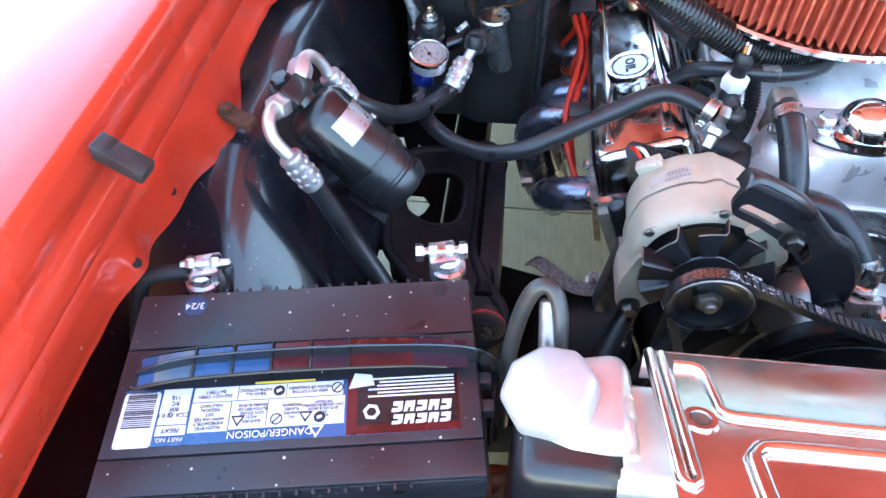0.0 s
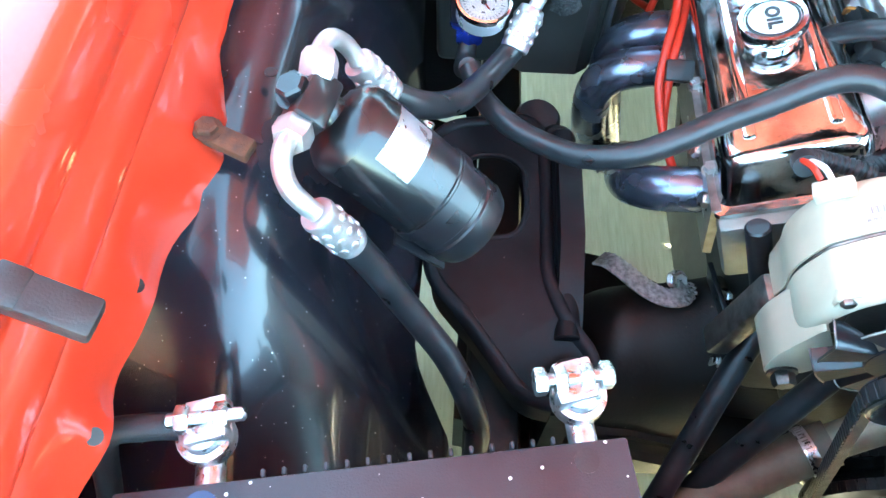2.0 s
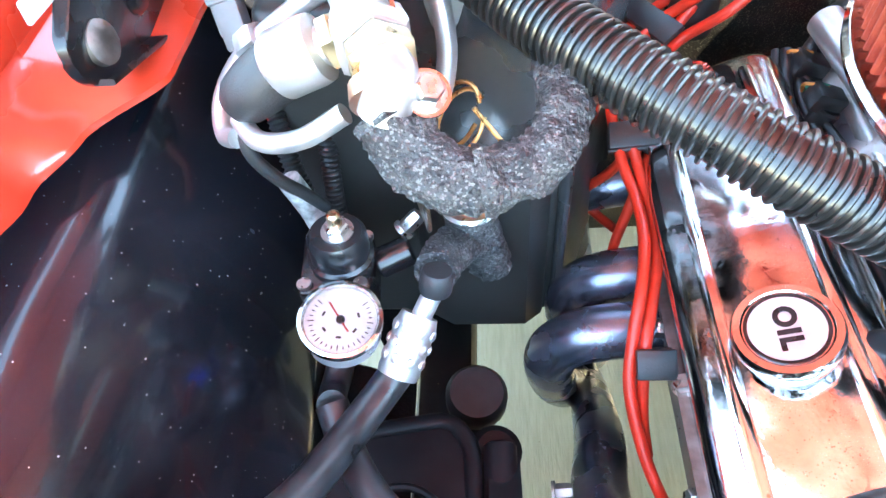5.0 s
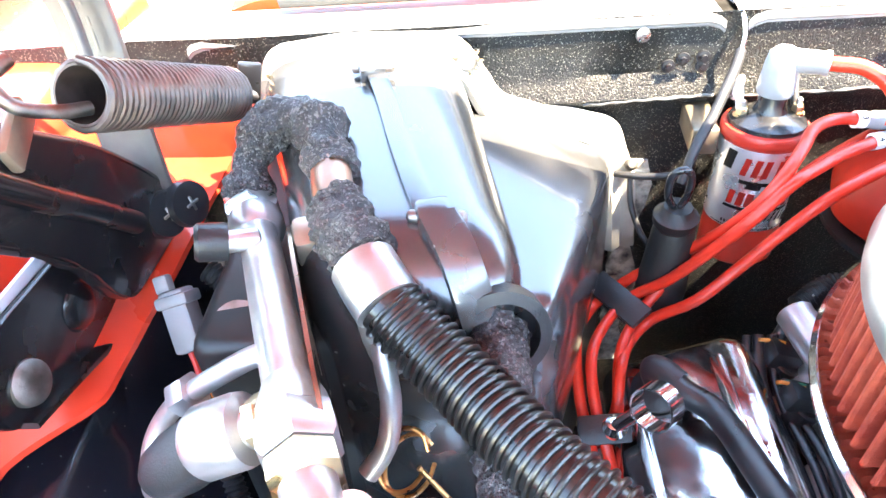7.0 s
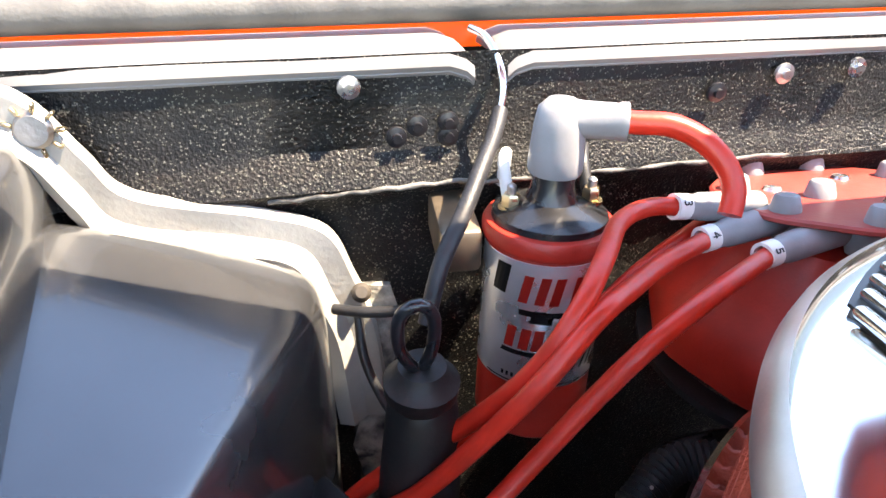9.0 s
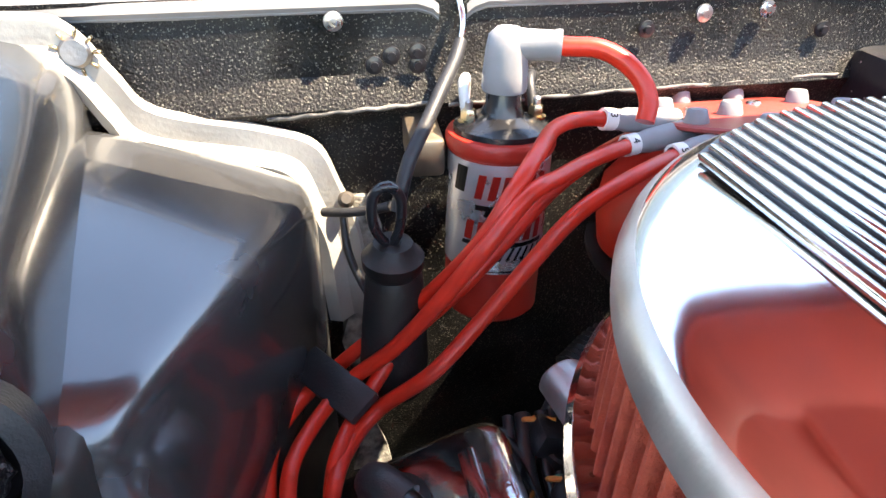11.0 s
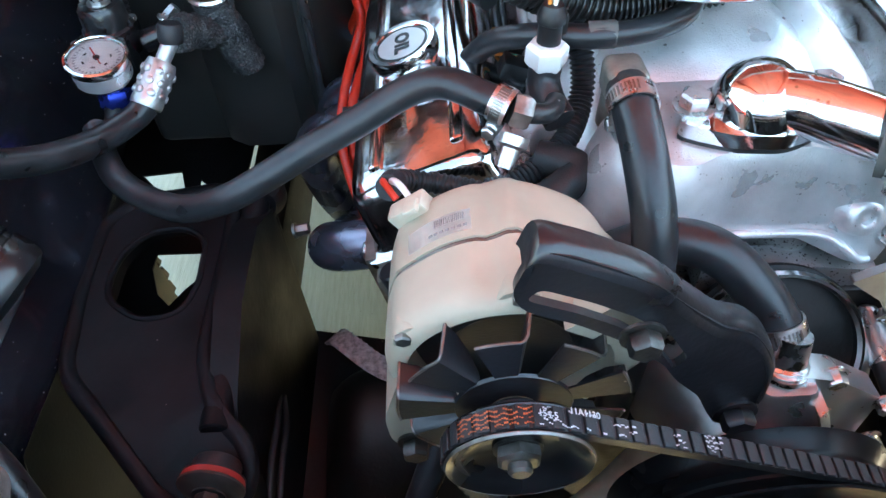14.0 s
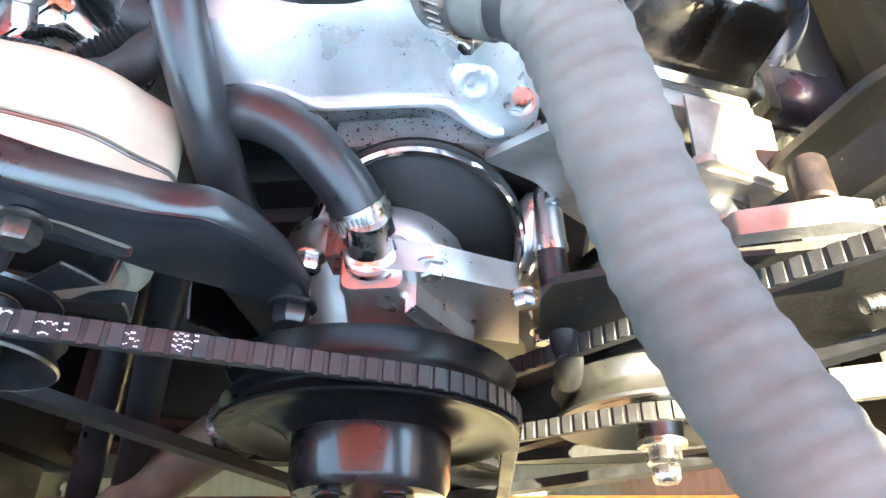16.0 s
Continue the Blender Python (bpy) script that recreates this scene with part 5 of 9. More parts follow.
part("mount_spacer", cyl((-0.2275, 0.094, 0.7555), (-0.178, 0.070, 0.635), 0.0100, 24), BLACK_PAINT, alt, "black steel mount spacer")
# pressed fan: petals in the disc's plane, each with one side folded back as a blade
FY = -0.0285
fan = part("cooling_fan", lathe([(0.012, 0), (0.0305, 0), (0.0315, -0.0016), (0.012, -0.0016)], ay(FY), FW, 48), BLACK_PAINT, alt, "black pressed-steel cooling fan")
for k in range(9):
    a = radians(86 + 40 * k)
    def fp(r, da, y):
        return Vector((AX + r * math.cos(a + da), y, AZ + r * math.sin(a + da)))
    # petal from its free side to the fold, then the blade leaning back
    cols = [[fp(r, da * q, FY + 0.0006) for r in (0.029, 0.040, 0.051, 0.0605)] for da, q in ((0.46, 0.9), (0.32, 1), (0.16, 1), (0.04, 1))]
    cols += [[fp(r, 0.0, FY + 0.0030 * h) for r, h in ((0.029, 0.8), (0.040, 1), (0.051, 1), (0.0610, 1))]]
    cols += [[fp(r, -0.05 * h, FY + 0.0195 * h) for r, h in ((0.031, 0.35), (0.040, 0.72), (0.051, 0.95), (0.0610, 1.0))]]
    bm = bmesh.new()
    rv = [[bm.verts.new(q) for q in c_] for c_ in cols]
    for r0, r1 in zip(rv, rv[1:]):
        for q in range(3):
            bm.faces.new((r0[q], r0[q + 1], r1[q + 1], r1[q]))
    bmesh.ops.recalc_face_normals(bm, faces=bm.faces)
    solidify(bm, 0.0013)
    blade = part("blade", bm, BLACK_PAINT, fan)
    part("worn_edge", tube([c_[3] for c_ in cols], 0.00075, 6, 0.003, smooth_path=False), DULL_STEEL, blade, "worn bare-metal edge")
pul = part("pulley", lathe([(0, -0.014), (0.016, -0.014), (0.024, -0.016), (0.0362, -0.0185), (0.0374, -0.0170), (0.0342, -0.0115), (0.0342, -0.0095), (0.0374, -0.0032), (0.0367, -0.0016), (0.0345, -0.0022), (0.0310, -0.0060), (0.0255, -0.0105), (0.0195, -0.0118), (0, -0.0118)], ay(-0.0625), FW, 72), GLOSS_BLACK, alt, "worn black V-belt pulley")
part("hub_sleeve", cyl(ay(-0.0450), ay(FY - 0.0016), 0.0150, 32), BLACK_PAINT, pul)
part("rim_wear", lathe([(0.0366, -0.0022), (0.0375, -0.0032), (0.0376, -0.0026), (0.0368, -0.0015)], ay(-0.0625), FW, 72), DULL_STEEL, pul, "bare worn rim")
part("washer", lathe([(0, 0), (0.0128, 0), (0.0128, 0.0016), (0, 0.0016)], ay(-0.0507), FW, 32), DARK_BOLT, pul)
part("pulley_nut", hexhead(ay(-0.0520), FW, 0.0105, 0.0075, False), DULL_STEEL, pul)
part("shaft_end", cyl(ay(-0.0590), ay(-0.0650), 0.0062, 24), DULL_STEEL, pul)
plug = part("plug", box((0.026, 0.013, 0.012), pose(-0.2085, 0.0765, 0.8305, 0, -38, -8), 0.0018), CREAM_PLASTIC, alt, "cream wiring plug")
part("latch_tab", box((0.010, 0.010, 0.004), pose(-0.2080, 0.0705, 0.8385, 0, -38, -8), 0.001), CREAM_PLASTIC, plug)
for dx, c_ in ((-0.004, RED_WIRE), (0.004, WHITE_PLASTIC)):
    part("lead", tube([(-0.213 + dx, 0.084, 0.832), (-0.219 + dx, 0.092, 0.836), (-0.224 + dx * 0.5, 0.104, 0.829)], 0.0022, 8, 0.003), c_, plug)

solo("wiring_loom", tube([(-0.222, 0.098, 0.828), (-0.218, 0.112, 0.820), (-0.205, 0.120, 0.811), (-0.182, 0.118, 0.807), (-0.16, 0.112, 0.805)], lambda s: 0.0085 if s < 0.012 else 0.0062 + 0.0010 * (math.sin(s * 1400) > 0), 16, 0.0011), BLACK_PLASTIC, "short black corrugated conduit behind the alternator", "wiring conduit")

# adjuster arm: slotted plate with a rolled upper flange
arm = thing("adjuster_arm", (-0.09, -0.02, 0.80), "black steel alternator adjuster arm with a slot", "bracket")
UP = [(-0.160, 0.898), (-0.154, 0.912), (-0.140, 0.908), (-0.120, 0.898), (-0.100, 0.885), (-0.076, 0.858), (-0.058, 0.838), (-0.039, 0.826), (-0.026, 0.808), (-0.017, 0.786), (-0.014, 0.760)]
LO = [(-0.020, 0.735), (-0.033, 0.727), (-0.043, 0.745), (-0.054, 0.769), (-0.074, 0.798), (-0.086, 0.820), (-0.106, 0.842), (-0.132, 0.860), (-0.158, 0.873), (-0.163, 0.885)]
slot_mid = [(-0.154, 0.884), (-0.131, 0.873), (-0.111, 0.861), (-0.091, 0.843), (-0.076, 0.816)]
def sweep(x):
    """The arm's lower end steps back towards the engine."""
    u = min(1, max(0, (x + 0.10) / 0.065))
    return 0.0125 * u * u * (3 - 2 * u)
sl = []
for (x, z) in slot_mid:
    sl.append((x + 0.0030, z + 0.0036))
for (x, z) in slot_mid[::-1]:
    sl.append((x - 0.0030, z - 0.0036))
AM = Matrix(((1, 0, 0, 0), (0, 0, -1, -0.0225), (0, 1, 0, 0), (0, 0, 0, 1)))
bm = plate(round2(UP + LO, 0.006, 3), [round2(sl, 0.004, 3)], 0.0045, AM)
for v in bm.verts:
    v.co.y += sweep(v.co.x)
part("plate", bm, BLACK_PAINT, arm)
bm = bmesh.new()
rows = []
edge = smoothpath([(x, 0, z) for x, z in UP], 4)
for i, p in enumerate(edge):
    k = 1 - max(0, (i - 0.6 * len(edge)) / (0.4 * len(edge))) ** 2
    x, z, y = p.x, p.z, sweep(p.x)
    w = 0.012 * k
    rows.append([bm.verts.new(v) for v in ((x - 0.002, y - 0.0285, z - 0.006), (x - 0.0005, y - 0.0275, z - 0.002), (x + 0.0008, y - 0.0245, z + 0.0012), (x + 0.001, y - 0.0215, z + 0.002), (x + 0.001, y - 0.0215 + w * 0.6, z + 0.0015), (x, y - 0.0215 + w, z - 0.001))])
for a, b in zip(rows, rows[1:]):
    for k in range(5):
        bm.faces.new((a[k], b[k], b[k + 1], a[k + 1]))
bmesh.ops.recalc_face_normals(bm, faces=bm.faces)
solidify(bm, 0.0035)
part("flange", bm, BLACK_PAINT, arm)
part("slot_bolt", hexhead((-0.1022, -0.0270, 0.8500), FW, 0.0072, 0.009), DARK_BOLT, arm)
part("pivot_bolt", hexhead((-0.0265, -0.0150, 0.7445), FW, 0.0085, 0.010), BLACK_PAINT, arm)

# ---- water pump ----
wp = thing("water_pump", (0, 0.0, 0.62), "polished aluminium water pump with traces of orange paint", "water pump")
part("body", lathe([(0, -0.055), (0.060, -0.055), (0.064, -0.046), (0.062, -0.030), (0.052, -0.012), (0.043, 0.0), (0.036, 0.012), (0.034, 0.035), (0, 0.035)], (0, 0.005, 0.665), FW, 48), PUMP_ALU, wp)
part("nose", lathe([(0, 0), (0.034, 0), (0.034, 0.03), (0.026, 0.034), (0, 0.034)], (0.0, -0.006, 0.668), FW, 36), PUMP_ALU, wp)
part("paint_patch", lathe([(0.0338, 0.006), (0.0345, 0.007), (0.0345, 0.024), (0.0338, 0.025)], (0.0, -0.006, 0.668), FW, 36), ORANGE_PAINT_CHIP, wp, "chipped orange paint on the pump nose")
part("neck_housing", loft([rounded_ring([(cx - w, cy - d, z), (cx + w, cy - d, z), (cx + w, cy + d, z), (cx - w, cy + d, z)], 0.007) for cx, cy, w, d, z in ((0.022, 0.008, 0.032, 0.024, 0.660), (0.020, 0.009, 0.029, 0.023, 0.690), (0.016, 0.011, 0.022, 0.020, 0.716), (0.014, 0.012, 0.0185, 0.0185, 0.728), (0.013, 0.012, 0.0180, 0.0180, 0.737), (0.013, 0.012, 0.0165, 0.0165, 0.740))]), PUMP_ALU, wp)
part("gusset", loft([[(0.030, -0.014, 0.728), (0.036, -0.010, 0.730), (0.036, 0.014, 0.730), (0.030, 0.014, 0.728)], [(0.056, -0.016, 0.668), (0.064, -0.010, 0.668), (0.064, 0.018, 0.668), (0.052, 0.018, 0.668)]]), PUMP_ALU, wp, "ridged casting gusset")
part("back_plate", lathe([(0, 0), (0.066, 0), (0.068, 0.002), (0.068, 0.007), (0.064, 0.009), (0, 0.009)], (0.030, 0.056, 0.690), (0.05, -0.85, 0.52), 64), FRAME_BLACK, wp, "round dark back plate")
part("nipple", lathe([(0, 0), (0.0145, 0), (0.0145, 0.003), (0.0125, 0.004), (0.0145, 0.006), (0.0125, 0.0075), (0.0145, 0.0095), (0.0125, 0.011), (0.0115, 0.03), (0, 0.03)], (0.012, 0.012, 0.738), (0.05, 0.35, 0.93), 28), STEEL, wp)
part("arm", loft([[(x, y - 0.008, z - 0.046), (x, y + 0.022, z - 0.046), (x, y + 0.016, z + 0.022), (x, y - 0.004, z + 0.024)] for x, y, z in ((0.020, 0.008, 0.722), (0.045, 0.008, 0.715), (0.072, 0.012, 0.692), (0.092, 0.016, 0.674))]), PUMP_ALU, wp)
PIPE = Vector((-0.002, 0.033, 0.0066)).normalized()
part("outlet", lathe([(0, 0.001), (0.0088, 0.001), (0.0094, 0), (0.0108, 0.0002), (0.0110, 0.003), (0.0102, 0.007), (0.0100, 0.036), (0.0088, 0.041), (0.005, 0.044), (0, 0.0445)], (0.1136, 0.043, 0.6877), PIPE, 36), PUMP_ALU, wp)
part("outlet_lobe", loft([[(cx + rx * math.cos(2 * math.pi * k / 24), y, cz + rz * math.sin(2 * math.pi * k / 24)) for k in range(24)] for y, cx, cz, rx, rz in ((0.034, 0.096, 0.664, 0.004, 0.010), (0.040, 0.097, 0.667, 0.010, 0.016), (0.050, 0.098, 0.672, 0.0125, 0.020), (0.064, 0.0995, 0.678, 0.0130, 0.0205), (0.076, 0.102, 0.684, 0.0110, 0.017), (0.084, 0.105, 0.689, 0.006, 0.009), (0.087, 0.106, 0.690, 0.002, 0.003))]), PUMP_ALU, wp)
part("hose_stub", tube([Vector((0.1136, 0.043, 0.6877)) + PIPE * 0.006, (0.1142, 0.034, 0.6855), (0.1168, 0.012, 0.6765), (0.1190, -0.004, 0.667), (0.1215, -0.014, 0.652), (0.1225, -0.016, 0.625)], 0.0094, 20, 0.003), RUBBER, wp, "black bypass hose")
part("left_lobe", loft([[(x, y - 0.010, z - r_), (x, y + 0.018, z - r_), (x, y + 0.018, z + r_), (x, y - 0.010, z + r_)] for x, y, z, r_ in ((0.004, 0.026, 0.704, 0.036), (-0.008, 0.027, 0.706, 0.035), (-0.015, 0.028, 0.708, 0.028))]), ORANGE_PAINT_CHIP, wp, "chipped orange engine paint")
for x, z in ((0.045, 0.735), (-0.02, 0.748), (0.095, 0.695), (0.108, 0.640), (-0.055, 0.62)):
    part("bolt", hexhead((x, 0.012, z), FW, 0.006, 0.008), STEEL, wp)
part("ring", lathe([(0.0610, 0.008), (0.0660, 0.008), (0.0665, 0.014), (0.0645, 0.0165), (0.0625, 0.0165), (0.0605, 0.014)], (0.030, 0.056, 0.690), (0.05, -0.85, 0.52), 64), CHROME, wp)

# pump pulley with its stepped hub
pp = thing("pump_pulley", (0, -0.05, 0.657), "gloss black water pump pulley with a deep dish", "pulley")
PY = -0.0585
PULLEY_BLACK = mat("pulley_black_enamel", (0.010, 0.010, 0.011), 0.30, 0, 0.2, 14, 0.05, 120, rvar=0.06, spec=0.18, speck=0.04, speck_col=(0.4, 0.38, 0.36), speck_scale=160)
part("pulley", lathe([(0.0, -0.020), (0.030, -0.020), (0.060, -0.032), (0.084, -0.034), (0.089, -0.032), (0.0815, -0.022), (0.0815, -0.019), (0.088, -0.010), (0.0815, -0.0085), (0.0815, -0.0065), (0.0895, 0.0015), (0.0885, 0.0028), (0.086, 0.0022), (0.083, 0.0006), (0.078, -0.0014), (0.068, -0.0034), (0.060, -0.0030), (0.053, 0.0005), (0.0475, 0.0055), (0, 0.0055)], (0, PY, 0.657), FW, 96), PULLEY_BLACK, pp)
part("hub", lathe([(0, -0.013), (0.0468, -0.013), (0.0474, -0.009), (0.0464, 0.031), (0.0435, 0.037), (0.038, 0.038), (0, 0.038)], (0.002, PY, 0.6565), FW, 64), GLOSS_BLACK, pp)
for k in range(4):
    a = radians(45 + 90 * k)
    part("hub_bolt", hexhead((0.002 + 0.026 * math.cos(a), PY - 0.038, 0.6565 + 0.026 * math.sin(a)), FW, 0.0065, 0.008), BLACK_PAINT, pp)
part("shaft", cyl((0.002, PY - 0.037, 0.6565), (0.002, PY - 0.051, 0.6565), 0.009), DULL_STEEL, pp)

cp = thing("crank_pulley", (0, -0.04, 0.47), "gloss black two-groove crankshaft pulley", "pulley")
part("pulley", lathe([(0, -0.05), (0.075, -0.05), (0.080, -0.045), (0.073, -0.036), (0.080, -0.027), (0.073, -0.018), (0.080, -0.009), (0.080, -0.004), (0.060, -0.010), (0.030, -0.018), (0, -0.018)], (0, -0.045, 0.455), FW, 64), GLOSS_BLACK, cp)
part("bolt", hexhead((0, -0.063, 0.455), FW, 0.012, 0.012), STEEL, cp)

ps = thing("steering_pump", (0.188, 0.0, 0.57), "power steering pump with a polished dished pulley", "pump")
part("pulley", lathe([(0, -0.014), (0.03, -0.018), (0.060, -0.028), (0.070, -0.030), (0.073, -0.028), (0.066, -0.018), (0.066, -0.015), (0.0735, -0.004), (0.0725, -0.002), (0.062, -0.004), (0.040, -0.010), (0.018, -0.012), (0.016, 0.0), (0.015, 0.012), (0, 0.012)], (0.188, -0.034, 0.572), FW, 72), mat("satin_pulley_steel", (0.24, 0.235, 0.225), 0.32, 0.9, 0.15, 30, 0.2, 300), ps, "worn steel dished pulley")
part("pulley_nut", hexhead((0.188, -0.046, 0.572), FW, 0.011, 0.012), STEEL, ps)
part("nut_washer", lathe([(0, 0), (0.017, 0), (0.017, 0.004), (0, 0.004)], (0.188, -0.044, 0.572), FW, 28), STEEL, ps)
part("shaft_nut", hexhead((0.188, -0.060, 0.572), FW, 0.0085, 0.012, False), STEEL, ps)
part("body", lathe([(0, 0), (0.06, 0), (0.068, 0.01), (0.068, 0.09), (0.05, 0.1), (0, 0.1)], (0.205, -0.01, 0.59), (0, 1, 0), 40), BLACK_PAINT, ps)
part("filler_cap", lathe([(0, 0), (0.021, 0), (0.021, 0.02), (0.019, 0.023), (0, 0.024)], (0.163, 0.038, 0.702), (0.05, -0.55, 0.83), 32), UNDERCOAT, ps, "dusty black reservoir cap")
part("bracket", plate(round2([(0.104, 0.660), (0.103, 0.719), (0.109, 0.736), (0.170, 0.753), (0.245, 0.765), (0.26, 0.72), (0.185, 0.700), (0.127, 0.668)], 0.005), [], 0.005, AM @ pose(0, 0, -0.024)), FRAME_BLACK, ps, "black steel pump bracket")

# ---- belts with moulded teeth ----
def belt(name, wheels, y, width, label, thick=0.0085, teeth=0.0088, marks=()):
    """An open loop round (x, z, radius) wheels given clockwise as seen from the nose."""
    loop = []
    n = len(wheels)
    for i in range(n):
        x0, z0, r0 = wheels[i - 1]
        x1, z1, r1 = wheels[i]
        x2, z2, r2 = wheels[(i + 1) % n]
        def tang(xa, za, ra, xb, zb, rb):
            d = Vector((xb - xa, zb - za))
            a = math.atan2(d.y, d.x) + math.acos(max(-1, min(1, (ra - rb) / d.length)))
            return a
        a_in, a_out = tang(x0, z0, r0, x1, z1, r1), tang(x1, z1, r1, x2, z2, r2)
        while a_out > a_in:
            a_out -= 2 * math.pi
        k = max(2, int((a_in - a_out) * r1 / 0.004))
        for j in range(k + 1):
            a = a_in + (a_out - a_in) * j / k
            loop.append(Vector((x1 + r1 * math.cos(a), y, z1 + r1 * math.sin(a))))
    loop.append(loop[0].copy())
    path, total = resample(loop, 0.0022)
    path = path[:-1]
    b = thing(name, path[0], label, "belt", "drive belts")
    n = len(path)
    body, tooth, printed = bmesh.new(), bmesh.new(), {}
    rings = []
    for i, p in enumerate(path):
        t = (path[(i + 1) % n] - path[i - 1]).normalized()
        o = Vector((0, 1, 0)).cross(t)
        c = Vector((sum(w[0] for w in wheels) / len(wheels), y, sum(w[1] for w in wheels) / len(wheels)))
        if o.dot(p - c) < 0:
            o = -o
        rings.append([body.verts.new(p + Vector((0, w, 0)) + o * h) for w, h in ((-width / 2, 0.0), (width / 2, 0.0), (width * 0.36, -thick), (-width * 0.36, -thick))])
        for x0, x1, material, lanes in marks:
            if x0 < p.x < x1 and o.z > 0.5:
                for lane, dense in lanes:
                    if noise.noise(Vector((i * 0.83, lane * 900, 4))) > dense:
                        for du, dw in ((-0.0006, 0.0005 * ((i * 7) % 3 - 1)), (0.0005, 0.0005 * ((i * 5 + int(lane * 9000)) % 3 - 1))):
                            box((0.0009, 0.0009 if i % 2 else 0.0005, 0.0002), R3(t, Vector((0, 1, 0)), p + t * du + Vector((0, lane + dw, 0)) + o * 0.0017), 0, bm=printed.setdefault(material.name, (material, bmesh.new()))[1])
        s = total * i / n
        if (s % teeth) < 0.0022:
            mm = R3(t, Vector((0, 1, 0)), p + o * 0.0006)
            box((teeth * 0.72, width * 0.98, 0.0018), mm, 0.0004, 1, bm=tooth)
    for i in range(n):
        a, c2 = rings[i], rings[(i + 1) % n]
        for k in range(4):
            body.faces.new((a[k], a[(k + 1) % 4], c2[(k + 1) % 4], c2[k]))
    bmesh.ops.recalc_face_normals(body, faces=body.faces)
    part("band", body, RUBBER, b)
    part("teeth", tooth, RUBBER, b, kind="stuff")
    for material, bm in printed.values():
        part("printed_mark", bm, material, b, "worn printed belt markings", smooth=False, kind="stuff")
    return b
BELT_ORANGE = mat("orange_belt_print", (0.55, 0.14, 0.05), 0.5, 0, 0.2, 200)
LANES = ((-0.0040, 0.15), (-0.0016, -0.15), (0.0012, -0.15), (0.0038, 0.15))
BELT_MARKS = [(-0.186, -0.153, BELT_ORANGE, ((-0.0036, -0.3), (-0.0014, -0.3), (0.001, -0.3), (0.0034, -0.2))), (-0.150, -0.141, LABEL_WHITE, LANES), (-0.141, -0.118, LABEL_WHITE, (LANES[0], LANES[3])), (-0.114, -0.102, LABEL_WHITE, LANES), (-0.084, -0.076, LABEL_WHITE, LANES), (-0.064, -0.055, LABEL_WHITE, LANES)]
b1 = belt("drive_belt", [(AX, AZ, 0.0375), (0.0, 0.657, 0.0895), (0.0, 0.455, 0.080)], -0.0525, 0.0115, "black notched V-belt with printed markings", marks=BELT_MARKS)
BO, BT = Vector((0.453, 0, 0.8915)), Vector((0.8915, 0, -0.453))
text("154-5", 0.0046, R3(BT, Vector((0, 1, 0)), Vector((-0.1416, -0.0525, 0.8225)) + BT * -0.006 + BO * 0.0019), LABEL_WHITE, b1)
text("11A1130", 0.0046, R3(BT, Vector((0, 1, 0)), Vector((-0.1416, -0.0520, 0.8293)) + BT * 0.013 + BO * 0.0019), LABEL_WHITE, b1)
belt("drive_belt", [(0.188, 0.572, 0.0735), (0.0, 0.455, 0.080)], -0.0440, 0.0115, "black notched V-belt to the steering pump")
belt("drive_belt", [(0.367, 0.817, 0.055), (0.0, 0.455, 0.078)], -0.012, 0.0115, "black notched V-belt to the compressor")

# ---- driver side: compressor, its brackets and the exhaust header ----
BRACKET_STEEL = mat("bare_bracket_steel", (0.46, 0.43, 0.38), 0.42, 0.6, 0.2, 60, 0.3, 400, color2=(0.30, 0.26, 0.21), rvar=0.1)
DUSTY_EDGE = mat("gritty_bracket", (0.20, 0.19, 0.16), 0.8, 0, 0.4, 90, 1.6, 500, color2=(0.05, 0.048, 0.04), speck=0.6, speck_col=(0.38, 0.36, 0.30), speck_scale=420)
def upright(y):
    return pose(0, y, 0, 90, 0, 0)
cb = thing("compressor_bracket", (0.25, 0.03, 0.66), "black compressor bracket with a gritty edge and bare bar", "bracket")
part("top_bar", plate(round2([(0.178, 0.792), (0.182, 0.803), (0.222, 0.811), (0.238, 0.807), (0.236, 0.802), (0.190, 0.795)], 0.002), [], 0.012, upright(-0.006)), BRACKET_STEEL, cb, "bare steel bar")
part("face_plate", plate(round2([(0.205, 0.560), (0.200, 0.640), (0.232, 0.722), (0.262, 0.800), (0.33, 0.86), (0.42, 0.86), (0.42, 0.46), (0.30, 0.46)], 0.012), [circle2(0.30, 0.62, 0.022, 20), circle2(0.285, 0.70, 0.010, 16)], 0.006, upright(0.072)), FRAME_BLACK, cb)
part("angled_bar", loft([[(x - 0.006, y - 0.012, z + 0.004), (x + 0.006, y - 0.012, z - 0.004), (x + 0.006, y + 0.014, z - 0.004), (x - 0.006, y + 0.014, z + 0.004)] for x, y, z in ((0.224, 0.03, 0.706), (0.240, 0.03, 0.735), (0.262, 0.03, 0.785), (0.30, 0.03, 0.87))]), FRAME_BLACK, cb)
part("gritty_edge", loft([[(x - 0.001, y - 0.006, z), (x + 0.0035, y - 0.0125, z - 0.003), (x + 0.008, y - 0.0125, z - 0.006), (x + 0.008, y + 0.010, z - 0.006)] for x, y, z in ((0.236, 0.026, 0.716), (0.248, 0.026, 0.742), (0.270, 0.026, 0.790), (0.31, 0.026, 0.875))]), DUSTY_EDGE, cb, "gritty dust-caked bracket edge")
part("lower_rib", loft([[(x, y - 0.008, z - 0.006), (x, y + 0.008, z - 0.006), (x, y + 0.008, z + 0.004), (x, y - 0.008, z + 0.004)] for x, y, z in ((0.23, 0.0, 0.752), (0.26, 0.004, 0.768), (0.30, 0.008, 0.792), (0.36, 0.01, 0.83))]), DUSTY_EDGE, cb, "dusty lower rib")
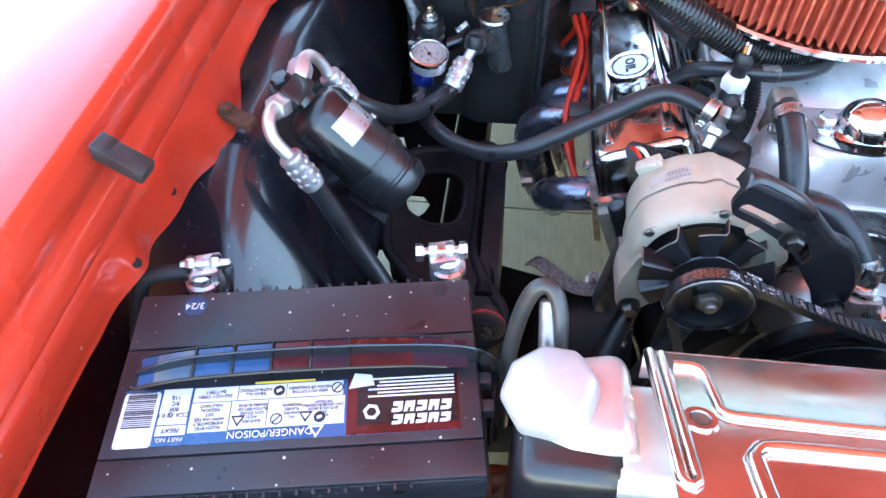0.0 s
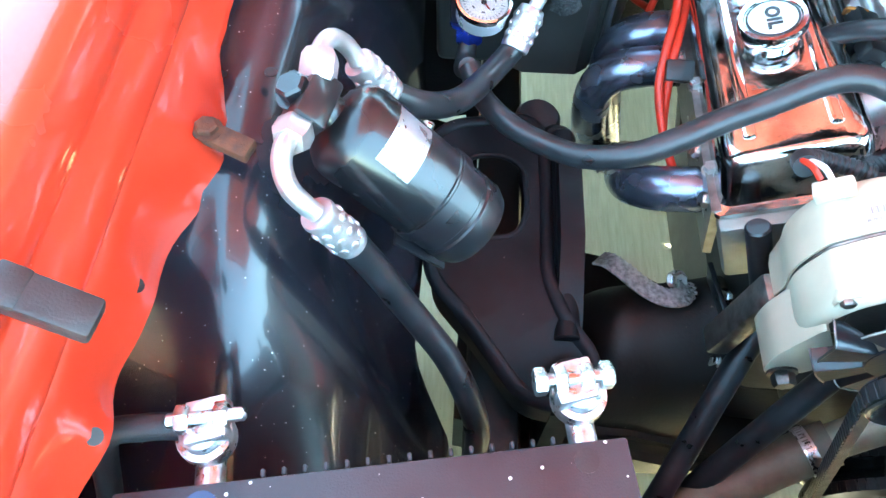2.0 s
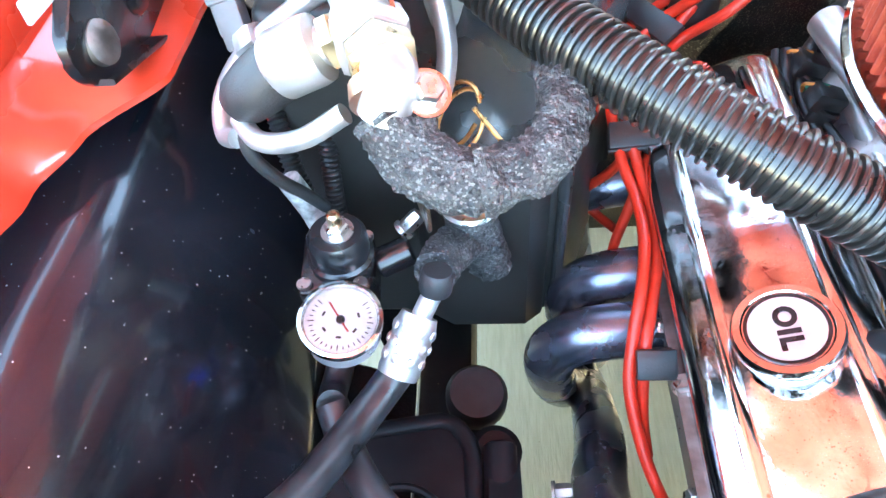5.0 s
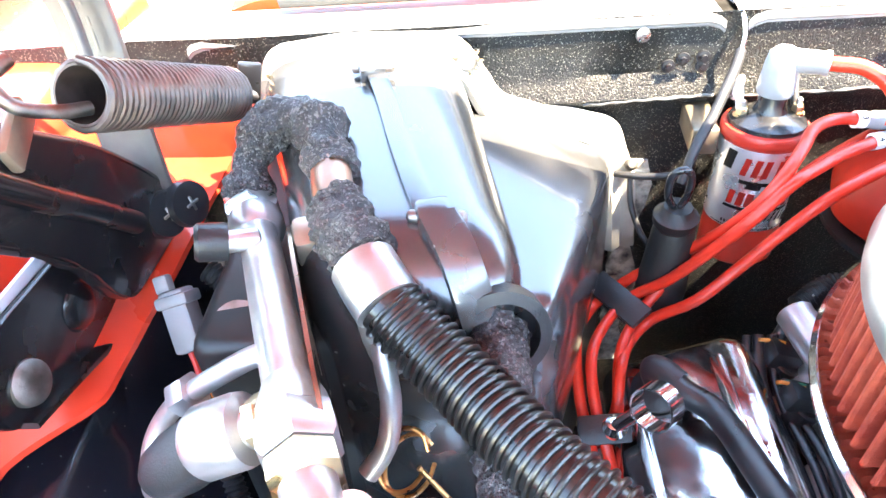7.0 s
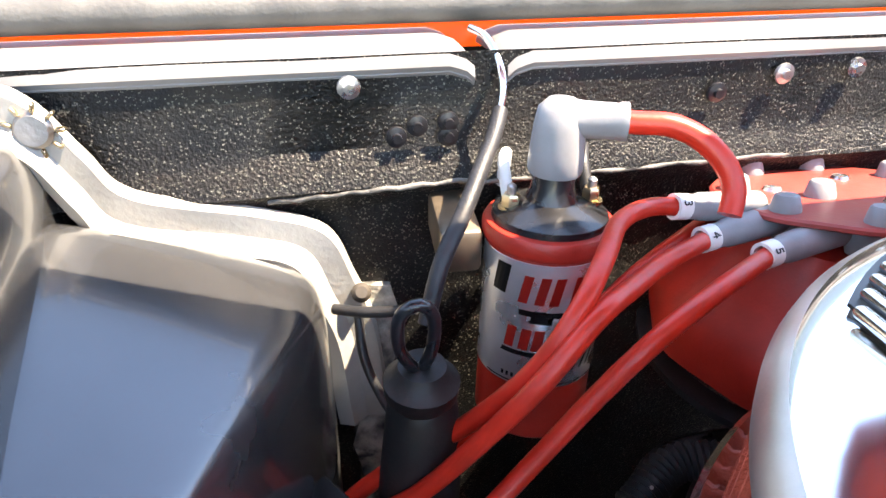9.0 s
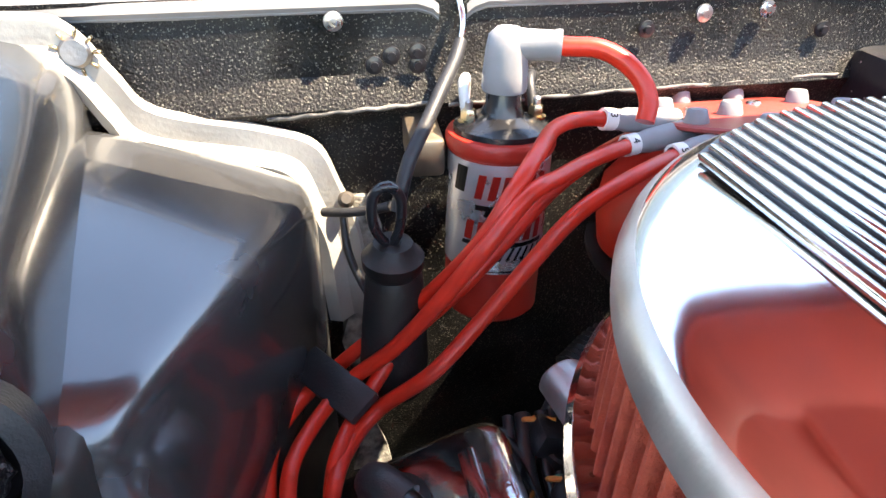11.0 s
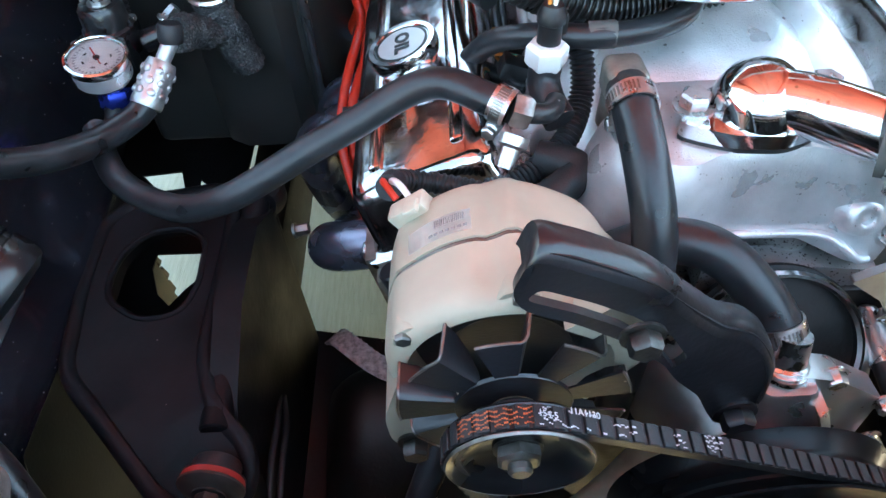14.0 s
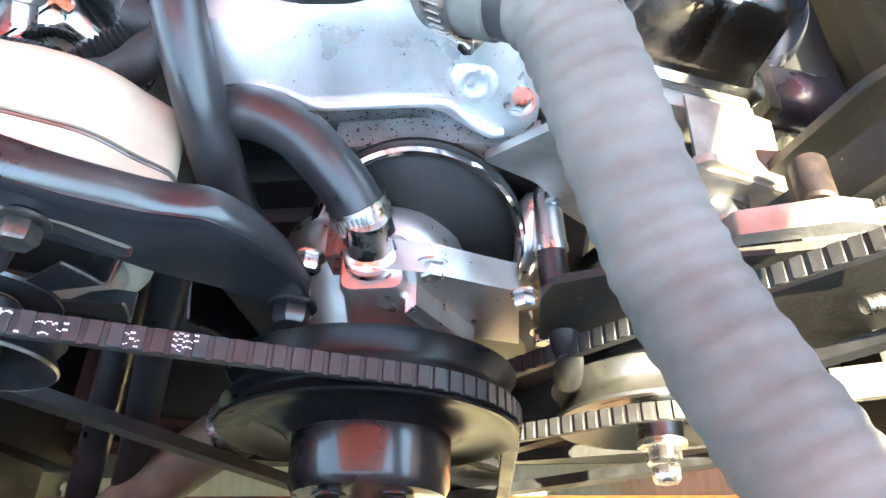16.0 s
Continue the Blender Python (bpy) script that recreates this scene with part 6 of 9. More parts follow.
part("spacer", cyl((0.226, 0.004, 0.788), (0.231, 0.034, 0.779), 0.0085, 24), mat("brown_spacer", (0.032, 0.021, 0.018), 0.5, 0.3, 0.3, 80, 0.3, 400), cb, "rusty brown spacer")
part("stud", lathe([(0, 0)] + [(0.005 - 0.0007 * (k % 2), 0.0012 * k) for k in range(22)] + [(0, 0.026)], (0.285, -0.014, 0.731), (-0.95, -0.25, 0.1), 16), STEEL, cb, "threaded steel stud")
part("tie_bar", loft([[(x, y - 0.012, z), (x, y + 0.012, z), (x, y + 0.012, z + 0.010), (x, y - 0.012, z + 0.010)] for x, y, z in ((0.32, 0.0, 0.545), (0.36, 0.002, 0.552), (0.43, 0.004, 0.565))]), DUSTY_EDGE, cb, "dusty tie bar")
hb = thing("head_bracket", (0.225, 0.06, 0.70), "tan dust-stained steel bracket bolted to the cylinder head", "bracket")
part("plate", plate(round2([(0.186, 0.752), (0.196, 0.757), (0.246, 0.726), (0.258, 0.664), (0.232, 0.648), (0.214, 0.674), (0.200, 0.722)], 0.004), [], 0.005, upright(0.062)), BRACKET_STEEL, hb)
part("ear", loft([[(x, y, z), (x, y + 0.05, z + 0.004), (x, y + 0.05, z + 0.008), (x, y, z + 0.004)] for x, y, z in ((0.190, 0.055, 0.748), (0.215, 0.055, 0.737), (0.246, 0.055, 0.720))]), BRACKET_STEEL, hb)
part("bolt", hexhead((0.214, 0.0565, 0.7105), (0.05, -0.95, 0.25), 0.0095, 0.013), STEEL, hb)
part("bolt", hexhead((0.238, 0.0565, 0.674), (0, -1, 0), 0.006, 0.006), DULL_STEEL, hb)
ac = thing("ac_compressor", (0.367, 0.08, 0.72), "black air-conditioning compressor with a belt pulley", "compressor")
part("body", lathe([(0, 0), (0.052, 0), (0.060, 0.012), (0.060, 0.17), (0.05, 0.18), (0, 0.18)], (0.367, 0.082, 0.817), (0, 1, 0), 48), FRAME_BLACK, ac)
part("pulley", lathe([(0, -0.020), (0.050, -0.020), (0.056, -0.014), (0.049, -0.006), (0.056, 0.002), (0.054, 0.004), (0.040, 0.001), (0.020, -0.006), (0, -0.006)], (0.367, -0.018, 0.817), FW, 60), GLOSS_BLACK, ac)
part("shaft", cyl((0.367, 0.0, 0.817), (0.367, 0.09, 0.817), 0.016), DULL_STEEL, ac)
eh = thing("exhaust_header", (0.27, 0.3, 0.62), "grey-blue coated exhaust header of the driver side", "exhaust header")
part("flange", loft([[(0.244, y, 0.675), (0.252, y, 0.672), (0.262, y, 0.715), (0.254, y, 0.718)] for y in (0.125, 0.30, 0.52)]), DULL_STEEL, eh)
for y in (0.155, 0.265, 0.375, 0.485):
    part("tube", tube([(0.250, y, 0.694), (0.285, y + 0.004, 0.682), (0.318, y + 0.02, 0.650), (0.330, y + 0.04, 0.59), (0.335, y * 0.5 + 0.27, 0.50), (0.335, y * 0.3 + 0.40, 0.42)], 0.0215, 20, 0.006), HEADER, eh)

# ---- hoses round the engine front ----
def hose(name, pts, r, material, label, category="hose", **k):
    t = thing(name, pts[0], label, category)
    part("tube", tube(pts, r, 20, 0.005, **k), material, t)
    return t
fh = hose("fuel_hose", [(-0.462, 0.235, 0.775), (-0.452, 0.212, 0.766), (-0.433, 0.183, 0.768), (-0.407, 0.160, 0.770), (-0.370, 0.136, 0.780), (-0.334, 0.126, 0.797), (-0.306, 0.129, 0.811), (-0.274, 0.138, 0.826), (-0.244, 0.144, 0.840), (-0.210, 0.150, 0.858), (-0.186, 0.145, 0.867), (-0.160, 0.128, 0.866), (-0.150, 0.122, 0.864)], 0.0098, HOSE_RUBBER, "black rubber hose sweeping over the valve cover")
clampband((-0.153, 0.1245, 0.865), (0.75, -0.45, -0.2), 0.0102, 0.0115, fh)
fit_ = thing("hose_fitting", (-0.138, 0.122, 0.859), "black threaded hose fitting", "fitting")
part("nut", hexhead((-0.148, 0.123, 0.863), (0.9, -0.1, -0.3), 0.0095, 0.012, False), DULL_STEEL, fit_)
part("elbow", tube([(-0.140, 0.122, 0.860), (-0.126, 0.126, 0.856), (-0.118, 0.142, 0.850), (-0.116, 0.16, 0.838)], 0.0062, 16, 0.004), BLACK_PLASTIC, fit_)
solo("ball_valve", lathe([(0, 0), (0.009, 0), (0.009, 0.006), (0.006, 0.008), (0.006, 0.020), (0, 0.020)], (-0.146, 0.112, 0.852), (-0.3, -0.5, -0.6), 14), STEEL, "small steel clamp screw by the hose end", "screw")

hh = hose("heater_hose", [(-0.0745, 0.145, 0.856), (-0.0745, 0.132, 0.857), (-0.0725, 0.114, 0.849), (-0.070, 0.094, 0.836), (-0.067, 0.075, 0.817), (-0.066, 0.060, 0.793), (-0.068, 0.050, 0.760), (-0.07, 0.045, 0.70), (-0.07, 0.045, 0.62)], 0.0135, HOSE_RUBBER, "black heater hose dropping from a brass-clamped elbow")
clampband((-0.0745, 0.131, 0.857), (0.02, -0.98, -0.15), 0.0138, 0.0125, hh)
el = thing("heater_elbow", (-0.076, 0.165, 0.84), "dull steel heater elbow screwed into the manifold", "elbow fitting")
EM = mat("weathered_zinc", (0.46, 0.44, 0.38), 0.42, 0.9, 0.2, 60, 0.3, 400)
part("block", box((0.025, 0.030, 0.025), pose(-0.0745, 0.155, 0.855, 0, 0, 4), 0.006, 3), EM, el)
part("stem", cyl((-0.0745, 0.160, 0.85), (-0.0748, 0.164, 0.815), 0.011, 24), EM, el)
part("nipple", cyl((-0.0745, 0.148, 0.856), (-0.0745, 0.122, 0.855), 0.0105), EM, el)

bh = hose("bypass_hose", [(-0.085, 0.082, 0.775), (-0.070, 0.080, 0.786), (-0.055, 0.076, 0.7935), (-0.038, 0.070, 0.796), (-0.021, 0.062, 0.791), (-0.006, 0.049, 0.780), (0.005, 0.037, 0.768), (0.0105, 0.028, 0.758), (0.0125, 0.022, 0.750)], 0.0145, HOSE_RUBBER, "black moulded bypass hose on the water pump")
clampband((0.0095, 0.030, 0.760), (0.3, -0.55, -0.78), 0.0150, 0.0115, bh)

# big flexible hose to the radiator, with convolutions
rp = [(0.062, 0.098, 0.854), (0.080, 0.086, 0.858), (0.098, 0.075, 0.860), (0.113, 0.058, 0.856), (0.124, 0.028, 0.846), (0.135, -0.010, 0.834), (0.146, -0.046, 0.827), (0.160, -0.082, 0.826), (0.175, -0.120, 0.831), (0.190, -0.160, 0.842), (0.20, -0.20, 0.855)]
rh = thing("radiator_hose", rp[0], "dusty grey corrugated flexible radiator hose", "radiator hose")
part("tube", tube(rp, lambda s: 0.0262 if s < 0.035 else 0.0232 + 0.0004 * math.sin(s * 2 * math.pi / 0.0108 + 1.5 * math.sin(s * 70)) + 0.0003 * math.sin(s * 260), 40, 0.0016), GREY_HOSE, rh)
part("cuff", tube(rp[:3], 0.0240, 40, 0.004), RUBBER, rh, "smooth black rubber cuff")
clampband((0.0735, 0.090, 0.8565), (0.8, -0.6, 0.1), 0.0265, 0.0135, rh)

# split loom over the engine
lp = [(-0.386, 0.381, 0.976), (-0.372, 0.369, 0.966), (-0.356, 0.354, 0.959), (-0.339, 0.335, 0.956), (-0.320, 0.310, 0.956), (-0.292, 0.283, 0.953), (-0.256, 0.257, 0.944), (-0.219, 0.240, 0.930), (-0.182, 0.230, 0.913), (-0.145, 0.226, 0.893), (-0.110, 0.228, 0.874), (-0.072, 0.238, 0.856), (-0.03, 0.258, 0.849), (0.02, 0.27, 0.847)]
loom = thing("hose_loom", lp[0], "glossy black corrugated loom over the air-conditioning line", "corrugated loom")
lpath, _ = resample(smoothpath(lp), 0.0050)
for _ in range(20):
    lpath = [lpath[0]] + [(p + q * 2 + r) / 4 for p, q, r in zip(lpath, lpath[1:], lpath[2:])] + [lpath[-1]]
part("sleeve", tube(lpath, 0.0146, 28, 0.003, smooth_path=False), LOOM, loom)
rings = bmesh.new()
for p, q, r in zip(lpath, lpath[1:], lpath[2:]):
    lathe([(0.0140, -0.0016), (0.0162, -0.0012), (0.0169, -0.0004), (0.0169, 0.0004), (0.0162, 0.0012), (0.0140, 0.0016)], q, r - p, 30, bm=rings)
part("ribbing", rings, LOOM, loom, "raised loom rings", kind="stuff")
part("inner_line", tube([(-0.398, 0.400, 0.983), (-0.392, 0.390, 0.980), (-0.385, 0.380, 0.9755)], 0.0165, 24, 0.004), RAW_ALU, loom, "bare aluminium collar")

# wiring and small parts beside the valve cover
solo("vacuum_hose", tube([(-0.170, 0.26, 0.80), (-0.150, 0.225, 0.842), (-0.120, 0.205, 0.858), (-0.090, 0.198, 0.860), (-0.062, 0.200, 0.860), (-0.040, 0.207, 0.860), (-0.019, 0.221, 0.862), (-0.010, 0.25, 0.868), (-0.02, 0.28, 0.876)], 0.0085, 16), HOSE_RUBBER, "black vacuum hose under the air cleaner", "hose")
solo("hose_label", lathe([(0.0088, 0), (0.0092, 0.001), (0.0092, 0.018), (0.0088, 0.019)], (-0.072, 0.199, 0.860), (-0.99, 0.0, 0.0), 20), GREY_HOSE, "grey printed sleeve on the vacuum hose", "sleeve")
ms = thing("pressure_sensor", (-0.120, 0.182, 0.83), "white plastic pressure sensor with a black plug", "sensor")
part("hex", lathe([(0, 0), (0.012, 0), (0.0140, 0.003), (0.0140, 0.013), (0.011, 0.016), (0, 0.016)], (-0.120, 0.180, 0.852), (0.05, 0.05, 1), 6), WHITE_PLASTIC, ms, "white hex body")
part("plug", lathe([(0, 0), (0.0078, 0), (0.0078, 0.014), (0.0092, 0.015), (0.0092, 0.020), (0.0064, 0.026), (0, 0.027)], (-0.119, 0.182, 0.867), (0.05, 0.05, 1), 20), BLACK_PLASTIC, ms)
part("boot", tube([(-0.1195, 0.180, 0.853), (-0.121, 0.176, 0.843), (-0.118, 0.165, 0.834), (-0.112, 0.152, 0.828)], 0.0108, 18, 0.003), BLACK_PLASTIC, ms)
part("latch", box((0.005, 0.005, 0.014), pose(-0.1105, 0.182, 0.880, 0, 4, 10), 0.0015), BLACK_PLASTIC, ms)
for k in range(4):
    c_ = Vector((-0.118 + 0.0024 * math.cos(k * 1.6 + 0.4), 0.1835 + 0.0024 * math.sin(k * 1.6 + 0.4), 0.893))
    part("lead", cyl(c_, c_ + Vector((0.0004, 0.001, 0.0085 + 0.0015 * (k % 2))), 0.0014, 8, 0.0004), (CREAM_PLASTIC, WHITE_PLASTIC, CREAM_WIRE, WHITE_PLASTIC)[k], ms)
solo("conduit", tube([(-0.098, 0.215, 0.860), (-0.092, 0.200, 0.842), (-0.092, 0.186, 0.820), (-0.105, 0.160, 0.805), (-0.13, 0.14, 0.795), (-0.16, 0.125, 0.79)], lambda s: 0.0080 + 0.0010 * math.sin(s * 2 * math.pi / 0.0036), 18, 0.0009), BLACK_PLASTIC, "black corrugated conduit beside the sensor", "wiring conduit")
solo("taped_harness", tube([(-0.125, 0.150, 0.80), (-0.10, 0.135, 0.80), (-0.128, 0.115, 0.79), (-0.155, 0.115, 0.785)], 0.012, 16, 0.003, rough=0.08), RUBBER, "taped black wiring harness above the alternator", "wiring harness")
def injector(i, y):
    t = thing("fuel_injector", (-0.135, y, 0.79), "black plastic fuel injector plug with coloured wires", "fuel injector", "fuel injectors")
    d = Vector((0.35, 0, 0.93)).normalized()
    o = Vector((-0.137, y, 0.790))
    part("body", cyl(o - d * 0.012, o + d * 0.020, 0.0090, 18), BLACK_PLASTIC, t)
    part("plug", box((0.018, 0.024, 0.016), frame_of(o + d * 0.024 + Vector((-0.004, 0.006, 0)), d, (0, 1, 0)), 0.003), BLACK_PLASTIC, t)
    for k, c_ in ((-1, CREAM_WIRE), (1, GREEN_WIRE if i % 2 == 0 else CREAM_WIRE)):
        part("lead", tube([o + d * 0.028 + Vector((-0.004, 0.010, 0.004)), o + Vector((-0.006 + 0.003 * k, 0.014, 0.030)), o + Vector((-0.004, 0.024, 0.016))], 0.0014, 8, 0.003), c_, t)
for i, y in enumerate((0.228, 0.262, 0.440, 0.478)):
    injector(i, y)
solo("fuel_rail", cyl((-0.118, 0.20, 0.806), (-0.108, 0.50, 0.806), 0.0085, 20), RAW_ALU, "bare aluminium fuel rail along the manifold", "fuel rail")
solo("rail_tube", cyl((-0.128, 0.498, 0.842), (-0.098, 0.36, 0.822), 0.0125, 24), RAW_ALU, "bright aluminium tube angled beside the air cleaner", "tube")
for k, (dx, r_) in enumerate(((0.0, 0.0045), (0.010, 0.0035), (-0.008, 0.003), (0.016, 0.003))):
    solo("engine_wire", tube([(-0.145 + dx, 0.500, 0.815), (-0.150 + dx, 0.46, 0.800), (-0.146 + dx, 0.40, 0.795 + 0.003 * k), (-0.148 + dx, 0.33, 0.795), (-0.143 + dx, 0.27, 0.790)], r_, 10), HOSE_RUBBER, "black wiring along the valve cover", "wire", group="engine wires")
for k in range(5):
    solo("engine_wire", tube([(-0.13 + 0.012 * k, 0.50, 0.81 + 0.004 * k), (-0.10 + 0.014 * k, 0.535, 0.815), (-0.07 + 0.02 * k, 0.55 - 0.006 * k, 0.82), (0.0 + 0.02 * k, 0.54, 0.83)], 0.0055 + 0.001 * (k % 2), 10), HOSE_RUBBER, "black wiring behind the intake", "wire", group="engine wires")
solo("rear_conduit", tube([(-0.115, 0.515, 0.828), (-0.085, 0.530, 0.835), (-0.05, 0.515, 0.842), (-0.02, 0.49, 0.85)], lambda s: 0.0085 + 0.0010 * math.sin(s * 2 * math.pi / 0.0036), 16, 0.0009), BLACK_PLASTIC, "black corrugated conduit below the distributor", "wiring conduit")

# ---- passenger side: drier, hoses, regulator ----
D0, D1 = Vector((-0.5430, 0.0780, 0.8760)), Vector((-0.4520, 0.0580, 0.7880))
DA = (D1 - D0).normalized()
DL = (D1 - D0).length
RD = 0.0345
dr = thing("receiver_drier", D0.lerp(D1, 0.5) - Vector((0, 0, 0.05)), "black cylindrical receiver drier with a silver label", "receiver drier")
part("canister", lathe([(0, -0.006), (0.020, -0.005), (0.029, 0.0), (RD - 0.0015, 0.006), (RD, 0.012), (RD, DL * 0.60), (RD + 0.0016, DL * 0.605), (RD + 0.0016, DL * 0.655), (RD, DL * 0.66), (RD, DL * 0.79), (RD - 0.0016, DL * 0.80), (RD - 0.0016, DL * 0.825), (RD, DL * 0.835), (RD, DL - 0.010), (RD - 0.003, DL - 0.003), (0.024, DL), (0, DL + 0.001)], D0, DA, 72), GLOSS_BLACK, dr)
part("band", lathe([(RD + 0.0004, 0), (RD + 0.0022, 0.0005), (RD + 0.0022, 0.009), (RD + 0.0004, 0.0095)], D0 + DA * DL * 0.615, DA, 60), BLACK_PAINT, dr, "black mounting band")
dm = frame_of(D0, DA, (0, 0, 1))
bm = bmesh.new()
rows = []
for k in range(15):
    a = radians(-30 + 75 * k / 14)
    rows.append([bm.verts.new(dm @ Vector(((RD + 0.0004) * math.cos(a), (RD + 0.0004) * math.sin(a), h))) for h in (0.0222, 0.0495)])
for a, b in zip(rows, rows[1:]):
    bm.faces.new((a[0], b[0], b[1], a[1]))
solidify(bm, 0.0003)
part("label", bm, LABEL_SILVER, dr, "blank silver paper label")
part("head_neck", cyl(D0 - DA * 0.022, D0, 0.0125, 24), GLOSS_BLACK, dr)
bm_ = frame_of((-0.5560, 0.0710, 0.8980), DA, (0.1, 1, 0))
part("head_block", box((0.040, 0.024, 0.022), bm_, 0.003), GLOSS_BLACK, dr, "black fitting block")
part("hex_plug", hexhead(bm_ @ Vector((0.0, 0.0, -0.011)), (-0.25, -0.10, 0.96), 0.0088, 0.009), BLACK_PAINT, dr)
part("pressure_tap", cyl(D0 + DA * 0.062 + Vector((0.010, 0.026, 0.016)), D0 + DA * 0.060 + Vector((0.014, 0.031, 0.020)), 0.0042), STEEL, dr)
part("bracket", box((0.05, 0.05, 0.003), frame_of(D0 + DA * 0.09 + Vector((-0.012, 0.0, -0.040)), DA.cross(Vector((0, 1, 0))), (0, 1, 0)), 0.001), BLACK_PAINT, dr)

def ac_fitting(name, nut_c, nut_ax, bend, crimp0, crimp1, hose_pts, label):
    t = thing(name, hose_pts[0], label, "air-conditioning hose")
    part("thread", cyl(Vector(nut_c) - Vector(nut_ax) * 0.020, Vector(nut_c), 0.0095, 20), GLOSS_BLACK, t)
    part("nut", lathe([(0, -0.010), (0.0108, -0.010), (0.0122, -0.007), (0.0122, 0.005), (0.0098, 0.010), (0, 0.010)], nut_c, nut_ax, 6), RAW_ALU, t, "aluminium flare nut")
    part("bend", tube([Vector(nut_c), *[Vector(b) for b in bend], Vector(crimp0)], 0.0062, 18, 0.003), RAW_ALU, t, "bent aluminium tube")
    ax = (Vector(crimp1) - Vector(crimp0))
    L = ax.length
    part("ferrule", lathe([(0, 0), (0.0110, 0), (0.0118, 0.003), (0.0110, 0.006), (0.0113, L * 0.3), (0.0116, L * 0.6), (0.0113, L * 0.9), (0.0118, L - 0.002), (0.0112, L), (0, L)], crimp0, ax, 24), RAW_ALU, t, "crimped aluminium ferrule")
    fm = frame_of(crimp0, ax)
    for r_ in range(3):
        for k in range(8):
            a = 2 * math.pi * (k + 0.5 * (r_ % 2)) / 8
            p = fm @ Vector((0.0109 * math.cos(a), 0.0109 * math.sin(a), L * (0.30 + 0.24 * r_)))
            part("dimple", lathe([(0.0035, -0.0005), (0.003, 0.0012), (0.0016, 0.0018), (0, 0.0019)], p, fm.to_3x3() @ Vector((math.cos(a), math.sin(a), 0)), 10), RAW_ALU, t)
    part("hose", tube([crimp1, *hose_pts], 0.0104, 22, 0.005), HOSE_RUBBER, t, "smooth black barrier hose")
    return t
up = ac_fitting("upper_drier_hose", (-0.5535, 0.0950, 0.9060), (0.05, 0.80, 0.35), [(-0.5532, 0.1060, 0.9100), (-0.5495, 0.1170, 0.9085), (-0.5440, 0.1225, 0.9010), (-0.5390, 0.1240, 0.8920)], (-0.5355, 0.1232, 0.8830), (-0.5165, 0.1260, 0.8515),
                [(-0.499, 0.132, 0.836), (-0.482, 0.150, 0.816), (-0.466, 0.174, 0.799), (-0.450, 0.210, 0.782), (-0.433, 0.240, 0.778), (-0.424, 0.252, 0.782)], "crimped black air-conditioning hose from the drier head")
part("ferrule", lathe([(0, 0), (0.0122, 0), (0.0128, 0.004), (0.0122, 0.008), (0.0125, 0.032), (0.0110, 0.038), (0, 0.038)], (-0.424, 0.250, 0.782), (0.28, 0.55, 0.42), 24), RAW_ALU, up, "crimped aluminium ferrule")
uf = frame_of((-0.424, 0.250, 0.782), (0.28, 0.55, 0.42))
for r_ in range(3):
    for k_ in range(8):
        a = 2 * math.pi * (k_ + 0.5 * (r_ % 2)) / 8
        dn = Vector((math.cos(a), math.sin(a), 0))
        part("dimple", lathe([(0.0035, -0.0005), (0.003, 0.0012), (0.0016, 0.0018), (0, 0.0019)], uf @ (dn * 0.0120 + Vector((0, 0, 0.011 + 0.009 * r_))), uf.to_3x3() @ dn, 10), RAW_ALU, up)
part("service_stem", cyl((-0.410, 0.274, 0.803), (-0.398, 0.290, 0.820), 0.0062), RAW_ALU, up)
part("service_cap", lathe([(0, 0), (0.0092, 0), (0.0098, 0.002), (0.0098, 0.013), (0.0085, 0.015), (0, 0.015)], (-0.400, 0.286, 0.816), (0.15, 0.3, 0.94), 24), BLACK_PLASTIC, up, "ribbed black service cap")
ac_fitting("lower_drier_hose", (-0.562, 0.045, 0.901), (-0.05, -0.75, 0.25), [(-0.564, 0.032, 0.906), (-0.564, 0.020, 0.902), (-0.560, 0.012, 0.892), (-0.553, 0.009, 0.882)], (-0.547, 0.008, 0.874), (-0.530, 0.010, 0.838),
           [(-0.516, 0.007, 0.809), (-0.502, 0.002, 0.779), (-0.485, -0.007, 0.752), (-0.467, -0.020, 0.728), (-0.450, -0.040, 0.700), (-0.44, -0.055, 0.66), (-0.44, -0.06, 0.58)], "crimped black air-conditioning hose dropping behind the battery")

# fuel pressure regulator with its dial gauge
rg = thing("fuel_regulator", (-0.462, 0.310, 0.79), "black billet fuel pressure regulator with a dial gauge", "fuel regulator")
part("body", box((0.044, 0.046, 0.040), pose(-0.462, 0.312, 0.792, 0, 0, 4), 0.003), GLOSS_BLACK, rg)
part("cap", lathe([(0, 0), (0.0205, 0), (0.0205, 0.004), (0.0185, 0.006), (0.0180, 0.020), (0.0155, 0.024), (0, 0.025)], (-0.459, 0.315, 0.812), (0.02, 0.02, 1), 48), GLOSS_BLACK, rg)
part("adjuster_nut", hexhead((-0.457, 0.315, 0.837), (0, 0, 1), 0.0066, 0.006), STEEL, rg)
part("adjuster_screw", cyl((-0.457, 0.315, 0.842), (-0.457, 0.315, 0.853), 0.0042, 14), BRASS, rg)
for dx, dy in ((-0.017, -0.018), (0.017, -0.018), (0.017, 0.018), (-0.017, 0.018)):
    part("screw", lathe([(0.0018, 0.003), (0.0042, 0.003), (0.0045, 0.0025), (0.0045, 0), (0, 0)], (-0.462 + dx, 0.312 + dy, 0.812), (0, 0, 1), 14), STEEL, rg)
part("side_port", cyl((-0.440, 0.322, 0.795), (-0.418, 0.330, 0.800), 0.010, 20), GLOSS_BLACK, rg)
part("port_bolt", hexhead((-0.425, 0.345, 0.800), (0.6, 0.3, 0.5), 0.005, 0.014), STEEL, rg)
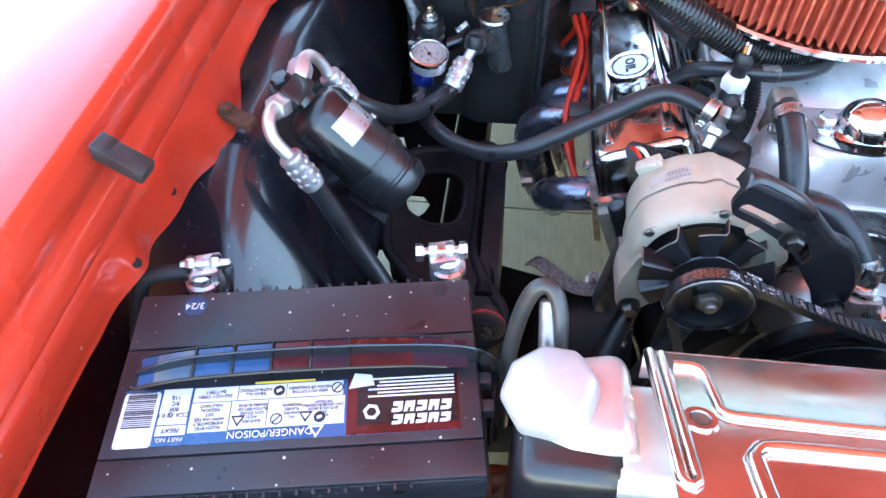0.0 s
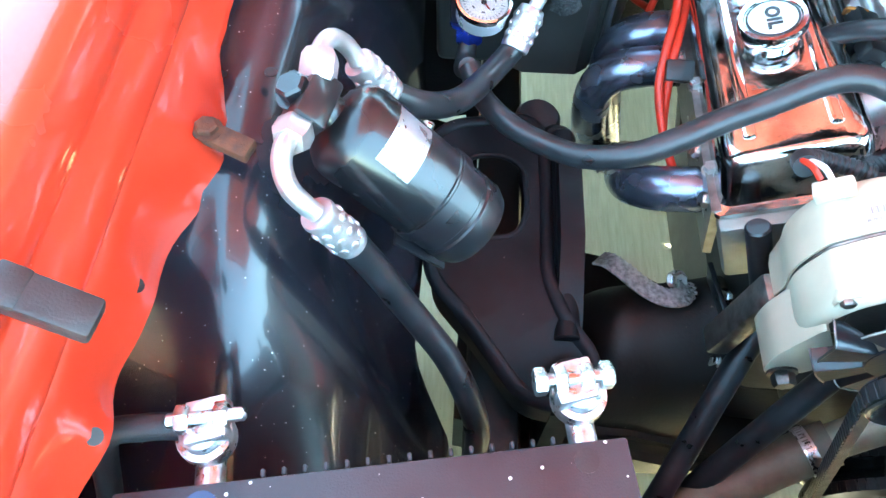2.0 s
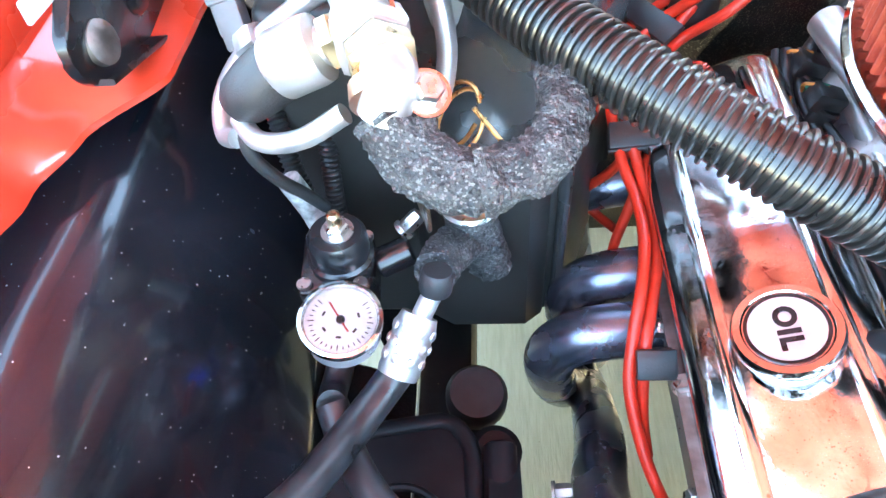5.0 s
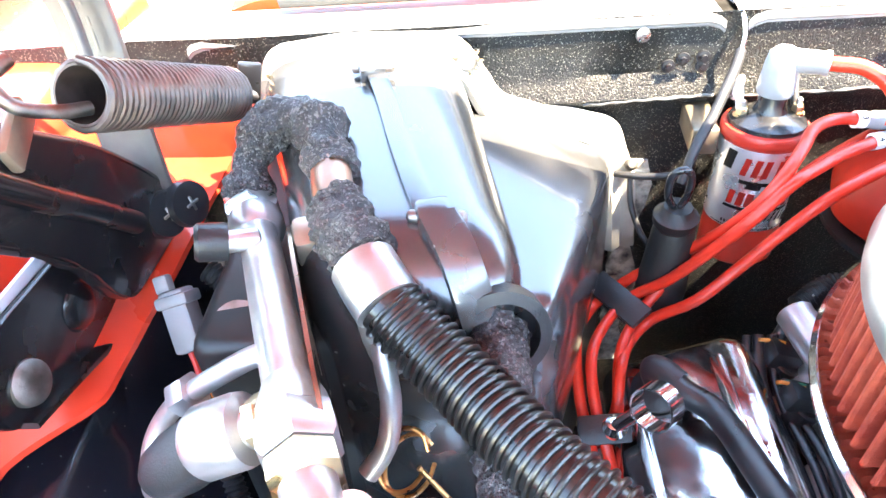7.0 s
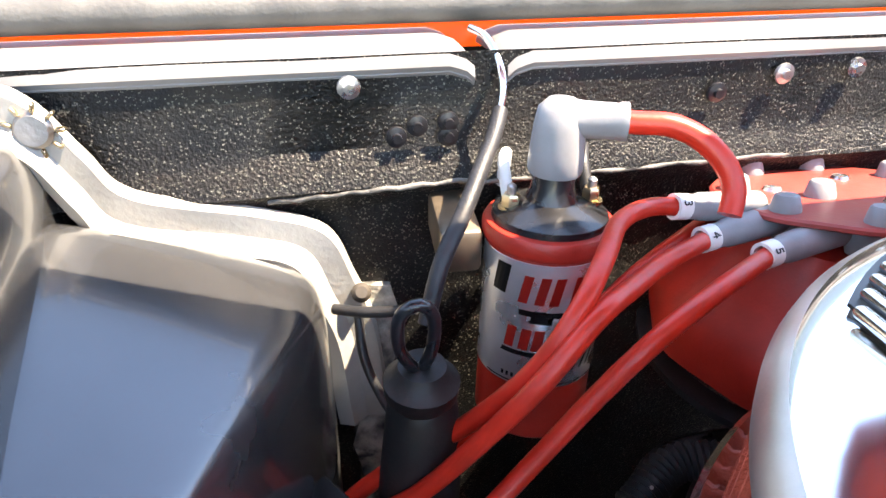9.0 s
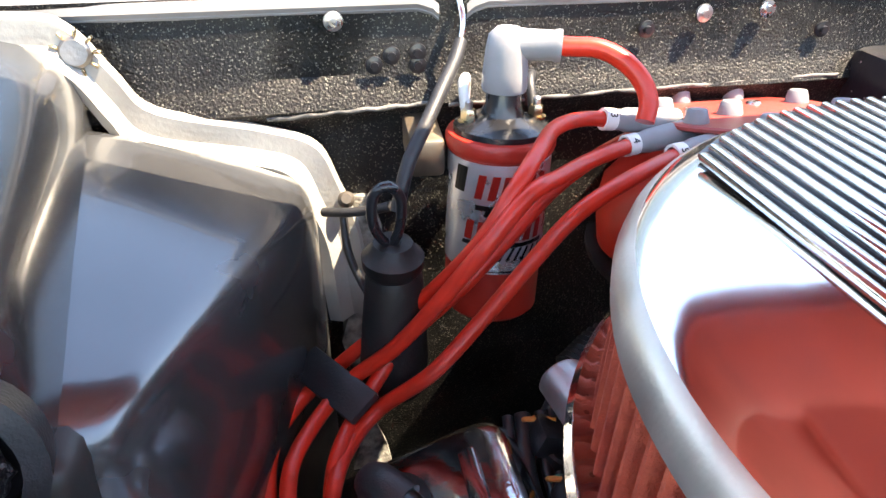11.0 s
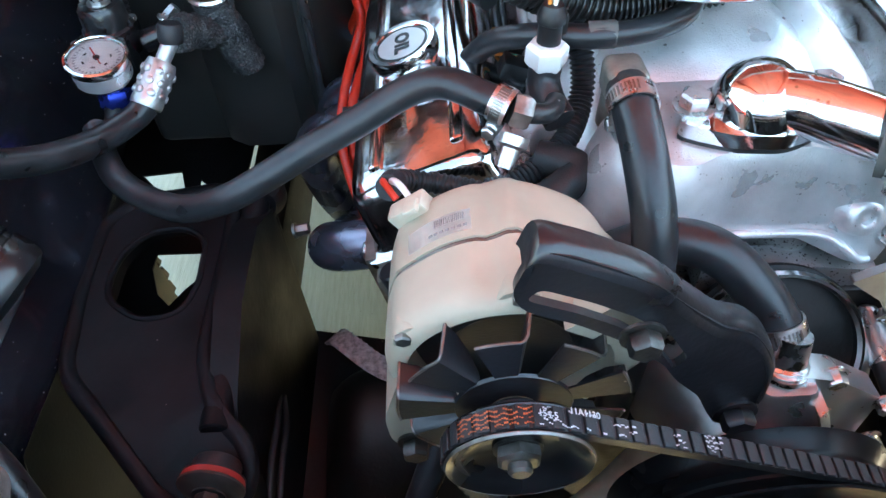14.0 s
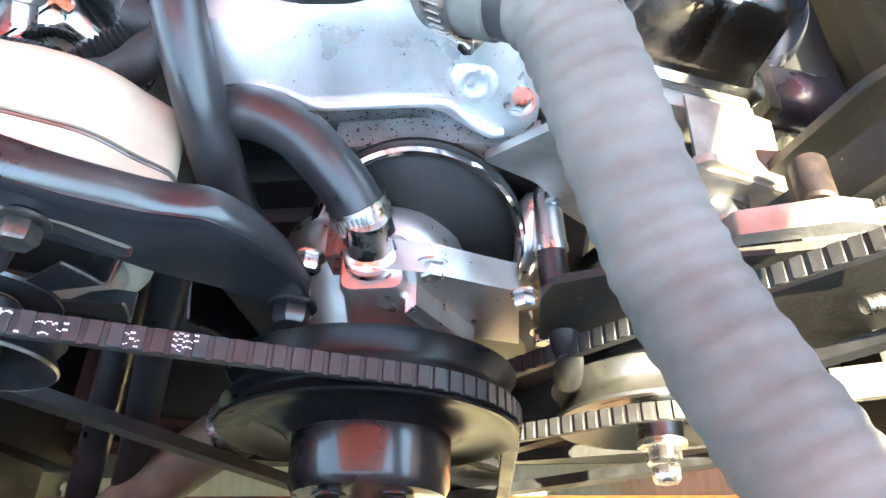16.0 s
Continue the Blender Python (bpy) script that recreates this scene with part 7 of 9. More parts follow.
part("bottom_fitting", hexhead((-0.464, 0.290, 0.775), (0, -0.4, -0.9), 0.012, 0.016), BLUE_ANOD, rg, "blue anodised fitting")
part("hose_elbow", tube([(-0.464, 0.283, 0.765), (-0.466, 0.272, 0.752), (-0.468, 0.255, 0.752), (-0.463, 0.236, 0.772)], 0.0090, 18, 0.004), BLACK_PLASTIC, rg)
GN = Vector((0.10, -0.12, 0.985)).normalized()
gc = Vector((-0.4525, 0.2655, 0.8195))
ga = part("gauge", lathe([(0, -0.022), (0.017, -0.022), (0.0210, -0.020), (0.0217, -0.006), (0.0236, -0.005), (0.0244, -0.002), (0.0240, 0.001), (0.0220, 0.0018), (0.0207, 0.0), (0.0207, -0.003), (0, -0.003)], gc, GN, 56), CHROME, rg, "chrome fuel pressure gauge")
part("dial", lathe([(0, -0.0028), (0.0206, -0.0028), (0.0206, -0.0022), (0, -0.0022)], gc, GN, 40), DIAL, ga, "white gauge dial")
part("gauge_sleeve", lathe([(0.0214, -0.0185), (0.0222, -0.0180), (0.0224, -0.0070), (0.0216, -0.0065)], gc, GN, 48), LABEL_SILVER, ga, "silver printed label round the gauge")
gm = frame_of(gc - GN * 0.0020, GN, (0, 1, 0))
for k in range(25):
    a = radians(-130 + 260 * k / 24)
    part("tick", box((0.0034 if k % 4 == 0 else 0.002, 0.0006, 0.0002), gm @ Matrix.Rotation(a, 4, "Z") @ pose(-0.0168, 0, 0.0002), 0), INK, ga, smooth=False)
part("needle", box((0.022, 0.0011, 0.0004), gm @ Matrix.Rotation(radians(35), 4, "Z") @ pose(0.002, 0, 0.0012), 0), LABEL_RED, ga, "thin red needle", smooth=False)
part("needle_hub", cyl(gc - GN * 0.0020, gc + GN * 0.0, 0.0026, 14), INK, ga)
for k in range(5):
    a = radians(-110 + 55 * k)
    part("numeral_bar", box((0.0014, 0.0030, 0.0002), gm @ Matrix.Rotation(a, 4, "Z") @ pose(-0.0105, 0, 0.0002), 0), INK, ga, smooth=False)
gl = part("gauge_glass", lathe([(0, 0), (0.0209, 0), (0.0209, 0.0006), (0, 0.0006)], gc - GN * 0.0004, GN, 40), GLASS, ga, "clear gauge lens")
gl.visible_shadow = False

# ---- fender fittings ----
bmp = thing("hood_bumper", (-0.628, -0.097, 0.945), "black rubber hood bumper block on the fender flange", "hood bumper")
part("block", box((0.040, 0.018, 0.013), R3(Vector((0.034, -0.006, -0.017)), Vector((0.15, 1, 0)), (-0.628, -0.097, 0.957)), 0.002), RUBBER, bmp)
part("mortise", box((0.014, 0.0185, 0.008), R3(Vector((0.034, -0.006, -0.017)), Vector((0.15, 1, 0)), (-0.6405, -0.0945, 0.967)), 0.002), RUBBER, bmp)
br = thing("rusty_bracket", (-0.622, 0.064, 0.868), "rusty steel clip bolted to the fender flange", "bracket")
part("tab", box((0.034, 0.015, 0.010), R3(Vector((0.9, -0.32, -0.15)), Vector((0.32, 0.9, 0.1)), (-0.612, 0.060, 0.872)), 0.002), RUST, br)
part("bolt", hexhead((-0.624, 0.064, 0.878), (0.1, 0, 1), 0.0065, 0.005), RUST, br)
for x, y, z in ((-0.6345, -0.130, 0.8765), (-0.640, -0.045, 0.8725)):
    solo("flange_hole", lathe([(0, 0), (0.0045, 0), (0.0045, 0.0012), (0, 0.0012)], (x, y, z), (0.75, 0, 0.65), 16), LABEL_BLACK, "dark bolt hole in the fender flange", "hole")
solo("inner_fender_hole", lathe([(0, 0), (0.0045, 0), (0.0045, 0.0012), (0, 0.0012)], (-0.600, 0.131, 0.8615), (0.1, 0, 1), 16), LABEL_BLACK, "small dark hole in the inner fender", "hole")

# ---- suspension seen through the bay ----
ca = thing("control_arm", (-0.43, 0.10, 0.64), "black pressed-steel upper control arm with a lightening hole", "control arm")
outl = round2([(-0.500, 0.235), (-0.478, 0.262), (-0.400, 0.275), (-0.384, 0.255), (-0.381, 0.190), (-0.382, 0.090), (-0.366, 0.045), (-0.340, 0.020), (-0.338, -0.005), (-0.36, -0.020), (-0.40, -0.014), (-0.44, 0.030), (-0.486, 0.080), (-0.498, 0.16)], 0.016, 5)
hole = round2([(-0.478, 0.150), (-0.476, 0.195), (-0.458, 0.222), (-0.424, 0.226), (-0.402, 0.210), (-0.399, 0.158), (-0.408, 0.130), (-0.440, 0.124)], 0.022, 5)
def droop(bm):
    """The arm's front end dips to its bushing."""
    for v in bm.verts:
        v.co.z -= 0.55 * max(0.0, 0.050 - v.co.y)
    return bm
part("web", droop(plate(outl, [hole], 0.006, Matrix.Translation((0, 0, 0.660)))), ARM_BLACK, ca)
part("rim", droop(tube([Vector((x, y, 0.664)) for x, y in outl] + [Vector((outl[0][0], outl[0][1], 0.664))], 0.007, 10, 0.006, smooth_path=False)), ARM_BLACK, ca)
part("hole_lip", tube([Vector((x, y, 0.665)) for x, y in hole] + [Vector((hole[0][0], hole[0][1], 0.665))], 0.0032, 8, 0.005, smooth_path=False), ARM_BLACK, ca)
part("skirt", droop(loft([[(x, y, z) for x, y in outl] for z in (0.655, 0.610)], cap0=False, cap1=False)), ARM_BLACK, ca)
BUX, BUC = Vector((-0.06, -0.97, 0.10)).normalized(), Vector((-0.3590, -0.0060, 0.6540))
part("bushing", lathe([(0, -0.014), (0.0165, -0.014), (0.0175, -0.012), (0.0175, -0.003), (0.0225, -0.0022), (0.0225, -0.0008), (0, -0.0008)], BUC, BUX, 32), RUBBER, ca)
part("bushing_seat", lathe([(0, -0.0008), (0.0222, -0.0008), (0.0228, 0.0010), (0.0222, 0.0032), (0, 0.0032)], BUC, BUX, 32), mat("red_polyurethane", (0.42, 0.035, 0.03), 0.45, 0, 0.2, 60), ca, "red bushing ring")
part("bushing_washer", lathe([(0, 0.0032), (0.0215, 0.0032), (0.0235, 0.0042), (0.0235, 0.0060), (0.020, 0.0085), (0.012, 0.0100), (0, 0.0100)], BUC, BUX, 32), mat("worn_cup_steel", (0.07, 0.062, 0.058), 0.5, 0.5, 0.2, 60), ca, "worn grey cup washer")
part("bushing_bolt", hexhead(BUC + BUX * 0.010, BUX, 0.0078, 0.007), DARK_BOLT, ca)
part("bushing_stud", cyl(BUC + BUX * 0.017, BUC + BUX * 0.024, 0.0042, 14), DARK_BOLT, ca)
part("bump_bolt", hexhead((-0.430, 0.155, 0.59), (0, 0, 1), 0.007, 0.012), STEEL, ca)
part("bump_rubber", lathe([(0, 0), (0.02, 0), (0.016, 0.012), (0, 0.014)], (-0.430, 0.155, 0.575), (0, 0, 1), 20), RUST, ca)
st = thing("spring_tower", (-0.36, 0.14, 0.45), "black chassis tower beside the control arm", "chassis tower")
part("inner_wall", loft([[(-0.372, y, 0.40), (-0.345, y, 0.40), (-0.350, y, z), (-0.372, y, z)] for y, z in ((-0.02, 0.60), (0.05, 0.66), (0.12, 0.69), (0.20, 0.69), (0.25, 0.66))]), ARM_BLACK, st)
part("shaft", cyl((-0.364, 0.03, 0.655), (-0.364, 0.255, 0.665), 0.012), ARM_BLACK, st)
part("rear_mount", lathe([(0, 0), (0.024, 0), (0.026, 0.004), (0.026, 0.018), (0.022, 0.024), (0, 0.024)], (-0.383, 0.320, 0.600), (0.05, -0.1, 1), 28), RUBBER, st)
part("rear_stalk", cyl((-0.383, 0.318, 0.40), (-0.383, 0.320, 0.60), 0.010), ARM_BLACK, st)
part("front_mount", lathe([(0, 0), (0.018, 0), (0.019, 0.004), (0.019, 0.012), (0.014, 0.016), (0, 0.016)], (-0.368, 0.254, 0.648), (0.1, -0.1, 1), 28), ARM_BLACK, st)
part("stub_bolt", hexhead((-0.328, 0.225, 0.655), (1, 0, 0.2), 0.005, 0.012), DULL_STEEL, st)
strap_p = [(-0.306, 0.180, 0.545), (-0.298, 0.172, 0.556), (-0.284, 0.158, 0.560), (-0.264, 0.142, 0.557), (-0.244, 0.131, 0.556), (-0.226, 0.130, 0.556), (-0.214, 0.142, 0.548), (-0.212, 0.160, 0.536)]
BRAID = mat("tinned_braid", (0.50, 0.50, 0.49), 0.42, 0.45, 0.25, 200, 0.3, 900)
gs = thing("ground_strap", strap_p[0], "flat braided tinned ground strap", "ground strap")
part("braid", tube(strap_p, 0.01, 14, 0.003, flat=(0.022, 0.0035)), BRAID, gs)
bpath, _ = resample(smoothpath(strap_p), 0.0036)
weave = bmesh.new()
for i in range(1, len(bpath) - 1):
    t_ = (bpath[i + 1] - bpath[i - 1]).normalized()
    sd = t_.cross(Vector((0, 0, 1))).normalized()
    nn = sd.cross(t_)
    for k in range(4):
        w = -0.0084 + 0.0056 * k
        ang = radians(38 if (i + k) % 2 else -38)
        box((0.0066, 0.0026, 0.0014), R3(t_ * math.cos(ang) + sd * math.sin(ang), sd * math.cos(ang) - t_ * math.sin(ang), bpath[i] + sd * w + nn * 0.0015), 0, bm=weave)
part("strand_weave", weave, BRAID, gs, "woven tinned strands", kind="stuff")
part("lug_bolt", hexhead((-0.2165, 0.1675, 0.529), (0, -0.5, 0.85), 0.0075, 0.016), STEEL, gs)
em = thing("engine_mount", (-0.22, 0.12, 0.48), "black engine mount with four zinc bolts", "engine mount")
sad = []
for k in range(15):
    u = k / 14
    x = -0.318 + 0.155 * u
    dz = -0.050 * max(0, 1 - u / 0.30) ** 2 - 0.012 * math.sin(math.pi * u) + 0.012 * u
    dy = 0.018 * (u - 0.5)
    arch = smoothpath([(x, y + dy, z + dz * (z - 0.38) / 0.15) for y, z in ((0.022, 0.38), (0.034, 0.43), (0.056, 0.478), (0.092, 0.513), (0.135, 0.528), (0.170, 0.512), (0.190, 0.46), (0.195, 0.38))], 4)
    sad.append(arch)
part("saddle", loft(sad), FRAME_BLACK, em, "black pressed-steel mount saddle")
part("plate", box((0.006, 0.11, 0.09), pose(-0.170, 0.118, 0.525, 0, -18, 8), 0.002), BLACK_PAINT, em)
for y, z in ((0.085, 0.50), (0.105, 0.535), (0.135, 0.555), (0.145, 0.515)):
    part("bolt", hexhead((-0.175, y, z), (-0.9, -0.2, 0.45), 0.0062, 0.008), STEEL, em)
solo("crossmember_hole", lathe([(0, 0), (0.020, 0), (0.020, 0.001), (0, 0.001)], (-0.293, 0.0455, 0.449), (-0.15, -0.85, 0.5), 24), LABEL_BLACK, "dark oval hole in the crossmember", "hole")
solo("brake_line", tube([(-0.345, -0.08, 0.50), (-0.343, -0.03, 0.55), (-0.341, 0.03, 0.58), (-0.344, 0.08, 0.57), (-0.352, 0.12, 0.55)], 0.0032, 10), RUBBER, "thin black brake line along the frame", "brake line")
solo("brake_line", tube([(-0.338, -0.075, 0.50), (-0.336, -0.028, 0.545), (-0.334, 0.03, 0.572), (-0.338, 0.08, 0.562), (-0.350, 0.12, 0.54)], 0.0032, 10), RUBBER, "thin black brake line along the frame", "brake line")
solo("stabiliser_bar", tube([(-0.42, -0.10, 0.36), (-0.36, -0.085, 0.38), (-0.25, -0.08, 0.40), (0.1, -0.08, 0.40), (0.36, -0.085, 0.38)], 0.014, 18), mat("tan_dust_steel", (0.20, 0.16, 0.11), 0.6, 0.3, 0.2, 30, 0.4, 300), "dusty stabiliser bar under the radiator", "stabiliser bar")
solo("coolant_hose", tube([(-0.105, 0.205, 0.762), (-0.114, 0.190, 0.748), (-0.156, 0.110, 0.680), (-0.195, 0.045, 0.620), (-0.238, -0.033, 0.550), (-0.262, -0.076, 0.510), (-0.275, -0.10, 0.46)], 0.0118, 20), HOSE_RUBBER, "straight black hose slanting past the engine mount", "hose")
solo("coolant_hose", tube([(-0.112, 0.036, 0.718), (-0.133, 0.018, 0.680), (-0.166, -0.010, 0.620), (-0.204, -0.042, 0.550), (-0.226, -0.061, 0.510), (-0.240, -0.072, 0.46)], 0.0118, 20), HOSE_RUBBER, "straight black hose slanting below the alternator", "hose")
DUSTY_TAN = mat("dusty_tan_rubber", (0.20, 0.185, 0.135), 0.6, 0, 0.25, 30, 0.4, 200, color2=(0.10, 0.09, 0.065))
lower = thing("lower_radiator_hose", (-0.16, -0.04, 0.53), "dust-covered lower radiator hose with a worm clamp", "radiator hose")
part("tube", tube([(-0.105, -0.020, 0.570), (-0.122, -0.026, 0.560), (-0.165, -0.044, 0.538), (-0.215, -0.070, 0.515), (-0.28, -0.11, 0.49), (-0.33, -0.16, 0.48)], 0.0215, 24), DUSTY_TAN, lower)
clampband((-0.124, -0.0268, 0.559), (-0.86, -0.31, -0.40), 0.0220, 0.011, lower)
part("inlet_neck", loft([[(Vector((x, y, z)) + Vector((0.42 * r_ * math.cos(2 * math.pi * k / 24), 0.85 * r_ * math.sin(2 * math.pi * k / 24), -0.9 * r_ * math.cos(2 * math.pi * k / 24)))) for k in range(24)] for x, y, z, r_ in ((-0.114, -0.023, 0.565, 0.0205), (-0.095, -0.016, 0.576, 0.0205), (-0.075, -0.008, 0.592, 0.023), (-0.050, 0.002, 0.612, 0.028), (-0.025, 0.010, 0.632, 0.032))]), mat("dusty_tan_casting", (0.40, 0.37, 0.27), 0.5, 0.3, 0.2, 30, 0.3, 300), lower, "dusty cast inlet neck")
solo("alternator_stay", box((0.020, 0.026, 0.11), pose(-0.222, 0.046, 0.690, 0, 6, 0), 0.004), DULL_STEEL, "dull steel alternator mount leg", "bracket")

# front wheel tyre seen past the control arm
TYRE = mat("dusty_tyre_rubber", (0.10, 0.092, 0.066), 0.7, 0, 0.3, 30, 0.5, 300, color2=(0.055, 0.05, 0.038))
ty = thing("tyre", (-0.70, 0.12, 0.0), "dusty black tyre with a blocky tread", "tyre")
part("carcass", lathe([(0.190, -0.085), (0.205, -0.100), (0.260, -0.108), (0.305, -0.102), (0.318, -0.088), (0.322, -0.055), (0.314, -0.052), (0.314, -0.046), (0.323, -0.042), (0.324, -0.006), (0.316, -0.004), (0.316, 0.004), (0.324, 0.006), (0.323, 0.042), (0.314, 0.046), (0.314, 0.052), (0.322, 0.055), (0.318, 0.088), (0.305, 0.102), (0.260, 0.108), (0.205, 0.100), (0.190, 0.085)], (-0.70, 0.12, 0.333), (1, 0, 0), 72), TYRE, ty)
part("wheel", lathe([(0, -0.060), (0.10, -0.060), (0.15, -0.075), (0.192, -0.090), (0.192, 0.090), (0, 0.090)], (-0.70, 0.12, 0.322), (1, 0, 0), 40), FRAME_BLACK, ty, "black steel wheel")
blocks = bmesh.new()
for k in range(64):
    a = 2 * math.pi * k / 64
    for x0, tw in ((-0.074, 14), (-0.025, -18), (0.025, 18), (0.074, -14)):
        box((0.036, 0.021, 0.012), Matrix.Translation((-0.70, 0.12, 0.333)) @ Matrix.Rotation(a, 4, "X") @ pose(x0, 0, 0.3245, 0, 0, tw), 0.002, 1, bm=blocks)
part("tread_block", blocks, TYRE, ty, kind="stuff")

# ---- headers ----
hd = thing("exhaust_header", (-0.26, 0.3, 0.62), "blued ceramic-coated tubular exhaust header", "exhaust header")
part("flange", loft([[(x, y, z) for y in (0.125, 0.52) for x, z in ()] or [(-0.236, y0, 0.660), (-0.228, y0, 0.660), (-0.242, y0, 0.730), (-0.250, y0, 0.728)] for y0 in (0.125, 0.52)]), DULL_STEEL, hd)
def pipe(pts):
    part("pipe", tube(pts, 0.0215, 28, 0.006), HEADER, hd)
pipe([(-0.225, 0.172, 0.697), (-0.250, 0.174, 0.692), (-0.278, 0.182, 0.680), (-0.292, 0.205, 0.655), (-0.290, 0.240, 0.620), (-0.280, 0.29, 0.58), (-0.27, 0.36, 0.50), (-0.26, 0.44, 0.40)])
pipe([(-0.225, 0.337, 0.690), (-0.270, 0.337, 0.686), (-0.302, 0.336, 0.678), (-0.319, 0.338, 0.655), (-0.320, 0.346, 0.615), (-0.310, 0.365, 0.550), (-0.290, 0.400, 0.470), (-0.260, 0.460, 0.380)])
pipe([(-0.225, 0.386, 0.695), (-0.265, 0.386, 0.690), (-0.290, 0.387, 0.678), (-0.300, 0.393, 0.650), (-0.297, 0.408, 0.600), (-0.280, 0.435, 0.520), (-0.250, 0.480, 0.400)])
pipe([(-0.225, 0.490, 0.69), (-0.262, 0.492, 0.683), (-0.288, 0.50, 0.66), (-0.29, 0.51, 0.60), (-0.26, 0.52, 0.45)])
for y in (0.145, 0.200, 0.320, 0.382, 0.440, 0.47):
    part("bolt", hexhead((-0.2435, y, 0.715), (-0.96, 0, 0.25), 0.0062, 0.009), STEEL, hd)

# splash apron between chassis rail and inner fender, torn open in two places
tear_a = [(-0.586, 0.473), (-0.536, 0.478), (-0.523, 0.440), (-0.506, 0.431), (-0.507, 0.461), (-0.493, 0.446), (-0.478, 0.418), (-0.465, 0.421), (-0.461, 0.392), (-0.496, 0.405), (-0.534, 0.415)]
tear_b = [(-0.534, 0.335), (-0.481, 0.334), (-0.468, 0.316), (-0.474, 0.297), (-0.489, 0.279), (-0.502, 0.257), (-0.519, 0.274), (-0.534, 0.312)]
APRON_BLACK = mat("apron_rubber", (0.010, 0.010, 0.011), 0.8, 0, 0.3, 20, 1.0, 260, spec=0.25)
solo("splash_apron", plate([(-0.86, 0.215), (-0.447, 0.215), (-0.447, 0.653), (-0.86, 0.653)], [tear_a, tear_b], 0.003, Matrix.Translation((0, 0, 0.503))), APRON_BLACK, "torn black rubber splash apron beside the chassis rail", "splash apron")

# ---- heater and evaporator case on the firewall ----
hv = thing("hvac_case", (-0.40, 0.52, 0.55), "glossy dark grey evaporator case with a domed cover", "evaporator case")
def rounded(ring, r, n=4):
    """Rounds the corners of a flat ring of 3D points."""
    out = []
    for i, p in enumerate(ring):
        p, a, b = Vector(p), Vector(ring[i - 1]), Vector(ring[(i + 1) % len(ring)])
        ra, rb = min(r, (a - p).length * 0.45), min(r, (b - p).length * 0.45)
        s, e = p + (a - p).normalized() * ra, p + (b - p).normalized() * rb
        for k in range(n + 1):
            u = k / n
            out.append(s * (1 - u) ** 2 + p * 2 * u * (1 - u) + e * u * u)
    return out
# wing: sloped top, tall side
wing = [(-0.375, 0.630, 0.952), (-0.243, 0.630, 0.912), (-0.238, 0.600, 0.908), (-0.296, 0.425, 0.930), (-0.312, 0.405, 0.932), (-0.40, 0.405, 0.945)]
def shrink(ring, k, dz):
    c = sum((Vector(p) for p in ring), Vector()) / len(ring)
    return [(c.x + (p[0] - c.x) * k, c.y + (p[1] - c.y) * k, p[2] + dz) for p in ring]
flat = lambda z: [(p[0], p[1], z) for p in wing]
bm = loft([rounded(q, 0.032, 7) for q in (flat(0.80), [(p[0], p[1], p[2] - 0.046) for p in wing], shrink(wing, 0.994, -0.032), shrink(wing, 0.975, -0.019), shrink(wing, 0.945, -0.010), shrink(wing, 0.90, -0.004), shrink(wing, 0.84, -0.001), shrink(wing, 0.76, 0.0))])
part("side_wing", bm, HVAC_BLACK, hv)
# lower case repeats the case in the painted-in shade tone
part("wing_lower", loft([rounded(q, 0.032, 7) for q in (flat(0.640), flat(0.80))]), HVAC_SHADED, hv, "lower case, coloured darker for the shade low in the bay")
# domed cover over a skewed axis
bm = bmesh.new()
rings = []
for i in range(23):
    u = i / 22
    y = 0.634 - 0.252 * u
    cx = -0.430 + 0.060 * u
    endf = math.sqrt(max(0.0, 1 - max(0, (u - 0.80) / 0.20) ** 2))
    hw = (0.078 - 0.022 * u) * (0.55 + 0.45 * endf)
    ht = 0.052 * (0.25 + 0.75 * endf)
    base = 0.938
    ring = [(cx - hw, y, 0.80)]
    for k in range(17):
        a = math.pi * (1 - k / 16)
        ca, sa = math.cos(a), math.sin(a)
        ring.append((cx + hw * math.copysign(abs(ca) ** 0.55, ca), y, base + ht * abs(sa) ** 0.6))
    ring.append((cx + hw, y, 0.80))
    rings.append(ring)
part("dome", loft(rings), HVAC_BLACK, hv)
# shade under the dome is put into the colour here too
part("dome_lower", loft([[(r_[0][0], r_[0][1], 0.625), (r_[-1][0], r_[0][1], 0.625), (r_[-1][0], r_[0][1], 0.80), (r_[0][0], r_[0][1], 0.80)] for r_ in rings]), HVAC_SHADED, hv)
part("lower_box", box((0.190, 0.235, 0.310), pose(-0.408, 0.515, 0.775), 0.010, 3), HVAC_SHADED, hv)
# mating flange on the firewall
path = [(-0.512, 0.632, 0.962), (-0.492, 0.632, 0.994), (-0.45, 0.632, 0.999), (-0.372, 0.632, 0.999), (-0.350, 0.632, 0.992), (-0.334, 0.632, 0.968), (-0.318, 0.631, 0.948), (-0.265, 0.631, 0.934), (-0.236, 0.631, 0.922), (-0.224, 0.631, 0.895), (-0.214, 0.630, 0.862), (-0.208, 0.630, 0.80)]
bm = bmesh.new()
rows = []
pp_ = smoothpath(path, 6)
for i, p in enumerate(pp_):
    inw = Vector((-0.385 - p.x, 0, 0.80 - p.z)).normalized()
    rows.append([p, p + Vector((0, -0.007, 0)) + inw * 0.002, p + Vector((0, -0.007, 0)) + inw * 0.014, p + Vector((0, -0.014, 0)) + inw * 0.022, p + Vector((0, -0.011, 0)) + inw * 0.030, p + inw * 0.030])
bm = loft(rows)
FLANGE = mat("flange_grey", (0.42, 0.41, 0.37), 0.35, 0.1, 0.12, 20, 0.3, 300, 0.3)
part("flange", bm, FLANGE, hv, "grey mounting flange")
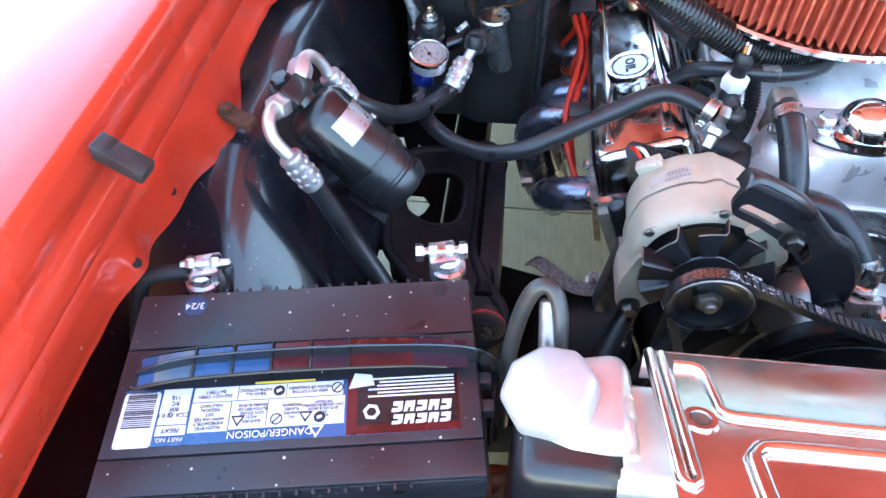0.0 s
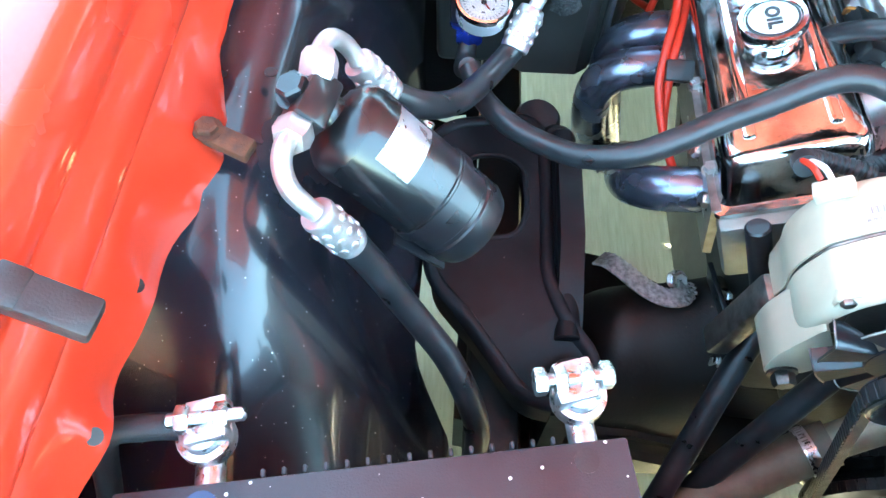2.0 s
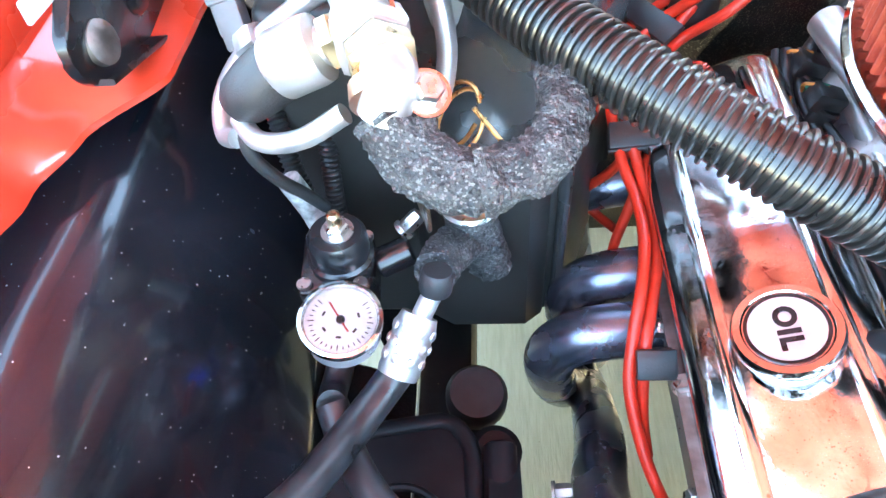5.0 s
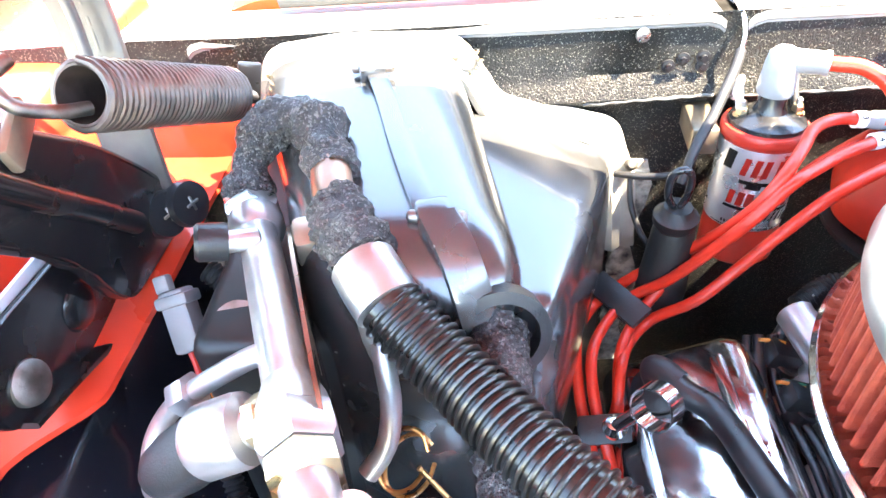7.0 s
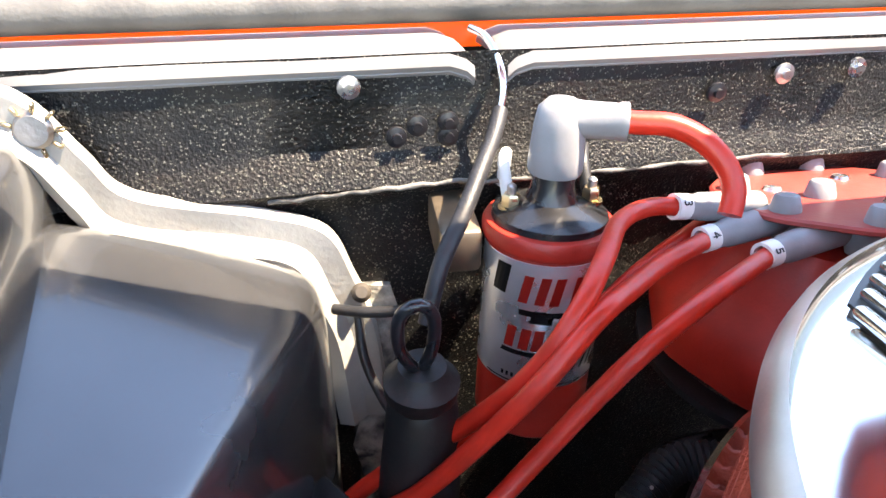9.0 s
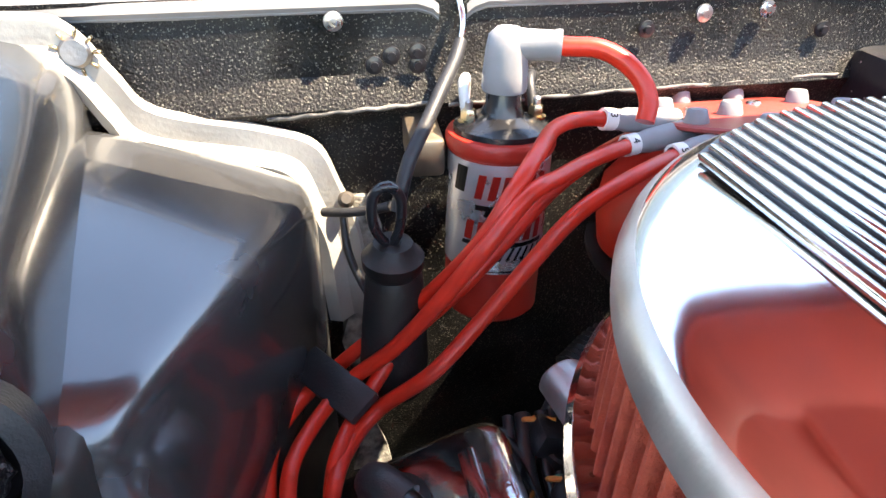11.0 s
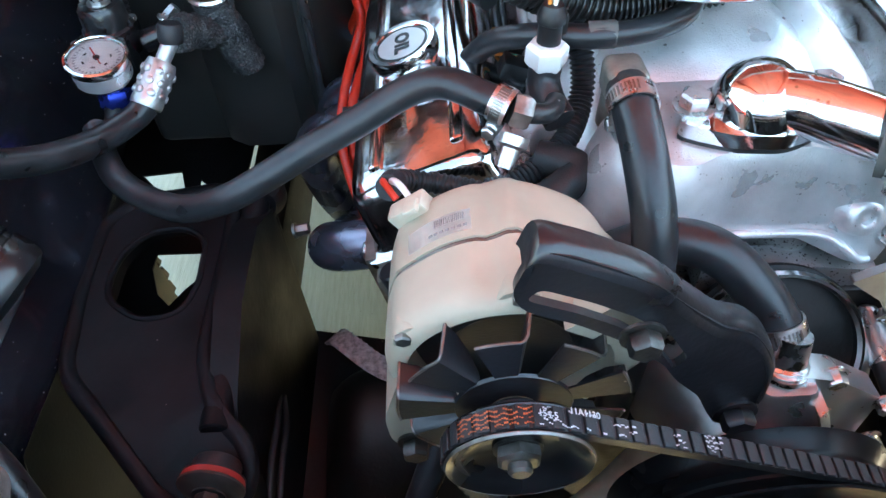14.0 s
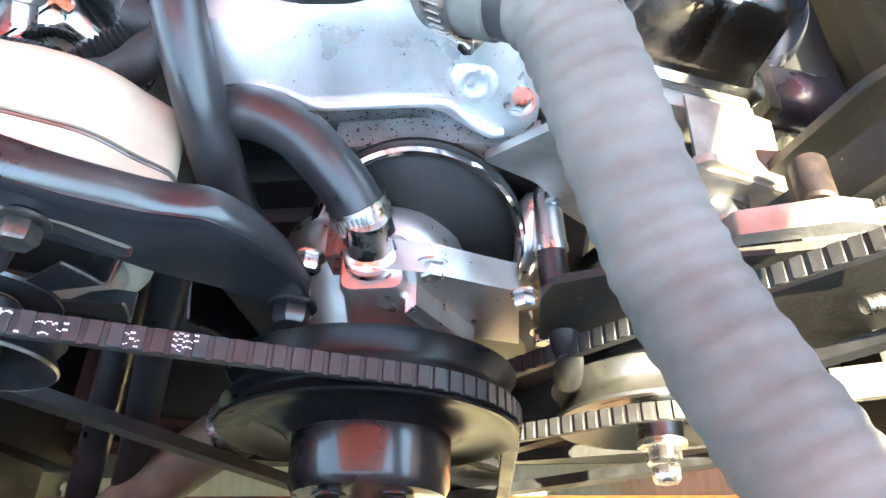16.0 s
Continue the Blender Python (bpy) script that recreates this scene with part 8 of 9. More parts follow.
for x, z in ((-0.349, 0.980), (-0.499, 0.967)):
    n_ = part("push_nut", lathe([(0, 0), (0.0070, 0), (0.0078, 0.003), (0.0062, 0.005), (0, 0.005)], (x, 0.627, z), (0, -1, 0.15), 20), DULL_STEEL, hv, "star-shaped push nut")
    for k in range(9):
        a = 2 * math.pi * k / 9
        part("tooth", box((0.0042, 0.0036, 0.0016), Matrix.Translation((x + 0.0098 * math.cos(a), 0.6250, z + 0.0098 * math.sin(a))) @ Matrix.Rotation(-a, 4, "Y"), 0.0005, 1), BRASS, n_)
# seam strip and clips along the dome
sp = [(-0.412, 0.590, 0.993), (-0.400, 0.55, 0.9935), (-0.388, 0.50, 0.9935), (-0.376, 0.455, 0.993), (-0.368, 0.428, 0.991)]
part("seam_strip", tube(sp, 0.01, 12, 0.01, flat=(0.013, 0.005)), HVAC_BLACK, hv)
for (x, y, z) in ((-0.413, 0.588, 0.995), (-0.364, 0.424, 0.992)):
    part("clip", box((0.018, 0.020, 0.012), pose(x, y, z, 8, 0, 14), 0.003), HVAC_BLACK, hv)
    part("clip_screw", cyl((x - 0.014, y + 0.002, z), (x + 0.016, y - 0.002, z + 0.001), 0.0034, 12), DULL_STEEL, hv)
part("nose_strap", tube([(-0.362, 0.420, 0.996), (-0.354, 0.402, 0.991), (-0.348, 0.390, 0.978), (-0.344, 0.384, 0.960)], 0.01, 12, 0.004, flat=(0.020, 0.007)), HVAC_BLACK, hv)
part("hose_collar", lathe([(0.019, 0), (0.024, 0.0), (0.025, 0.012), (0.019, 0.013)], (-0.335, 0.392, 0.948), (0.15, -0.9, 0.25), 28), RUBBER, hv)
part("hose_port", lathe([(0, 0), (0.019, 0), (0.019, 0.002), (0, 0.002)], (-0.335, 0.392, 0.948), (0.15, -0.9, 0.25), 24), LABEL_BLACK, hv)
part("corner_bead", tube([(-0.316, 0.398, 0.90), (-0.314, 0.397, 0.80), (-0.314, 0.397, 0.72), (-0.314, 0.398, 0.645)], 0.005, 10, 0.02), HVAC_BLACK, hv)
part("foil_tag", box((0.012, 0.0012, 0.022), pose(-0.356, 0.3945, 0.706, 0, 0, 6), 0), RAW_ALU, hv, "small foil tag")
for x, z in ((-0.365, 0.90), (-0.350, 0.845)):
    part("panel_hole", lathe([(0, 0), (0.004, 0), (0.004, 0.001), (0, 0.001)], (x, 0.3970, z), (0, -1, 0), 14), LABEL_BLACK, hv)
part("drain_plate", box((0.06, 0.003, 0.05), pose(-0.375, 0.3950, 0.86), 0.001), HVAC_BLACK, hv)

# brown-tinted side plate beside the suction line
solo("side_plate", plate(round2([(0.300, 0.845), (0.300, 0.955), (0.330, 0.984), (0.420, 0.984), (0.455, 0.975), (0.455, 0.845)], 0.012), [], 0.002, Matrix(((-0.30, 0, 0.954, -0.311), (0.954, 0, 0.30, 0.014), (0, 1, 0, 0), (0, 0, 0, 1)))), mat("tinted_sheet", (0.30, 0.20, 0.15), 0.25, 0.85, 0.2, 20, 0.1, 200), "brown-tinted sheet-metal shield beside the suction tube", "shield")

# ---- suction line: nut, tube, switch, insulated bend ----
sl_ = thing("suction_tube", (-0.44, 0.38, 0.93), "bright aluminium air-conditioning tube with brass nut and switch", "air-conditioning tube")
T0, T1 = Vector((-0.479, 0.484, 0.954)), Vector((-0.4165, 0.315, 0.965))
ta = (T1 - T0).normalized()
part("tube", tube([T0, T0.lerp(T1, 0.5) + Vector((0, 0, 0.002)), T1], 0.0112, 28, 0.006), RAW_ALU, sl_)
part("upper_nut", lathe([(0, -0.004), (0.0165, -0.004), (0.0178, 0.0), (0.0178, 0.016), (0.0155, 0.020), (0, 0.020)], T0 - ta * 0.010, ta, 6), STEEL, sl_, "steel flare nut")
part("upper_ring", lathe([(0, 0), (0.0162, 0), (0.0162, 0.010), (0.0120, 0.016), (0, 0.016)], T0 + ta * 0.010, ta, 28), RAW_ALU, sl_)
part("shoulder", lathe([(0.0112, 0), (0.0155, 0.014), (0.0160, 0.024), (0, 0.024)], T1 - ta * 0.034, ta, 28), RAW_ALU, sl_)
part("lower_nut", lathe([(0, 0), (0.0165, 0), (0.0185, 0.003), (0.0185, 0.017), (0.0160, 0.020), (0, 0.020)], T1 - ta * 0.012, ta, 6), RAW_ALU, sl_)
part("brass_nut", lathe([(0, 0), (0.0155, 0), (0.0160, 0.002), (0.0160, 0.011), (0.0125, 0.013), (0, 0.013)], T1 + ta * 0.009, ta, 6), BRASS, sl_, "pale brass nut")
part("tail", tube([T1 + ta * 0.020, T1 + ta * 0.032, (-0.4105, 0.279, 0.953)], 0.0115, 24, 0.004), RAW_ALU, sl_)
part("copper_clamp", tube([(-0.4115, 0.284, 0.9560), (-0.4125, 0.292, 0.9590)], 0.0135, 24, 0.004), mat("copper_band", (0.55, 0.33, 0.24), 0.3, 1, 0.1, 60), sl_, "copper clamp band")
part("clamp_tab", lathe([(0, 0), (0.0105, 0), (0.0105, 0.003), (0, 0.003)], (-0.393, 0.286, 0.958), (0.3, -0.5, 0.8), 24), mat("copper_tab", (0.62, 0.45, 0.36), 0.3, 1, 0.1, 60), sl_)
part("clamp_bolt", hexhead((-0.3922, 0.2845, 0.9604), (0.3, -0.5, 0.8), 0.0058, 0.007), STEEL, sl_)
part("service_port", cyl((-0.463, 0.443, 0.968), (-0.480, 0.432, 0.974), 0.0062), RAW_ALU, sl_)
part("service_cap", lathe([(0, 0), (0.0098, 0), (0.0104, 0.002), (0.0104, 0.015), (0.0088, 0.017), (0, 0.017)], (-0.4765, 0.434, 0.973), (-0.85, -0.3, 0.25), 24), BLACK_PLASTIC, sl_, "black service cap")
sw = part("pressure_switch", lathe([(0, 0), (0.010, 0), (0.010, 0.012), (0.0165, 0.014), (0.0172, 0.018), (0.0172, 0.036), (0.015, 0.040), (0, 0.040)], (-0.432, 0.332, 0.957), (-0.72, -0.05, -0.28), 32), RAW_ALU, sl_, "aluminium pressure switch")
part("switch_hex", hexhead((-0.434, 0.332, 0.956), (-0.72, -0.05, -0.28), 0.012, 0.008, False), BRASS, sw)
part("switch_boot", lathe([(0, 0), (0.0155, 0), (0.0155, 0.018), (0.0135, 0.030), (0.0095, 0.036), (0, 0.036)], (-0.464, 0.330, 0.9445), (-0.72, -0.16, -0.50), 28), RUBBER, sw, "black rubber switch boot")
part("side_tube", tube([(-0.436, 0.366, 0.962), (-0.452, 0.365, 0.958), (-0.488, 0.365, 0.933), (-0.506, 0.364, 0.915), (-0.515, 0.356, 0.900), (-0.512, 0.340, 0.892), (-0.500, 0.328, 0.900)], 0.0055, 16, 0.004), RAW_ALU, sl_)
part("side_nut", hexhead((-0.484, 0.365, 0.936), (-0.8, 0.0, -0.58), 0.0090, 0.014, False), RAW_ALU, sl_)
part("lower_loop", tube([(-0.492, 0.322, 0.918), (-0.478, 0.305, 0.918), (-0.455, 0.298, 0.925), (-0.432, 0.300, 0.938)], 0.0052, 14, 0.004), RAW_ALU, sl_)
part("mount_tab", plate(round2([(-0.014, -0.018), (0.014, -0.018), (0.018, 0.006), (0.0, 0.022), (-0.016, 0.010)], 0.008), [circle2(0, 0.004, 0.0042)], 0.002, frame_of((-0.480, 0.418, 0.922), (0.1, -0.5, 0.85), (0, 1, 0))), DULL_STEEL, sl_)
cw = thing("wiring_plug", (-0.535, 0.46, 0.86), "grey wiring connector with an orange lead", "connector")
CMX = frame_of((-0.537, 0.462, 0.886), (-0.25, 0.55, 0.75), (1, 0, 0))
part("shell", box((0.018, 0.020, 0.042), CMX, 0.003), GREY_BOOT, cw)
part("collar", box((0.022, 0.024, 0.008), CMX @ pose(0, 0, 0.014), 0.002), GREY_BOOT, cw)
part("latch", box((0.006, 0.008, 0.026), CMX @ pose(-0.010, 0.004, 0.004), 0.0015), GREY_BOOT, cw)
part("jaw", box((0.010, 0.010, 0.012), CMX @ pose(-0.006, 0.0, 0.026), 0.002), GREY_BOOT, cw)
part("lead", tube([CMX @ Vector((0.002, 0, -0.02)), CMX @ Vector((0.004, 0, -0.032)), (-0.520, 0.432, 0.845), (-0.505, 0.415, 0.835)], 0.0022, 8, 0.003), CREAM_WIRE, cw)
part("lead", tube([CMX @ Vector((-0.003, 0, -0.02)), CMX @ Vector((-0.002, 0, -0.032)), (-0.526, 0.430, 0.842), (-0.51, 0.41, 0.83)], 0.0022, 8, 0.003), LABEL_RED, cw)
def conduit(pts, r, label="black corrugated wiring conduit by the inner fender"):
    return solo("conduit", tube(pts, lambda s: r + 0.0009 * math.sin(s * 2 * math.pi / 0.0036), 16, 0.0009), BLACK_PLASTIC, label, "wiring conduit", group="wiring conduits")
conduit([(-0.530, 0.500, 0.895), (-0.512, 0.490, 0.885), (-0.497, 0.470, 0.872), (-0.492, 0.450, 0.85), (-0.488, 0.43, 0.81)], 0.0080)
conduit([(-0.505, 0.40, 0.86), (-0.495, 0.375, 0.83), (-0.480, 0.355, 0.81), (-0.462, 0.345, 0.80)], 0.0060)
conduit([(-0.478, 0.42, 0.86), (-0.476, 0.40, 0.83), (-0.476, 0.385, 0.79), (-0.474, 0.37, 0.74)], 0.0060)
solo("switch_lead", tube([(-0.490, 0.325, 0.918), (-0.492, 0.318, 0.90), (-0.484, 0.322, 0.875), (-0.478, 0.335, 0.85), (-0.47, 0.345, 0.825)], 0.0038, 10), RUBBER, "thin black switch lead", "wire")
solo("braided_line", tube([(-0.488, 0.345, 0.85), (-0.482, 0.345, 0.83), (-0.476, 0.342, 0.81)], 0.0075, 16, 0.002, rough=0.05), BRAID, "short braided fuel line above the regulator", "fuel line")

uw = thing("insulated_bend", (-0.37, 0.27, 0.92), "air-conditioning bend wrapped in lumpy black cork tape", "insulated pipe")
BEND = [(-0.4105, 0.284, 0.950), (-0.403, 0.274, 0.941), (-0.389, 0.265, 0.934), (-0.372, 0.261, 0.932), (-0.355, 0.264, 0.934), (-0.341, 0.275, 0.937), (-0.334, 0.294, 0.940), (-0.331, 0.320, 0.943), (-0.332, 0.350, 0.946), (-0.335, 0.388, 0.948)]
part("wrap", tube(BEND[:5], lambda s: 0.0138 + 0.0013 * math.sin(s * 90), 40, 0.0022, rough=0.30), FOAM, uw)
part("wrap", tube(BEND[4:], lambda s: 0.0136 + 0.0012 * math.sin(s * 90 + 2), 40, 0.0022, rough=0.30), FOAM, uw)
part("tape_lap", tube([BEND[3], BEND[4], (-0.349, 0.2685, 0.9355)], lambda s: 0.0146 + 0.0006 * math.sin(s * 400), 40, 0.002, rough=0.35), FOAM, uw, "overlapping turn of cork tape")
part("frayed_end", tube([(-0.4105, 0.284, 0.950), (-0.4085, 0.2815, 0.9475)], 0.0150, 36, 0.0015, rough=0.4), FOAM, uw, "frayed tape end")
w2 = thing("insulated_riser", (-0.45, 0.50, 0.96), "riser pipe wrapped in crumbling black cork tape", "insulated pipe")
part("wrap", tube([(-0.481, 0.492, 0.958), (-0.484, 0.504, 0.967), (-0.480, 0.517, 0.978), (-0.469, 0.526, 0.988), (-0.453, 0.527, 0.9945), (-0.439, 0.512, 0.997), (-0.428, 0.488, 0.996), (-0.420, 0.462, 0.994)], lambda s: 0.0134 + 0.0024 * math.sin(s * 150 + math.sin(s * 60)), 40, 0.0022, rough=0.32), FOAM, w2)
part("copper_pipe", tube([(-0.422, 0.466, 0.995), (-0.419, 0.450, 0.993), (-0.415, 0.434, 0.991)], 0.0112, 20, 0.004), mat("dull_copper", (0.42, 0.27, 0.20), 0.4, 0.9, 0.15, 60), w2, "dull copper pipe")
part("lower_wrap", tube([(-0.416, 0.438, 0.9915), (-0.408, 0.420, 0.989), (-0.398, 0.401, 0.984)], 0.0158, 36, 0.002, rough=0.30), FOAM, w2)
part("pipe_clip", box((0.018, 0.022, 0.020), pose(-0.430, 0.430, 0.975, 10, 0, 15), 0.004), mat("tan_clip", (0.40, 0.33, 0.26), 0.4, 0.7, 0.15, 60), w2)
solo("drain_tube", tube([(-0.392, 0.385, 0.955), (-0.390, 0.372, 0.945), (-0.388, 0.362, 0.925), (-0.392, 0.352, 0.905), (-0.402, 0.344, 0.893)], 0.0055, 14), RAW_ALU, "bent aluminium tube under the evaporator case", "tube")
solo("mount_cup", lathe([(0, 0), (0.014, 0), (0.015, 0.003), (0.015, 0.045), (0, 0.045)], (-0.390, 0.396, 0.925), (0.05, -0.2, 0.97), 24), FLANGE, "grey cylindrical boot beside the shield", "boot")
cc = thing("capillary_coil", (-0.385, 0.35, 0.88), "coiled copper capillary tube", "copper tube")
for k in range(2):
    c = Vector((-0.386 + 0.003 * k, 0.356, 0.886 - 0.005 * k))
    part("turn", tube([c + Vector((0.014 * math.cos(a), 0.008 * math.sin(a), 0.018 * math.sin(a + 0.5))) for a in [2 * math.pi * j / 10 + 0.4 * k for j in range(10)]], 0.0013, 8, 0.003), COPPER, cc)
part("run", tube([(-0.375, 0.340, 0.905), (-0.355, 0.330, 0.880), (-0.345, 0.325, 0.862), (-0.352, 0.332, 0.850), (-0.370, 0.345, 0.840), (-0.380, 0.351, 0.828)], 0.0014, 8, 0.003), COPPER, cc)
part("run", tube([(-0.395, 0.335, 0.880), (-0.370, 0.322, 0.872), (-0.350, 0.318, 0.868), (-0.340, 0.325, 0.862)], 0.0014, 8, 0.003), COPPER, cc)
xv = thing("expansion_valve", (-0.38, 0.35, 0.76), "expansion valve wrapped in black cork tape with a steel cap", "expansion valve")
part("diaphragm", lathe([(0, 0.006), (0.006, 0.005), (0.010, 0.002), (0.019, 0.0015), (0.0205, -0.001), (0.019, -0.0035), (0, -0.004)], (-0.380, 0.351, 0.8225), (0, -0.06, 1), 36), STEEL, xv, "flat steel diaphragm disc")
part("nipple", lathe([(0, 0), (0.004, 0), (0.003, 0.006), (0, 0.007)], (-0.380, 0.351, 0.828), (0, 0, 1), 12), BRASS, xv)
part("wrap", tube([(-0.380, 0.352, 0.818), (-0.379, 0.354, 0.795), (-0.374, 0.358, 0.770), (-0.368, 0.362, 0.742)], 0.0165, 36, 0.0025, rough=0.26), FOAM, xv)
part("branch_wrap", tube([(-0.400, 0.302, 0.812), (-0.396, 0.320, 0.805), (-0.388, 0.340, 0.79)], 0.0145, 32, 0.0025, rough=0.2), FOAM, xv)

# ---- hood hinge ----
hg = thing("hinge_assembly", (-0.57, 0.47, 0.88), "black pressed-steel hood hinge with a large coil spring", "hood hinge")
YZ = lambda x: Matrix(((0, 0, 1, x), (1, 0, 0, 0), (0, 1, 0, 0), (0, 0, 0, 1)))      # 2D (y, z) outlines stood upright at x
arm_o = [(0.375, 1.100), (0.410, 1.064), (0.443, 1.036), (0.481, 1.006), (0.512, 0.974), (0.534, 0.948), (0.552, 0.922), (0.545, 0.900), (0.504, 0.902), (0.461, 0.906), (0.447, 0.924), (0.435, 0.955), (0.416, 0.982), (0.380, 1.020), (0.345, 1.060)]
bm = plate(round2(arm_o, 0.010, 4), [], 0.007, YZ(-0.568))
bmesh.ops.bevel(bm, geom=[e for e in bm.edges if e.calc_face_angle(0) > 0.9], offset=0.002, segments=2, affect="EDGES")
part("arm", bm, GLOSS_BLACK, hg, "pressed black hinge arm")
part("arm_rib", tube([(-0.561, 0.395, 1.045), (-0.560, 0.430, 1.008), (-0.560, 0.462, 0.976), (-0.560, 0.492, 0.944)], 0.0075, 14, 0.005), GLOSS_BLACK, hg)
part("arm_lip", tube([(-0.563, y, z) for y, z in arm_o[1:7]], 0.0042, 10, 0.005), GLOSS_BLACK, hg)
base_o = [(0.348, 0.945), (0.350, 0.925), (0.361, 0.911), (0.395, 0.901), (0.440, 0.887), (0.467, 0.880), (0.567, 0.875), (0.600, 0.892), (0.585, 0.925), (0.540, 0.948), (0.460, 0.958), (0.380, 0.966)]
bm = plate(round2(base_o, 0.010, 4), [], 0.005, YZ(-0.586))
bmesh.ops.bevel(bm, geom=[e for e in bm.edges if e.calc_face_angle(0) > 0.9], offset=0.0015, segments=2, affect="EDGES")
part("base_plate", bm, GLOSS_BLACK, hg)
part("base_flange", tube([(-0.580, y, z + 0.003) for y, z in base_o[2:8]], 0.01, 12, 0.006, flat=(0.016, 0.004)), GLOSS_BLACK, hg)
part("base_dimple", lathe([(0.016, 0), (0.013, 0.003), (0.008, 0.004), (0, 0.004)], (-0.581, 0.438, 0.925), (1, 0, 0), 24), GLOSS_BLACK, hg)
part("lower_bolt", lathe([(0, 0), (0.0130, 0), (0.0125, 0.004), (0.008, 0.006), (0, 0.006)], (-0.581, 0.378, 0.928), (1, -0.1, 0.2), 24), DULL_STEEL, hg)
for x, y, z in ((-0.561, 0.524, 0.926), (-0.549, 0.536, 0.926)):
    pv = part("pivot", lathe([(0, 0), (0.0165, 0), (0.017, 0.004), (0.0155, 0.008), (0.009, 0.009), (0, 0.0085)], (x, y, z), (0.85, -0.35, 0.25), 24), BLACK_PAINT, hg)
    pm2 = frame_of(Vector((x, y, z)) + Vector((0.85, -0.35, 0.25)).normalized() * 0.0092, (0.85, -0.35, 0.25))
    for q in (0, 90):
        part("stake_mark", box((0.011, 0.0022, 0.0012), pm2 @ Matrix.Rotation(radians(q), 4, "Z"), 0.0004, 1), DULL_STEEL, pv)
LINK = mat("grey_link", (0.13, 0.12, 0.115), 0.42, 0.3, 0.15, 30, 0.2, 300)
bar = [(-0.572, 0.537, 0.920), (-0.572, 0.541, 0.985), (-0.577, 0.553, 1.025), (-0.580, 0.560, 1.060), (-0.585, 0.556, 1.095), (-0.592, 0.535, 1.135)]
part("link", tube(bar, 0.01, 14, 0.01, flat=(0.038, 0.007)), LINK, hg, "grey steel hood link")
for dy in (-0.017, 0.0, 0.017):
    part("link_rib", tube([(x + 0.004, y + dy, z + dy * -0.45) for x, y, z in bar[2:]], 0.0035, 10, 0.01), LINK, hg)
part("painted_bolt", lathe([(0, 0), (0.0165, 0), (0.0165, 0.004), (0.012, 0.007), (0, 0.008)], (-0.576, 0.672, 0.876), (0.3, -0.3, 0.9), 20), RED_PAINT, hg, "red painted bolt head")
S0, S1 = Vector((-0.529, 0.447, 1.055)), Vector((-0.508, 0.570, 0.990))
sa_ = (S1 - S0).normalized()
smx = frame_of(S0, sa_)
turns, Ls = 32, (S1 - S0).length
pts = [smx @ Vector((0.0165 * math.cos(a), 0.0165 * math.sin(a), Ls * a / (2 * math.pi * turns))) for a in [2 * math.pi * j / 14 for j in range(14 * turns + 1)]]
part("spring", tube(pts, 0.0023, 8, 0.004, smooth_path=False), mat("spring_steel", (0.15, 0.125, 0.115), 0.4, 0.7, 0.2, 80, 0.3, 400), hg, "brown-grey coil spring")
part("spring_core", hollow(S0, S1, 0.0150, 0.0138), mat("spring_inner", (0.12, 0.09, 0.08), 0.5, 0.6, 0.2, 80), hg)
part("front_hook", tube([S0 + Vector((-0.002, 0.006, -0.010)), S0 + Vector((-0.010, -0.008, -0.004)), S0 + Vector((-0.020, -0.020, 0.006)), S0 + Vector((-0.026, -0.018, 0.018)), S0 + Vector((-0.022, -0.006, 0.022))], 0.0036, 10, 0.003), DULL_STEEL, hg)
part("hook_lug", box((0.006, 0.034, 0.016), pose(S0.x - 0.022, S0.y - 0.024, S0.z - 0.006, 20, 0, 8), 0.002), mat("tan_lug", (0.30, 0.25, 0.19), 0.45, 0.6, 0.15, 60), hg, "tan zinc hook lug")
part("rear_hook", tube([S1, S1 + Vector((0.004, 0.010, -0.004)), S1 + Vector((0.010, 0.020, -0.012)), S1 + Vector((0.006, 0.026, -0.022))], 0.0032, 10, 0.003), DULL_STEEL, hg)
part("rear_clip", box((0.016, 0.006, 0.030), pose(-0.500, 0.590, 0.988, 0, 15, 20), 0.002), BLACK_PAINT, hg)
part("red_edge", box((0.003, 0.14, 0.012), pose(-0.5875, 0.415, 0.962, -4, 0, 0), 0.001), mat("pale_trim", (0.5, 0.5, 0.56), 0.4, 0, 0.05, 30), hg, "pale edge strip")

# ---- coil, distributor, plug wires ----
co_ = thing("ignition_coil", (-0.135, 0.592, 0.82), "red and silver canister ignition coil with a grey boot", "ignition coil")
cax = Vector((0.03, 0.06, 1)).normalized()
cb = Vector((-0.139, 0.590, 0.825))
def cz(h):
    return cb + cax * h
part("can", lathe([(0, 0), (0.026, 0), (0.0285, 0.003), (0.0285, 0.108), (0, 0.108)], cb, cax, 56), RED_PLASTIC, co_)
part("rim", lathe([(0.0285, 0), (0.0298, 0.001), (0.0308, 0.004), (0.0308, 0.008), (0.0298, 0.010), (0.0270, 0.0105), (0, 0.0105)], cz(0.1005), cax, 56), RED_PLASTIC, co_, "red crimped rim")
lbc = part("label", lathe([(0.0286, 0), (0.0290, 0.0003), (0.0290, 0.0657), (0.0286, 0.066)], cz(0.034), cax, 56), LABEL_SILVER, co_, "silver, red and black label")
cm = frame_of(cb, cax, (0, -1, 0))
